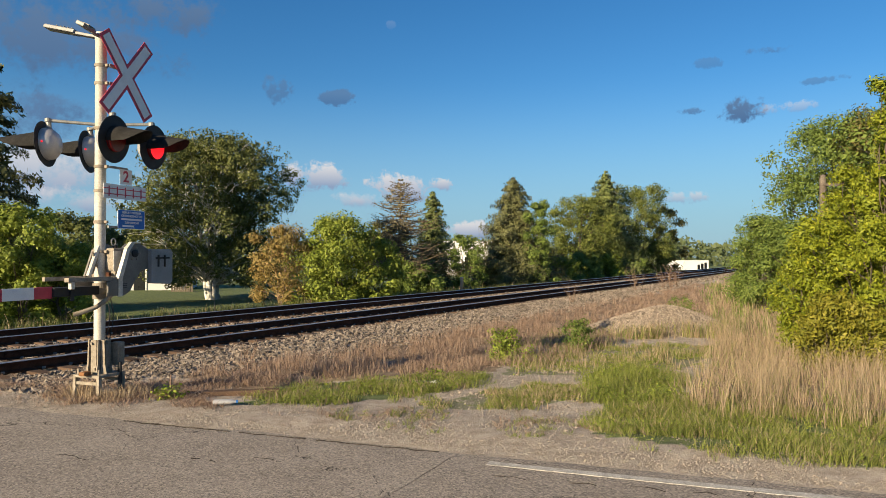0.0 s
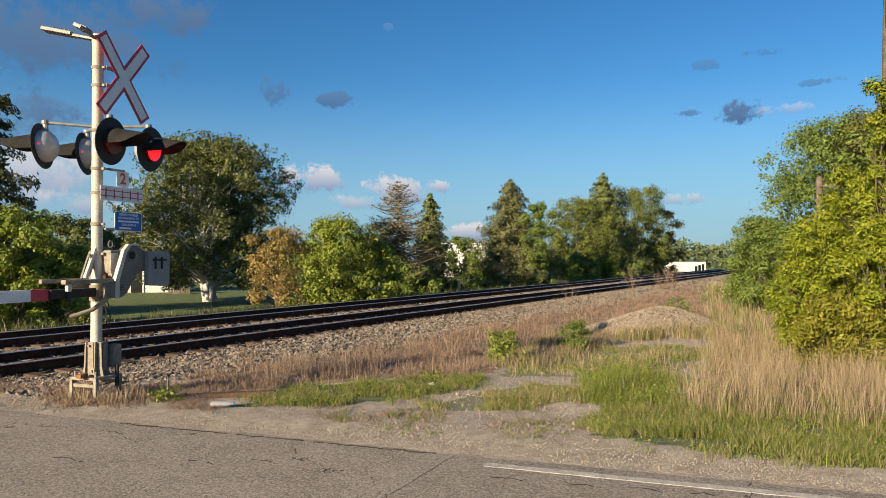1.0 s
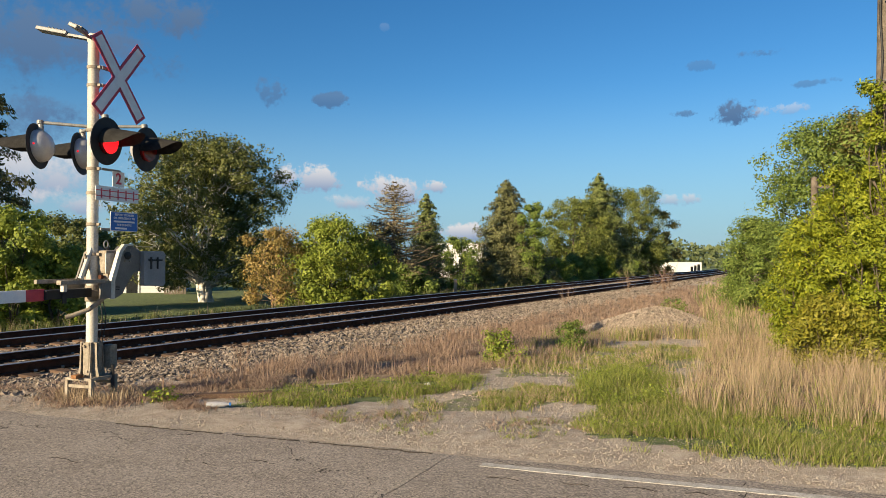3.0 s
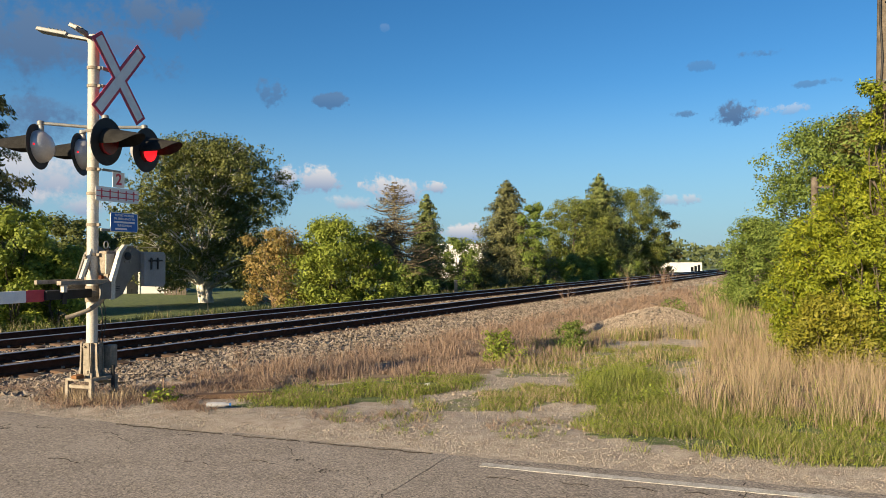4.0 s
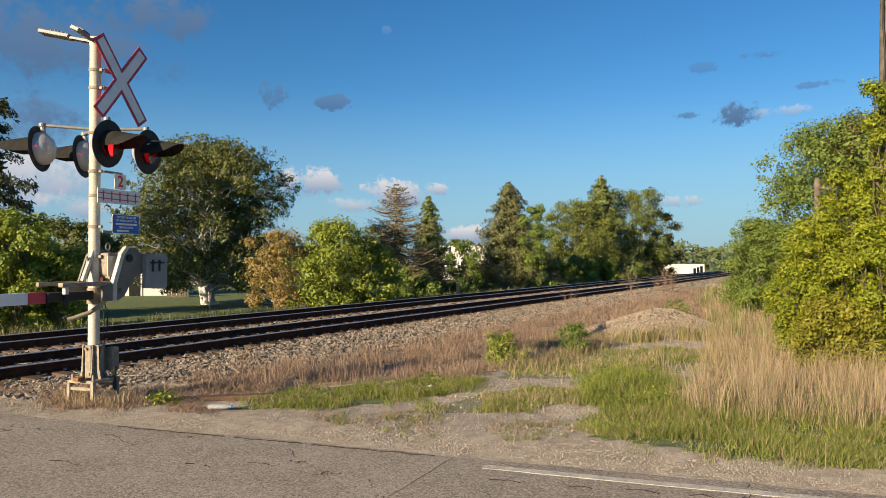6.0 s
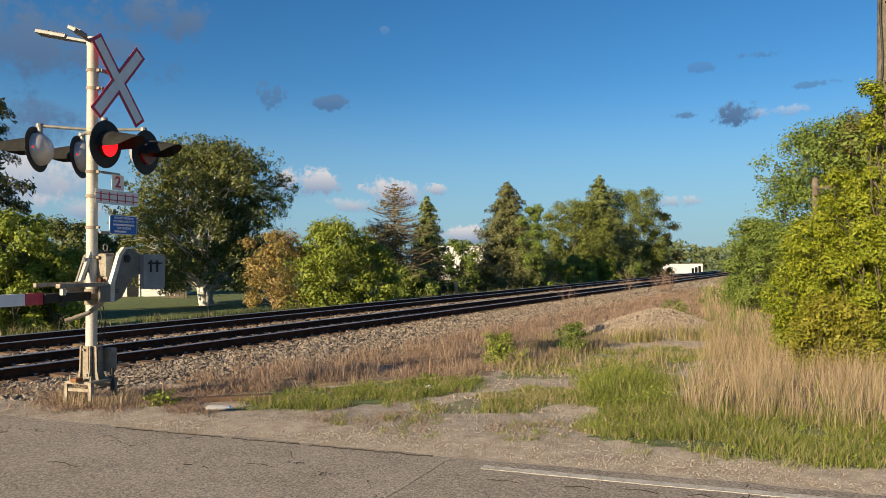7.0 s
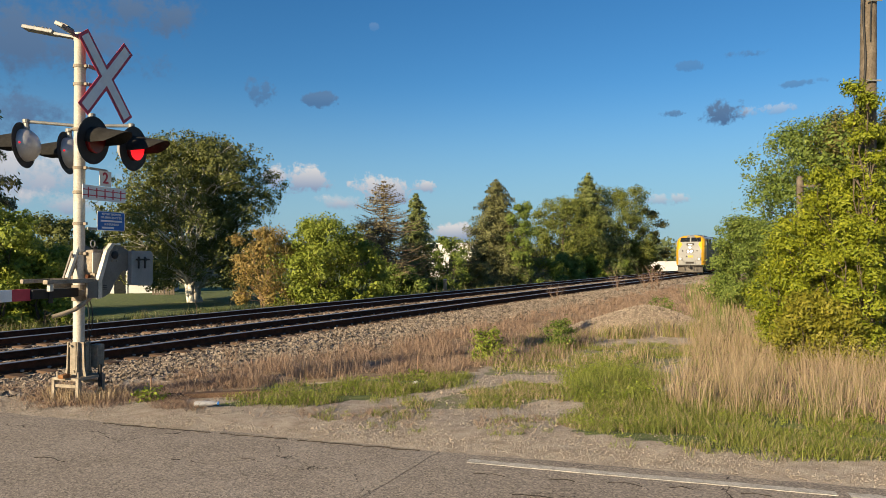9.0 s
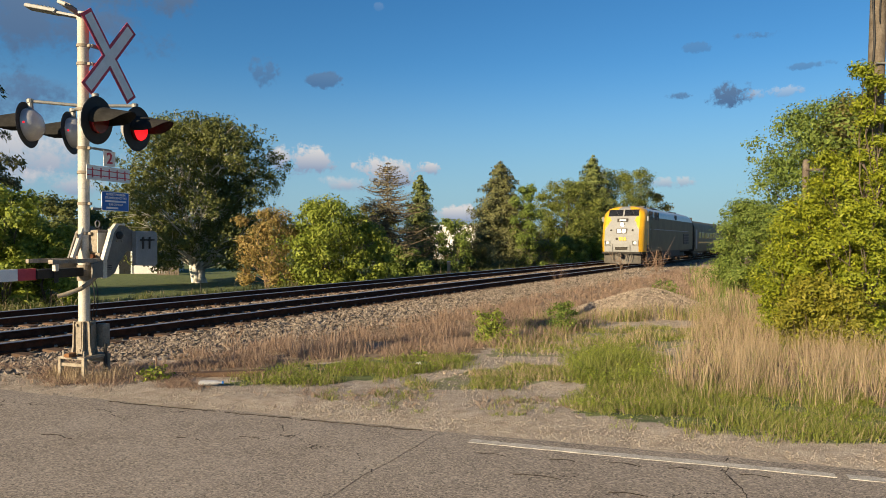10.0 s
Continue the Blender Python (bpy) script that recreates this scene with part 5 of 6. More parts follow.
    part("brace", box(0.26, -0.1, 4.38, 0.62, 0.05, 0.07, None), M["pole_wood"], stub)
    # marker post beyond the second track
    x, y = bearing_x(817, 38.6), 38.6
    post = thing("marker_post", (x, y, g(x, y) - 0.05), label="short tan marker post beside the track", category="marker post")
    M["post_tan"] = mat("faded_orange_paint", (0.42, 0.22, 0.12), (0.58, 0.36, 0.22), 4, 40, 0.8, 0.2)
    part("post", box(0, 0, 0.45, 0.19, 0.13, 0.9), M["post_tan"], post, bevel=0.015)
    part("cap", box(0, 0, 0.915, 0.21, 0.15, 0.03), M["siding"], post, "pale cap", bevel=0.01)
    # half-buried dark bar and litter on the verge
    x, y = -2.75, 9.0
    bar_root = thing("old_timber", (x, y, g(x, y)), 12, label="low dark bar lying half-buried on the verge", category="timber")
    part("baulk", box(0, 0, 0.025, 1.15, 0.14, 0.09), M["tie"], bar_root, bevel=0.015)
    x, y = -2.62, 8.15
    lit = thing("crushed_bottle", (x, y, g(x, y) + 0.01), 8, label="crushed pale plastic bottle lying on the verge", category="litter")
    part("bottle", spun([(0.02, -0.12), (0.045, -0.10), (0.05, 0.0), (0.042, 0.05), (0.046, 0.09), (0.018, 0.13), (0.018, 0.15)], Matrix.Translation((0, 0, 0.035)) @ Matrix.Diagonal((1, 1, 0.7, 1)) @ Matrix.Rotation(radians(90), 4, "Y"), 14), M["dome"], lit, smooth_shade=True)
    part("cap", rod((0.15, 0, 0.035), (0.17, 0, 0.035), 0.02, sides=10), M["blue_sheet"], lit)
    x, y = -0.13, 10.0
    lit = thing("litter", (x, y, g(x, y)), 30, label="crumpled white scrap lying in the grass", category="litter")
    bm = bmesh.new()
    bmesh.ops.create_icosphere(bm, subdivisions=2, radius=0.06)
    for v in bm.verts:
        v.co *= 0.75 + 0.5 * noise.noise(v.co * 25)
        v.co.z = v.co.z * 0.6 + 0.04
    part("scrap", bm, M["white_sheet"], lit)
    # fence boards near the outbuilding
    fx, fy = bearing_x(305, 45), 45
    fence = thing("board_fence", (fx, fy, g(fx, fy)), 4, label="weathered board fence beside the outbuilding", category="fence")
    for k in range(9):
        part("board", box(0.16 * k, 0, 0.55 + 0.04 * math.sin(k * 3), 0.13, 0.03, 1.15), M["pole_wood"], fence)
    part("fence_rail", box(0.65, 0.04, 0.8, 1.5, 0.05, 0.08), M["pole_wood"], fence)


build_built()


# ---- plants ----
class Wood:
    """Collects tapered round limbs into one mesh."""
    def __init__(self):
        self.v, self.q, self.k = [], [], 0

    def limb(self, pts, radii, sides=7):
        pts = np.asarray(pts, float)
        for i, (p, r) in enumerate(zip(pts, radii)):
            d = pts[min(i + 1, len(pts) - 1)] - pts[max(i - 1, 0)]
            d /= np.linalg.norm(d) + 1e-9
            a = np.cross(d, (0.31, 0.87, 0.12))
            a /= np.linalg.norm(a) + 1e-9
            b = np.cross(d, a)
            ang = 2 * np.pi * np.arange(sides) / sides
            self.v.append(p + r * (np.cos(ang)[:, None] * a + np.sin(ang)[:, None] * b))
            if i:
                j = np.arange(sides)
                lo = self.k + (i - 1) * sides
                self.q.append(np.c_[lo + j, lo + (j + 1) % sides, lo + sides + (j + 1) % sides, lo + sides + j])
        self.k += len(pts) * sides

    def bend(self, p, q, r0, r1, sag=0.0, wob=0.08, steps=5, sides=6):
        p, q = np.asarray(p, float), np.asarray(q, float)
        t = np.linspace(0, 1, steps)[:, None]
        length = np.linalg.norm(q - p)
        pts = p + (q - p) * t + rng.normal(0, wob * length * 0.3, (steps, 3)) * np.sin(np.pi * t) + np.array((0, 0, 1)) * sag * length * np.sin(np.pi * t)
        self.limb(pts, np.linspace(r0, r1, steps), sides)
        return pts

    def mesh(self, name, material):
        return mesh_np(name, np.concatenate(self.v), np.concatenate(self.q), None, material, True)


def leaves(centres, size, out=None, slim=0.55):
    """A four-cornered leaf at each centre; out: which way the leaves there tend to face."""
    k = len(centres)
    size = np.asarray(size) * rng.uniform(0.6, 1.35, k)
    nrm = rng.normal(0, 1, (k, 3))
    nrm /= np.linalg.norm(nrm, axis=1)[:, None]
    nrm = nrm * 0.75 + (0, 0, 0.35)
    if out is not None:
        nrm = nrm + 1.15 * out
    nrm /= np.linalg.norm(nrm, axis=1)[:, None] + 1e-9
    d = rng.normal(0, 1, (k, 3))
    d -= nrm * (d * nrm).sum(1)[:, None]
    d /= np.linalg.norm(d, axis=1)[:, None] + 1e-9
    w = np.cross(nrm, d)
    a, b = d * size[:, None], w * (size * slim)[:, None]
    v = np.stack([centres - a, centres - a * 0.1 + b, centres + a, centres - a * 0.1 - b], 1).reshape(-1, 3)
    return v, np.arange(4 * k).reshape(-1, 4)


def crown_points(lobes, per_lobe, clumps, clump_size):
    """Leaf places: lobes hold clumps near their skin, clumps hold leaves."""
    out, way = [], []
    for c, r in lobes:
        d = rng.normal(0, 1, (clumps, 3))
        d /= np.linalg.norm(d, axis=1)[:, None]
        cl = c + d * (np.asarray(r) * (0.45 + 0.55 * rng.random((clumps, 1)) ** 0.5))
        pick = rng.integers(0, clumps, per_lobe)
        off = rng.normal(0, 1, (per_lobe, 3))
        off /= np.linalg.norm(off, axis=1)[:, None]
        off *= rng.random((per_lobe, 1)) ** 0.45 * 1.55 * clump_size * rng.uniform(0.55, 1.3, (clumps, 1))[pick] * (1.0, 1.0, 0.7)
        out.append(cl[pick] + off)
        face = 0.7 * d[pick] + 0.7 * off / (np.linalg.norm(off, axis=1)[:, None] + 1e-9)
        way.append(face / (np.linalg.norm(face, axis=1)[:, None] + 1e-9))
    return np.concatenate(out), np.concatenate(way)


def broadleaf(name, x, y, height, width, leaf, bark, label, category="tree", n_leaf=16000, size=0.09, low=0.16, lobes=26, trunks=1,
              trunk_r=0.16, clump=0.28, group="", profile=(0.55, 1.0, 0.95, 0.55), seed=1, inner=0, limb=0.30, slim=0.55):
    global rng
    rng = np.random.default_rng(seed)
    z = float(ground_z(x, y)) - 0.05
    root = thing(name, (x, y, z), label=label, category=category, group=group)
    wood = Wood()
    tops = []
    for t in range(trunks):
        a = 2 * np.pi * t / trunks + rng.uniform(0, 1)
        sp = 0.0 if trunks == 1 else 0.09 * width
        base = np.array((math.cos(a), math.sin(a), 0)) * (trunk_r * 0.8 if trunks > 1 else 0)
        top = np.array((math.cos(a) * sp * 1.6, math.sin(a) * sp * 1.6, height * rng.uniform(0.72, 0.86)))
        tops.append(wood.bend(base, top, trunk_r * (1.0 if trunks == 1 else 0.7), trunk_r * 0.15, wob=0.07, steps=9, sides=10))
        if t == 0:
            wood.limb([base - (0, 0, 0.15), base + (0, 0, 0.02), base + (0, 0, 0.35)], [trunk_r * 1.7, trunk_r * 1.35, trunk_r * 0.95], 10)
    made = []
    for k in range(lobes):
        h = low + (1 - low) * (k + rng.random()) / lobes
        f = np.interp((h - low) / (1 - low), np.linspace(0, 1, len(profile)), profile)
        a = k * 2.4 + rng.uniform(-0.5, 0.5)
        rad = width / 2 * f * rng.uniform(0.30, 1.02)
        r = width * rng.uniform(0.08, 0.19) * (0.6 + 0.4 * f)
        c = np.array((math.cos(a) * rad, math.sin(a) * rad, min(h * height, height - r * 0.55)))
        made.append((c, np.array((r, r, r * rng.uniform(0.65, 1.0)))))
        stem = tops[k % trunks]
        j = int(np.clip((h - 0.22) * 10, 1, 7))
        q = wood.bend(stem[j], c, trunk_r * limb * (1.1 - h), 0.012, sag=0.05, wob=0.10)
        for e in range(3):
            tip = c + rng.normal(0, 1, 3) * r * 0.45
            wood.bend(q[3], tip, 0.016, 0.005, wob=0.08, steps=4, sides=4)
    for k in range(inner):
        made.append((np.array((rng.normal(0, width * 0.1), rng.normal(0, width * 0.1), height * rng.uniform(low + 0.06, 0.75))), np.array((1, 1, 1)) * width * 0.2))
    child(new("trunk", wood.mesh("trunk", bark)), root)
    n_leaf, size = int(n_leaf * 1.2), size * 0.78
    pts, way = crown_points(made, n_leaf // len(made), 22, clump)
    keep = pts[:, 2] > 0.03
    v, q = leaves(pts[keep], size, way[keep], slim=slim)
    child(new("crown", mesh_np("crown", v, q, None, leaf)), root)
    return root


def conifer(name, x, y, height, width, leaf, bark, label, whorls=26, per=7, n_needle=9000, size=0.10, bare=0.0, droop=0.25, low=0.06, group="", seed=1, tip=1.15, curve=0.9, trunk_r=None):
    global rng
    rng = np.random.default_rng(seed)
    z = float(ground_z(x, y)) - 0.05
    root = thing(name, (x, y, z), label=label, category="conifer", group=group)
    wood = Wood()
    tr = trunk_r or height * 0.016
    wood.limb([(0, 0, -0.1), (0, 0, height * 0.03), (0, 0, height * 0.5), (0.03, 0, height * 0.85), (0.0, 0, height)], [tr * 1.4, tr, tr * 0.6, tr * 0.22, 0.008], 9)
    pts, spread = [], []
    share = int(n_needle * 2.3) // (whorls * per)
    for k in range(whorls):
        h = low + (1 - low) * (k + rng.uniform(-0.3, 0.3)) / whorls
        h = min(max(h, low), 0.985)
        reach = width / 2 * (1 - h) ** curve / (1 - low) ** curve * rng.uniform(0.85, 1.1) + 0.06
        for b in range(per):
            if rng.random() < bare * 0.35:
                continue
            a = 2 * np.pi * (b + rng.uniform(-0.3, 0.3)) / per + k * 1.3
            r = reach * rng.uniform(0.62, tip)
            p = np.array((0, 0, h * height))
            e = p + np.array((math.cos(a) * r, math.sin(a) * r, -droop * r + 0.12 * r * (h > 0.7) + rng.normal(0, 0.05) * r))
            q = wood.bend(p, e, (0.010 + 0.010 * r) * (1 + 0.7 * bare), 0.005 + 0.006 * bare, sag=-0.05 - 0.05 * (droop < 0), wob=0.05, steps=5, sides=4)
            for w in range(3):
                f = rng.uniform(0.35, 0.9)
                m = p + (e - p) * f
                side = np.array((-math.sin(a), math.cos(a), -0.25)) * rng.choice((-1, 1)) * r * 0.28
                wood.bend(m, m + side + (e - p) * 0.15, 0.006 + 0.006 * bare, 0.003 + 0.003 * bare, steps=3, sides=3)
            cnt = int(share * (r / (width * 0.3)) ** 1.2 * (1 - bare * rng.uniform(0.4, 1.0)))
            if cnt > 0:
                f = rng.random(cnt) ** 0.8
                c = p + (e - p) * f[:, None]
                wide = r * 0.24 * (1.12 - f)[:, None] + 0.03
                c += np.array((-math.sin(a), math.cos(a), 0)) * rng.normal(0, 1, (cnt, 1)) * wide
                c[:, 2] += rng.normal(-0.02, 0.05, cnt) * (0.5 + r) - 0.10 * np.abs(rng.normal(0, 1, cnt)) * wide[:, 0]
                pts.append(c)
    child(new("trunk", wood.mesh("trunk", bark)), root)
    pts = np.concatenate(pts)
    way = np.c_[pts[:, 0], pts[:, 1], 0.35 * np.hypot(pts[:, 0], pts[:, 1])]
    way /= np.linalg.norm(way, axis=1)[:, None] + 1e-9
    v, q = leaves(pts, size * (1.0 if bare > 0.5 else 1.15), way, slim=0.36)
    child(new("crown", mesh_np("crown", v, q, None, leaf)), root)
    return root


def tall(top, depth, ground=-0.55):
    """Height of a thing whose top stands at that rise (1207 times its tangent) over eye level."""
    return 1.75 + top / 1207 * depth - ground


def build_plants():
    global rng
    P = bearing_x
    # far side of the railway
    conifer("spruce_tree", P(-34, 27), 27, tall(370, 27), 6.2, M["needle"], M["bark"], "tall dark green spruce beside the railway", 18, 6, 15000, 0.11, 0.35, 0.36, 0.12, seed=3, curve=0.6, tip=1.3)
    for k, (px, d, top, w, seed) in enumerate(((40, 21.5, 92, 2.9, 11), (-55, 21, 70, 3.2, 12), (112, 22.5, 32, 2.4, 13), (75, 23.5, 40, 2.6, 14))):
        broadleaf("shrub", P(px, d), d, tall(top, d), w, M["leaf_green" if k != 3 else "leaf_mid"], M["bark"], "leafy green shrub beside the railway", "shrub", 11000, 0.078, 0.05, 18, 3, 0.05, 0.2, "shrubs along the track", (0.9, 1.0, 0.8, 0.45), seed)
    broadleaf("tree", P(128, 62), 62, tall(72, 62), 6.5, M["leaf_birch"], M["bark"], "dark green tree far behind the shrubs", "tree", 7000, 0.20, 0.1, 18, 1, 0.2, 0.5, seed=15)
    broadleaf("tree", P(200, 66), 66, tall(50, 66), 6.5, M["leaf_birch"], M["bark"], "dark green tree behind the lawn", "tree", 7000, 0.20, 0.1, 18, 1, 0.2, 0.5, seed=16)
    broadleaf("birch_tree", P(375, 37), 37, tall(212, 37), 8.6, M["leaf_birch"], M["birch"], "large round-crowned birch with pale forked trunks on the lawn", "tree", 78000, 0.090, 0.15, 150, 6, 0.24, 0.24, profile=(0.85, 1.0, 1.0, 0.88, 0.55), seed=21, inner=2, limb=0.36)
    broadleaf("shrub", P(497, 31.5), 31.5, tall(56, 31.5), 3.5, M["leaf_orange"], M["twig"], "sparse shrub with orange-yellow autumn leaves", "shrub", 8000, 0.075, 0.08, 30, 4, 0.05, 0.2, profile=(0.8, 1.0, 0.9, 0.5), seed=22)
    broadleaf("maple_shrub", P(598, 32), 32, tall(70, 32), 3.9, M["leaf_green"], M["bark"], "dense bright green young maple beside the track", "shrub", 21000, 0.082, 0.04, 60, 4, 0.06, 0.26, profile=(0.95, 1.0, 0.85, 0.45), seed=23)
    broadleaf("maple_shrub", P(668, 33), 33, tall(28, 33), 2.8, M["leaf_green"], M["bark"], "bright green bushy maple sapling beside the track", "shrub", 8000, 0.09, 0.04, 20, 4, 0.05, 0.24, profile=(0.95, 1.0, 0.85, 0.5), seed=24)
    broadleaf("tree", P(688, 56), 56, tall(62, 56), 3.6, M["leaf_olive"], M["bark"], "small olive-brown tree behind the bare spruce", "tree", 6000, 0.13, 0.15, 18, 1, 0.1, 0.3, seed=25)
    conifer("bare_spruce", P(708, 45), 45, tall(140, 45), 7.0, M["needle_brown"], M["dead_wood"], "half-dead spruce with thin brown needles", 44, 5, 11000, 0.075, 0.74, -0.06, 0.14, seed=26, curve=0.66, tip=1.3)
    conifer("spire_conifer", P(766, 50), 50, tall(119, 50), 4.2, M["needle_soft"], M["bark"], "narrow upright green conifer", 40, 6, 11000, 0.095, 0.2, 0.05, 0.04, seed=27, curve=0.75, tip=1.35)
    broadleaf("tree", P(735, 43), 43, tall(-12, 43), 3.0, M["leaf_mid"], M["bark"], "low dark green sapling under the conifers", "shrub", 6000, 0.11, 0.04, 16, 2, 0.05, 0.26, seed=28)
    broadleaf("young_tree", P(826, 47), 47, tall(38, 47), 3.1, M["leaf_mid"], M["bark"], "young green tree in front of the white building", "tree", 4600, 0.10, 0.1, 18, 2, 0.06, 0.24, seed=29)
    broadleaf("shrub", P(868, 50), 50, tall(-8, 50), 2.3, M["leaf_olive"], M["twig"], "low olive and russet shrub beside the track", "shrub", 4000, 0.10, 0.05, 12, 2, 0.04, 0.22, seed=30)
    conifer("spruce_tree", P(908, 57), 57, tall(145, 57), 9.4, M["needle"], M["bark"], "dark green conical spruce", 46, 7, 20000, 0.115, 0.12, 0.15, 0.05, seed=31, curve=0.85, tip=1.35)
    broadleaf("young_tree", P(955, 54), 54, tall(100, 54), 3.4, M["leaf_mid"], M["bark"], "slender young green tree beside the track", "tree", 10000, 0.10, 0.05, 22, 1, 0.06, 0.24, profile=(0.95, 0.8, 0.6, 0.3), seed=32)
    conifer("spruce_tree", P(1072, 76), 76, tall(155, 76), 11.0, M["needle_soft"], M["bark"], "broad dark green spruce rising over the thicket", 44, 7, 20000, 0.15, 0.1, 0.15, 0.1, seed=33, curve=0.85, tip=1.25)
    broadleaf("tree", P(1028, 72), 72, tall(104, 72), 8.0, M["leaf_thicket"], M["bark"], "mid green rounded tree in the thicket", "tree", 22000, 0.125, 0.08, 46, 1, 0.16, 0.42, seed=34)
    broadleaf("tree", P(1128, 80), 80, tall(125, 80), 8.6, M["leaf_thicket"], M["bark"], "green rounded tree at the end of the thicket", "tree", 22000, 0.13, 0.08, 46, 1, 0.16, 0.45, seed=35)
    broadleaf("tree", P(1178, 84), 84, tall(86, 84), 4.6, M["leaf_olive"], M["bark"], "pale olive tree with thinning leaves", "tree", 4500, 0.17, 0.1, 18, 1, 0.12, 0.36, seed=36)
    for px, d, top, w, key, seed in ((990, 62, 0, 4.0, "leaf_green", 41), (1030, 66, 8, 4.2, "leaf_mid", 42), (1075, 70, 5, 4.6, "leaf_green", 43), (1115, 74, -2, 4.0, "leaf_mid", 44), (1160, 82, 28, 5.0, "leaf_mid", 45), (1150, 92, 30, 5.0, "leaf_mid", 46)):
        broadleaf("shrub", P(px, d), d, tall(top, d), w, M[key], M["bark"], "green shrub at the foot of the thicket", "shrub", 6500, 0.14, 0.03, 16, 2, 0.05, 0.32, "shrubs of the thicket", (0.95, 1.0, 0.8, 0.5), seed)
    # near side, right of the clearing
    broadleaf("tree", P(1498, 31), 31, tall(245, 31, -0.3), 7.2, M["leaf_mid"], M["bark"], "tall green tree at the edge of the clearing", "tree", 46000, 0.083, 0.05, 58, 2, 0.16, 0.34, profile=(0.9, 1.0, 0.95, 0.75, 0.4), seed=51)
    broadleaf("tree", P(1580, 30), 30, tall(258, 30, -0.3), 7.5, M["leaf_olive"], M["bark"], "tall olive green tree with drooping twigs", "tree", 30000, 0.085, 0.05, 70, 2, 0.16, 0.34, profile=(0.9, 1.0, 0.95, 0.75, 0.4), seed=52)
    broadleaf("tree", P(1640, 27), 27, tall(230, 27, -0.3), 7.0, M["leaf_mid"], M["bark"], "tall green tree behind the pole", "tree", 9000, 0.13, 0.05, 34, 2, 0.16, 0.36, seed=53)
    broadleaf("sapling", P(1352, 26), 26, tall(72, 26, -0.3), 3.2, M["leaf_mid"], M["bark"], "leafy green sapling at the edge of the clearing", "shrub", 25000, 0.056, 0.04, 34, 3, 0.05, 0.24, profile=(0.9, 1.0, 0.8, 0.25), seed=54)
    broadleaf("sapling", P(1412, 23), 23, tall(60, 23, -0.3), 2.6, M["leaf_mid"], M["bark"], "leafy green sapling beside the clearing", "shrub", 18000, 0.058, 0.04, 32, 3, 0.05, 0.24, profile=(0.9, 1.0, 0.8, 0.25), seed=55)
    for px, d, top, w, key, count, seed in ((1520, 13.9, 165, 1.9, "leaf_yellow", 11000, 61), (1455, 14.3, 70, 1.5, "leaf_yellow", 8000, 62), (1415, 14.6, -5, 1.1, "leaf_yellow", 5000, 66),
                                            (1560, 12.7, 75, 1.4, "leaf_yellow", 7000, 63), (1475, 12.9, -62, 1.4, "leaf_gold", 5000, 64), (1528, 12.5, -80, 1.2, "leaf_gold", 3500, 67),
                                            (1610, 13.6, 235, 2.0, "leaf_yellow", 11000, 65), (1500, 14.9, 120, 1.8, "leaf_mid", 8000, 68), (1574, 13.1, 320, 1.1, "leaf_yellow", 7500, 69)):
        broadleaf("locust_shrub", P(px, d), d, tall(top, d, -0.3), w, M[key], M["bark"], "yellow-green feathery locust shrub by the pole", "shrub", int(count * 1.55), 0.050, 0.04, 26, 3, 0.035, 0.13, "locust shrubs by the pole", (0.8, 1.0, 0.85, 0.45), seed, slim=0.4)
    # leafless brush beside the near track
    for px, d, h, seed in ((1124, 40, 1.5, 81), (1187, 43, 1.9, 82), (1172, 44, 1.6, 83), (1198, 46, 1.5, 86), (440, 12.6, 0.42, 84), (1012, 30, 0.9, 85)):
        rng = np.random.default_rng(seed)
        x, y = P(px, d), d
        brush = thing("bare_brush", (x, y, float(ground_z(x, y)) - 0.03), label="leafless reddish twiggy brush beside the track", category="shrub", group="leafless brush by the track")
        wood = Wood()
        for k in range(7):
            a, lean = rng.uniform(0, 6.3), rng.uniform(0.1, 0.55)
            top = np.array((math.cos(a) * lean * h, math.sin(a) * lean * h, h * rng.uniform(0.6, 1.0)))
            q = wood.bend((0, 0, 0), top, 0.009 * h, 0.004, wob=0.12, steps=5, sides=4)
            for e in range(4):
                j = rng.integers(1, 4)
                wood.bend(q[j], q[j] + rng.normal(0, 0.16, 3) * h + (0, 0, 0.25 * h), 0.005 * h, 0.003, wob=0.1, steps=3, sides=3)
        child(new("brushwood", wood.mesh("brushwood", M["twig"])), brush)
    # weeds in the clearing
    for px, d, top, w, seed in ((893, 13.4, -122, 1.0, 71), (1022, 15.3, -105, 0.8, 72), (1205, 22, -68, 1.0, 73), (770, 11.2, -198, 0.5, 74), (302, 8.6, -225, 0.4, 75)):
        broadleaf("weed", P(px, d), d, 1.75 + top / 1207 * d - float(ground_z(P(px, d), d)), w, M["leaf_mid" if seed in (72, 73) else "leaf_green"], M["twig"], "bushy green weed in the clearing", "weed", 1900 if seed < 74 else 260, 0.035, 0.0, 14, 4, 0.010, 0.09, "weeds in the clearing", (1.0, 1.0, 0.8, 0.45), seed, inner=8)


build_plants()


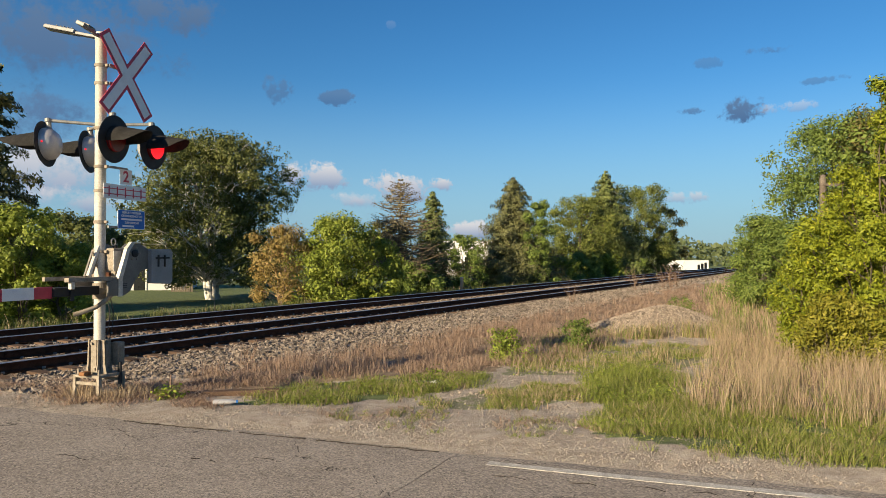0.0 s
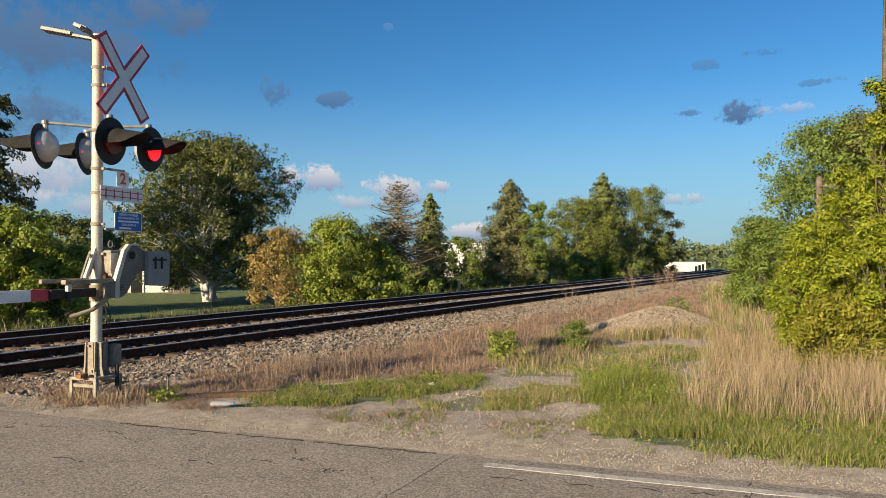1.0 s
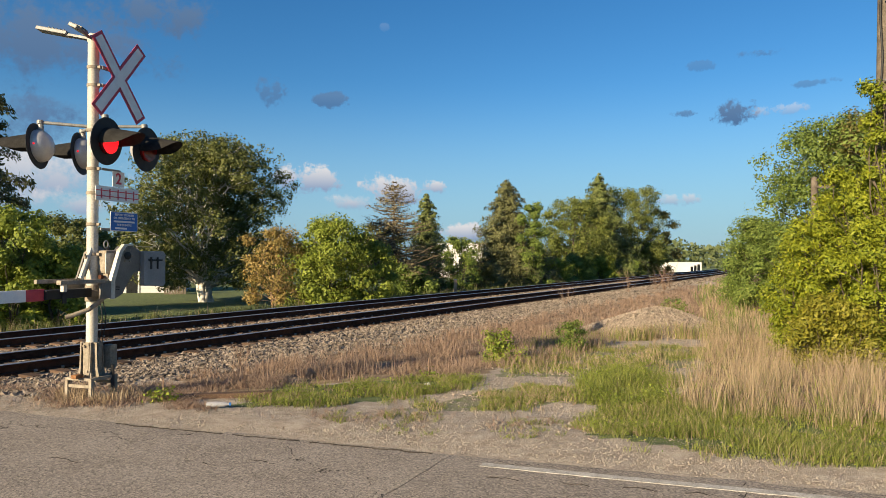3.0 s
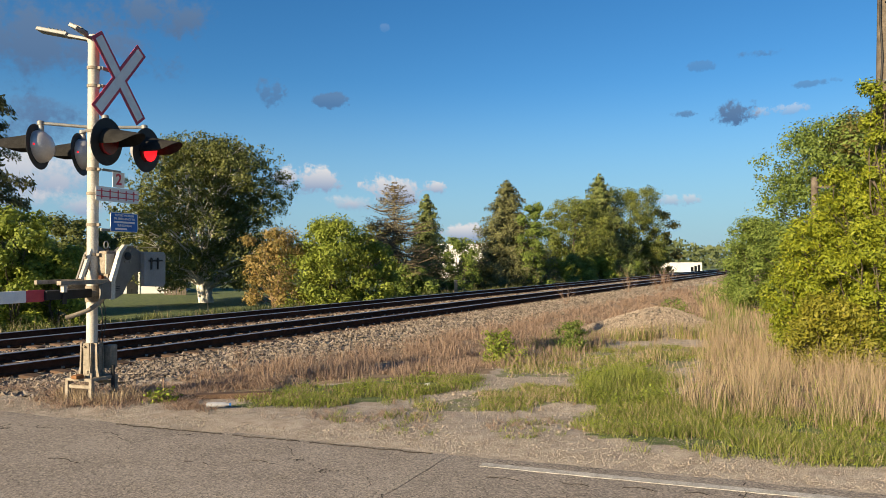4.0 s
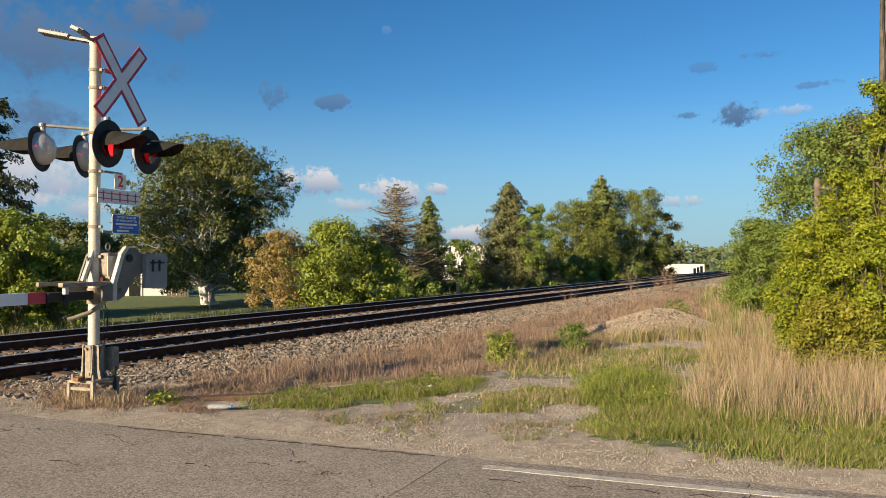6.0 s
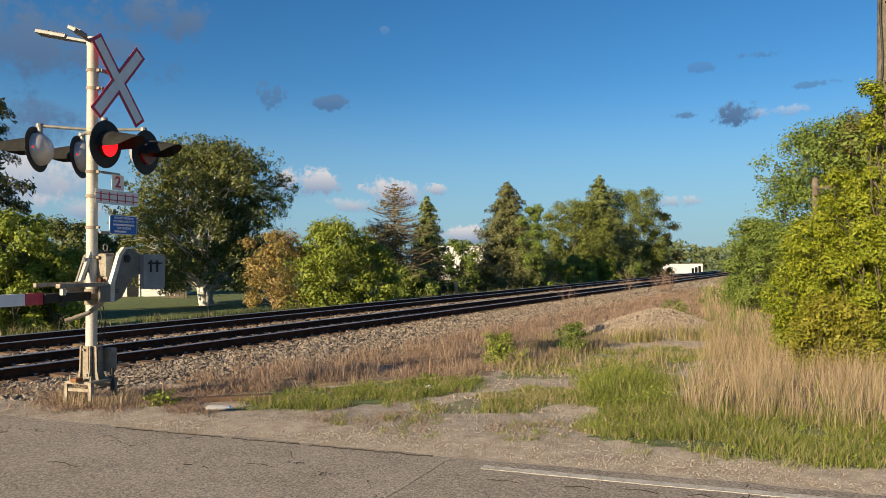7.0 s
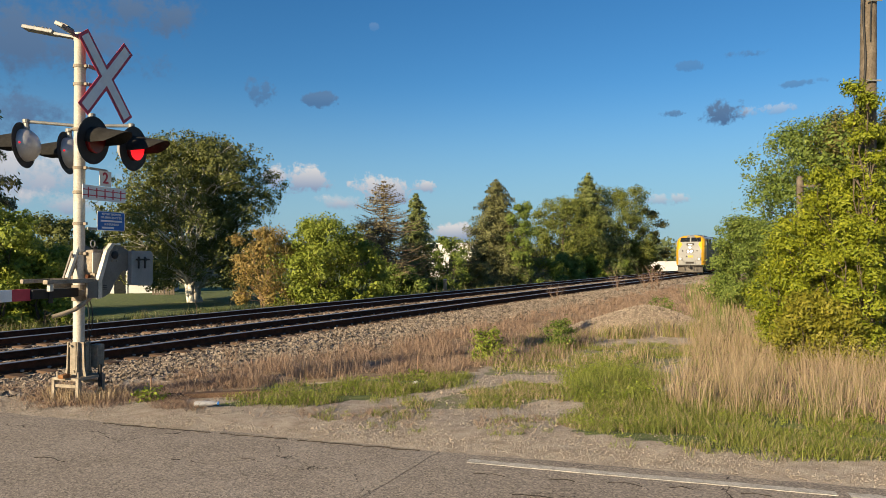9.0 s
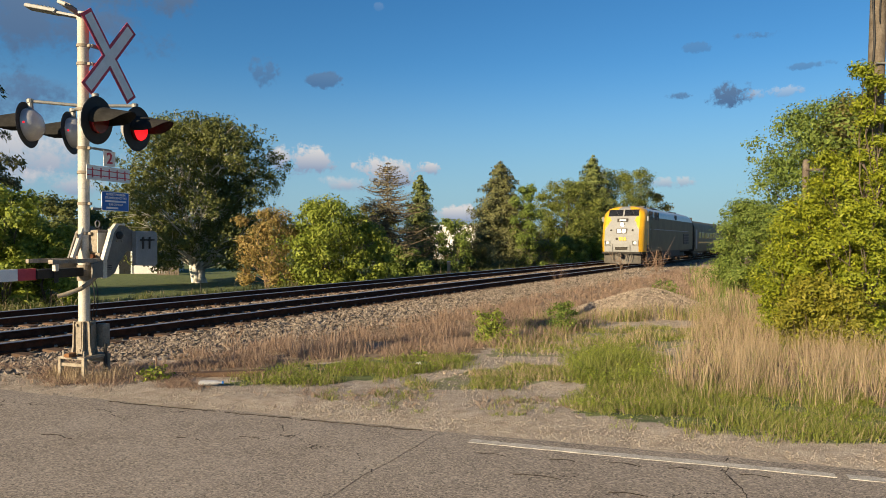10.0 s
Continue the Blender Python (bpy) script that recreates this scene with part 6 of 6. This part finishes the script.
def backdrop_woods():
    """A far belt of woodland beyond the railway."""
    global rng
    rng = np.random.default_rng(90)
    pts = []
    for k in range(230):
        px = rng.uniform(-500, 2300)
        d = rng.uniform(230, 300)
        h = 1.75 + d / 1207 * (rng.uniform(22, 40)) + 2.0
        r = rng.uniform(3.5, 6.5)
        c = np.array((bearing_x(px, d), d, -2.0))
        m = 110
        w = rng.normal(0, 1, (m, 3)) * (r * 0.6, r * 0.6, 0)
        w[:, 2] = h * rng.random(m) ** 0.6 * (1 - 0.25 * (np.hypot(w[:, 0], w[:, 1]) / r) ** 2)
        pts.append(c + w)
    v, q = leaves(np.concatenate(pts), 0.8, slim=0.7)
    tagged(new("far_woods", mesh_np("far_woods", v, q, None, M["woods"])), "distant belt of green woodland", "woods", kind="stuff")


backdrop_woods()


# ---- grass and stones of the clearing ----
def blades(name, zone, count, lo, hi, width, material, label, lean=0.25, clump=0.0, far=0.0, tuft=1):
    """Grass blades over a zone; tuft: how many spring from one root and spread outwards."""
    global rng
    count = count // tuft
    poly = ZONES[zone] if isinstance(zone, str) else zone
    px, py = zip(*poly)
    x, y = np.zeros(0), np.zeros(0)
    while len(x) < count:
        a, b = rng.uniform(min(px), max(px), count * 2), rng.uniform(min(py), max(py), count * 2)
        edge = rng.normal(0, 0.18, (2, count * 2))
        keep = inside(poly, a + edge[0], b + edge[1]) & ((a * RU[0] + b * RU[1]) > EDGE + 0.25)
        if far:
            keep &= rng.random(count * 2) < (far / np.maximum(b, far)) ** 2
        patch = np.array([noise.noise((p * 1.6, q * 1.6, 5)) for p, q in zip(a, b)])
        keep &= rng.random(count * 2) < np.clip(0.65 + clump * patch * 2.2, 0, 1)
        x, y = np.concatenate([x, a[keep]]), np.concatenate([y, b[keep]])
    x, y = np.repeat(x[:count], tuft), np.repeat(y[:count], tuft)
    count = len(x)
    spread = rng.normal(0, 0.028, (2, count)) if tuft > 1 else np.zeros((2, count))
    x, y = x + spread[0], y + spread[1]
    tone = np.array([noise.noise((p * 0.9, q * 0.9, 9)) for p, q in zip(x, y)])
    size = np.repeat(rng.uniform(0.6, 1.25, count // tuft), tuft) if tuft > 1 else 1.0
    h = rng.uniform(lo, hi, count) * (1 + 0.45 * tone) * size
    w = width * rng.uniform(0.6, 1.4, count) * (np.maximum(1, y / far) if far else 1)
    a = rng.uniform(0, 2 * np.pi, count)
    side = np.c_[np.cos(a), np.sin(a), np.zeros(count)] * w[:, None]
    b = rng.uniform(0, 2 * np.pi, count)
    if tuft > 1:
        b = np.arctan2(spread[1], spread[0]) + rng.normal(0, 0.5, count)
    tilt = np.c_[np.cos(b), np.sin(b), np.zeros(count)] * (h * rng.uniform(0.1, 1.0, count) * lean)[:, None]
    root = np.c_[x, y, ground_z(x, y) - 0.01]
    mid = root + tilt * 0.35 + np.c_[np.zeros(count), np.zeros(count), h * 0.6]
    tip = root + tilt + np.c_[np.zeros(count), np.zeros(count), h]
    v = np.stack([root - side, root + side, mid + side * 0.8, mid - side * 0.8, tip], 1).reshape(-1, 3)
    o = 5 * np.arange(count)[:, None]
    return tagged(new(name, mesh_np(name, v, o + np.array((0, 1, 2, 3)), o + np.array((3, 2, 4)), material)), label, "grass", kind="stuff")


def low_leaves(name, zone, count, size, rise, material, label, clump=1.0):
    """Small broad leaves of ground weeds, in patches over a zone."""
    poly = ZONES[zone] if isinstance(zone, str) else zone
    px, py = zip(*poly)
    x, y = rng.uniform(min(px), max(px), count * 4), rng.uniform(min(py), max(py), count * 4)
    keep = inside(poly, x + rng.normal(0, 0.15, len(x)), y + rng.normal(0, 0.15, len(x))) & ((x * RU[0] + y * RU[1]) > EDGE + 0.25)
    patch = np.array([noise.noise((p * 1.6, q * 1.6, 5)) + 0.6 * noise.noise((p * 6, q * 6, 2)) for p, q in zip(x, y)])
    keep &= rng.random(len(x)) < np.clip(0.5 + clump * patch * 2.0, 0, 1)
    x, y, patch = x[keep][:count], y[keep][:count], patch[keep][:count]
    z = ground_z(x, y) + 0.012 + rise * rng.random(len(x)) * np.clip(0.45 + patch, 0.1, 1.2)
    v, q = leaves(np.c_[x, y, z], size, np.tile((0.0, 0.0, 0.5), (len(x), 1)))
    return tagged(new(name, mesh_np(name, v, q, None, material)), label, "weeds", kind="stuff")


def build_grass():
    global rng
    rng = np.random.default_rng(5)
    low_leaves("clover", "green_left", 9000, 0.014, 0.08, M["leaf_green"], "small-leaved weeds in the short grass", 0.9)
    blades("green_grass", "green_left", 15000, 0.03, 0.12, 0.0032, M["grass_green"], "short green grass beside the dirt track", 0.9, 0.9, tuft=9)
    blades("straw_grass", "green_left", 2600, 0.03, 0.14, 0.003, M["grass_brown"], "dead stalks among the short green grass", 0.9, 0.9, tuft=5)
    blades("brown_grass", "dry_left", 34000, 0.03, 0.15, 0.0045, M["grass_brown"], "low brown dead grass along the ballast", 1.6, 0.8, 14, 6)
    blades("straw_grass", "dry_left", 9000, 0.10, 0.32, 0.0028, M["grass_brown"], "thin straw stalks along the ballast", 0.35, 1.3, 14, 4)
    low_leaves("clover", "green_right", 20000, 0.013, 0.10, M["leaf_green"], "small-leaved weeds in the grass of the verge", 0.9)
    blades("green_grass", "green_right", 34000, 0.03, 0.15, 0.0032, M["grass_green"], "weedy green grass at the road verge", 1.2, 1.0, tuft=10)
    blades("straw_grass", "green_right", 7000, 0.04, 0.17, 0.0022, M["grass_dry"], "dry stalks among the green grass of the verge", 0.8, 1.0, tuft=4)
    blades("straw_grass", "dry_right", 10500, 0.16, 0.62, 0.0022, M["grass_dry"], "tall dry straw-coloured grass", 0.6, 1.6, tuft=5)
    blades("brown_grass", "dry_right", 9000, 0.06, 0.30, 0.003, M["grass_brown"], "dead brown undergrowth below the tall straw", 0.9, 0.6, tuft=5)
    blades("green_grass", "dry_right", 6000, 0.08, 0.28, 0.004, M["grass_green"], "green grass under the tall straw", 0.7, 0.8, tuft=6)
    weedy = [(1.9, 8.4), (2.3, 10.6), (3.2, 12.4), (3.5, 11.2), (3.0, 9.0), (2.8, 8.3)]
    low_leaves("green_weeds", weedy, 9000, 0.016, 0.24, M["leaf_green"], "bright yellow-green leafy weeds at the edge of the dirt track", 1.1)
    blades("green_weeds", weedy, 4500, 0.08, 0.26, 0.0035, M["grass_green"], "bright green grass among the weeds", 0.7, 0.9, tuft=6)
    litter = [(-7.5, 10.3), (-4.6, 8.3), (-2.6, 7.9), (-2.7, 8.8), (-4.0, 9.4), (-7.5, 11.2)]
    blades("dead_weeds", litter, 13000, 0.02, 0.10, 0.004, M["grass_brown"], "flattened reddish-brown dead weeds on the verge", 2.2, 1.1, tuft=6)
    around = [(-4.9, 8.5), (-4.0, 8.2), (-3.7, 8.7), (-4.2, 9.2), (-4.9, 9.1)]
    blades("straw_grass", around, 900, 0.06, 0.22, 0.003, M["grass_dry"], "dry grass round the foot of the mast", 0.7, 0.8, tuft=6)
    bare = [(-4.3, 9.7), (-3.2, 11.2), (-2.2, 10.3), (-3.3, 8.9)]
    blades("dead_weeds", bare, 3500, 0.03, 0.14, 0.004, M["grass_brown"], "thin dead weeds between ballast and verge", 1.8, 0.9, tuft=6)
    lane_edge = [(-2.4, 7.3), (-0.6, 8.3), (1.0, 7.9), (2.0, 7.0), (1.6, 6.6), (-0.4, 7.2)]
    blades("dead_weeds", lane_edge, 1600, 0.02, 0.07, 0.004, M["grass_brown"], "flattened dead weeds on the dirt track", 2.5, 1.5, tuft=12)
    blades("green_grass", lane_edge, 1500, 0.02, 0.07, 0.004, M["grass_green"], "scattered low green weeds on the dirt track", 1.5, 1.8, tuft=20)
    low_leaves("clover", "mid", 6000, 0.018, 0.07, M["leaf_green"], "low green weeds in the clearing", 1.2)
    blades("green_grass", "mid", 6000, 0.03, 0.13, 0.005, M["grass_green"], "patchy green grass in the clearing", 0.9, 1.3, tuft=10)
    blades("straw_grass", "mid", 2600, 0.05, 0.22, 0.004, M["grass_dry"], "patchy dry grass in the clearing", 0.7, 1.3, tuft=6)
    low_leaves("clover", "verge", 3000, 0.015, 0.05, M["leaf_green"], "creeping weeds on the dirt track", 1.5)
    blades("olive_grass", "verge", 5000, 0.03, 0.10, 0.004, M["grass_green"], "sparse low grass on the dirt track", 1.1, 1.3, tuft=10)
    blades("straw_grass", "verge", 3000, 0.03, 0.11, 0.004, M["grass_dry"], "sparse dry grass on the dirt track", 1.0, 1.3, tuft=8)
    blades("straw_grass", "back", 14000, 0.18, 0.6, 0.0045, M["grass_dry"], "dry grass at the foot of the trees", 0.4, 1.1, 18, 5)
    blades("brown_grass", "back", 12000, 0.10, 0.45, 0.005, M["grass_brown"], "brown undergrowth at the foot of the trees", 0.8, 0.8, 18, 5)
    blades("green_grass", "back", 11000, 0.12, 0.5, 0.006, M["leaf_mid"], "green weeds at the foot of the trees", 0.6, 1.2, 18, 6)
    edge = [tuple(sn(s, n).xy) for s, n in ((2, 19.2), (90, 19.4), (90, 21.5), (2, 21.5))]
    # dark leaf tones put the shade over these weeds into their colour
    blades("green_weeds", edge, 14000, 0.14, 0.48, 0.008, M["leaf_birch"], "rank grass beyond the second track", 0.5, 0.8, 22, 6)
    blades("straw_grass", edge, 1500, 0.25, 0.6, 0.005, M["grass_dry"], "dry grass beyond the second track", 0.4, 0.9, 22, 4)
    # loose gravel of the shoulder and the dirt track
    k = 26000
    v = rng.uniform(-9, 9, k)
    u = EDGE + 0.02 + rng.gamma(1.6, 0.42, k)
    x, y = v * RV[0] + u * RU[0], v * RV[1] + u * RU[1]
    scatter_stones("gravel", x, y, 0.004, 0.012, M["pebble"], "loose gravel on the road shoulder", "gravel", 0.4)
    lane = [(-1.4, 6.6), (0.2, 9.6), (1.6, 12.4), (3.8, 15.5), (6.0, 16.5), (3.0, 12.0), (2.2, 9.4), (1.6, 7.0)]
    lx, ly = rng.uniform(-1.5, 6.5, 18000), rng.uniform(6.4, 16.6, 18000)
    keep = inside(lane, lx, ly)
    scatter_stones("gravel", lx[keep], ly[keep], 0.006, 0.020, M["pebble"], "pale stones strewn over the dirt track", "gravel", 0.4)
    beside = [(1.0, 12.6), (2.2, 17.0), (4.3, 20.0), (4.7, 17.2), (3.2, 14.8), (1.9, 12.4)]
    blades("brown_grass", beside, 3600, 0.06, 0.26, 0.005, M["grass_brown"], "brown grass beside the stone heap", 1.0, 0.4)
    blades("green_grass", beside, 1800, 0.06, 0.24, 0.005, M["grass_green"], "green grass beside the stone heap", 1.0, 0.7)
    foot = [(4.2, 17.2), (5.0, 17.0), (7.4, 17.3), (8.2, 18.4), (7.6, 19.4), (7.2, 18.0), (4.8, 17.8)]
    blades("straw_grass", foot, 1600, 0.15, 0.5, 0.005, M["grass_dry"], "dry grass round the foot of the stone heap", 0.6, 0.8)
    blades("green_weeds", foot, 900, 0.15, 0.45, 0.007, M["grass_green"], "green weeds round the foot of the stone heap", 0.7, 0.8)
    for cx, cy, rx, ry, k in ((2.35, 12.2, 1.0, 0.7, 1800), (2.9, 14.2, 1.1, 0.4, 900), (1.3, 9.3, 1.3, 0.4, 900)):
        a, r = rng.uniform(0, 2 * np.pi, k), np.abs(rng.normal(0, 0.55, k))
        scatter_stones("gravel", cx + rx * r * np.cos(a), cy + ry * r * np.sin(a), 0.008, 0.028, M["pile_stone"], "patch of pale crushed stone in the clearing", "gravel", 0.6)
    # heap of crushed stone
    k = 13000
    a, r = rng.uniform(0, 2 * np.pi, k), np.sqrt(rng.random(k))
    hx, hy = 2.25 * r * np.cos(a), 1.4 * r * np.sin(a)
    hz = 0.60 * (1 - r ** 1.8) * (1 + 0.10 * np.sin(2.2 * hx + 1)) * (1 + 0.10 * np.cos(5 * hy))
    size = rng.uniform(0.012, 0.036, k)
    p = np.c_[6.08 + hx, 19.0 + hy, ground_z(6.08 + hx, 19.0 + hy) + hz]
    vv, t = octa(p, size, half=True)
    heap = tagged(new("gravel_pile", mesh_np("gravel_pile", vv, None, t, M["pile_stone"])), "low heap of pale crushed stone in the clearing", "gravel pile", kind="stuff")
    core = bmesh.new()
    bmesh.ops.create_grid(core, x_segments=30, y_segments=30, size=1.0)
    for q in core.verts:
        r, a = min(1, q.co.xy.length), math.atan2(q.co.y, q.co.x)
        X, Y = 2.25 * q.co.x, 1.4 * q.co.y
        q.co = (6.08 + X, 19.0 + Y, float(ground_z(6.08 + X, 19.0 + Y)) - 0.10 + 0.60 * (1 - r ** 1.8) * (1 + 0.10 * math.sin(2.2 * X + 1)) * (1 + 0.10 * math.cos(5 * Y)))
    part("core", core, M["pile_stone"], heap)


build_grass()


def turned(a):
    return pose(0, 0, 0.052, 0, a, 0)


def flash_rows(swaps, lit):
    """Rows for an added flip disc that turns half round at each of those times; lit: whether its bright face looks out
    at first.
    """
    a = 0.0 if lit else 180.0
    rows = [(0.0, turned(a))]
    for t in swaps:
        rows += [(t - 0.0667, turned(a)), (t - 0.0333, turned(a + 60)), (t, turned(a + 120)), (t + 0.0334, turned(a + 180))]
        a += 180.0
    return rows + [(10.0, turned(a))]


def motions():
    # the two front flashers light in turn
    swaps = (0.45, 0.95, 1.67, 2.27, 2.87, 3.52, 4.16, 4.75, 5.45, 6.05, 6.65, 7.25, 7.95, 8.45, 9.16, 9.74)
    walk(FLIP_DISCS["far"], flash_rows(swaps, True))
    walk(FLIP_DISCS["near"], flash_rows(swaps, False))
    # the train runs towards the crossing on the near track
    def nose_at(t):
        return float(np.interp(t, (0.0, 9.0, 9.5, 10.0), (362.0, 79.2, 62.1, 48.6)))
    gap = LOCO + 0.55
    times = (0.0, 3.0, 6.0, 8.0, 9.0, 9.5, 10.0)
    walk(LOCOMOTIVE, [(t, pose(*sn(nose_at(t), TRACKS[0], 0.006), 0, 0, YAW)) for t in times])
    for k, car in enumerate(CARS):
        walk(car, [(t, pose(*sn(nose_at(t) + gap + 26.0 * k, TRACKS[0], 0.006), 0, 0, YAW)) for t in times])


motions()
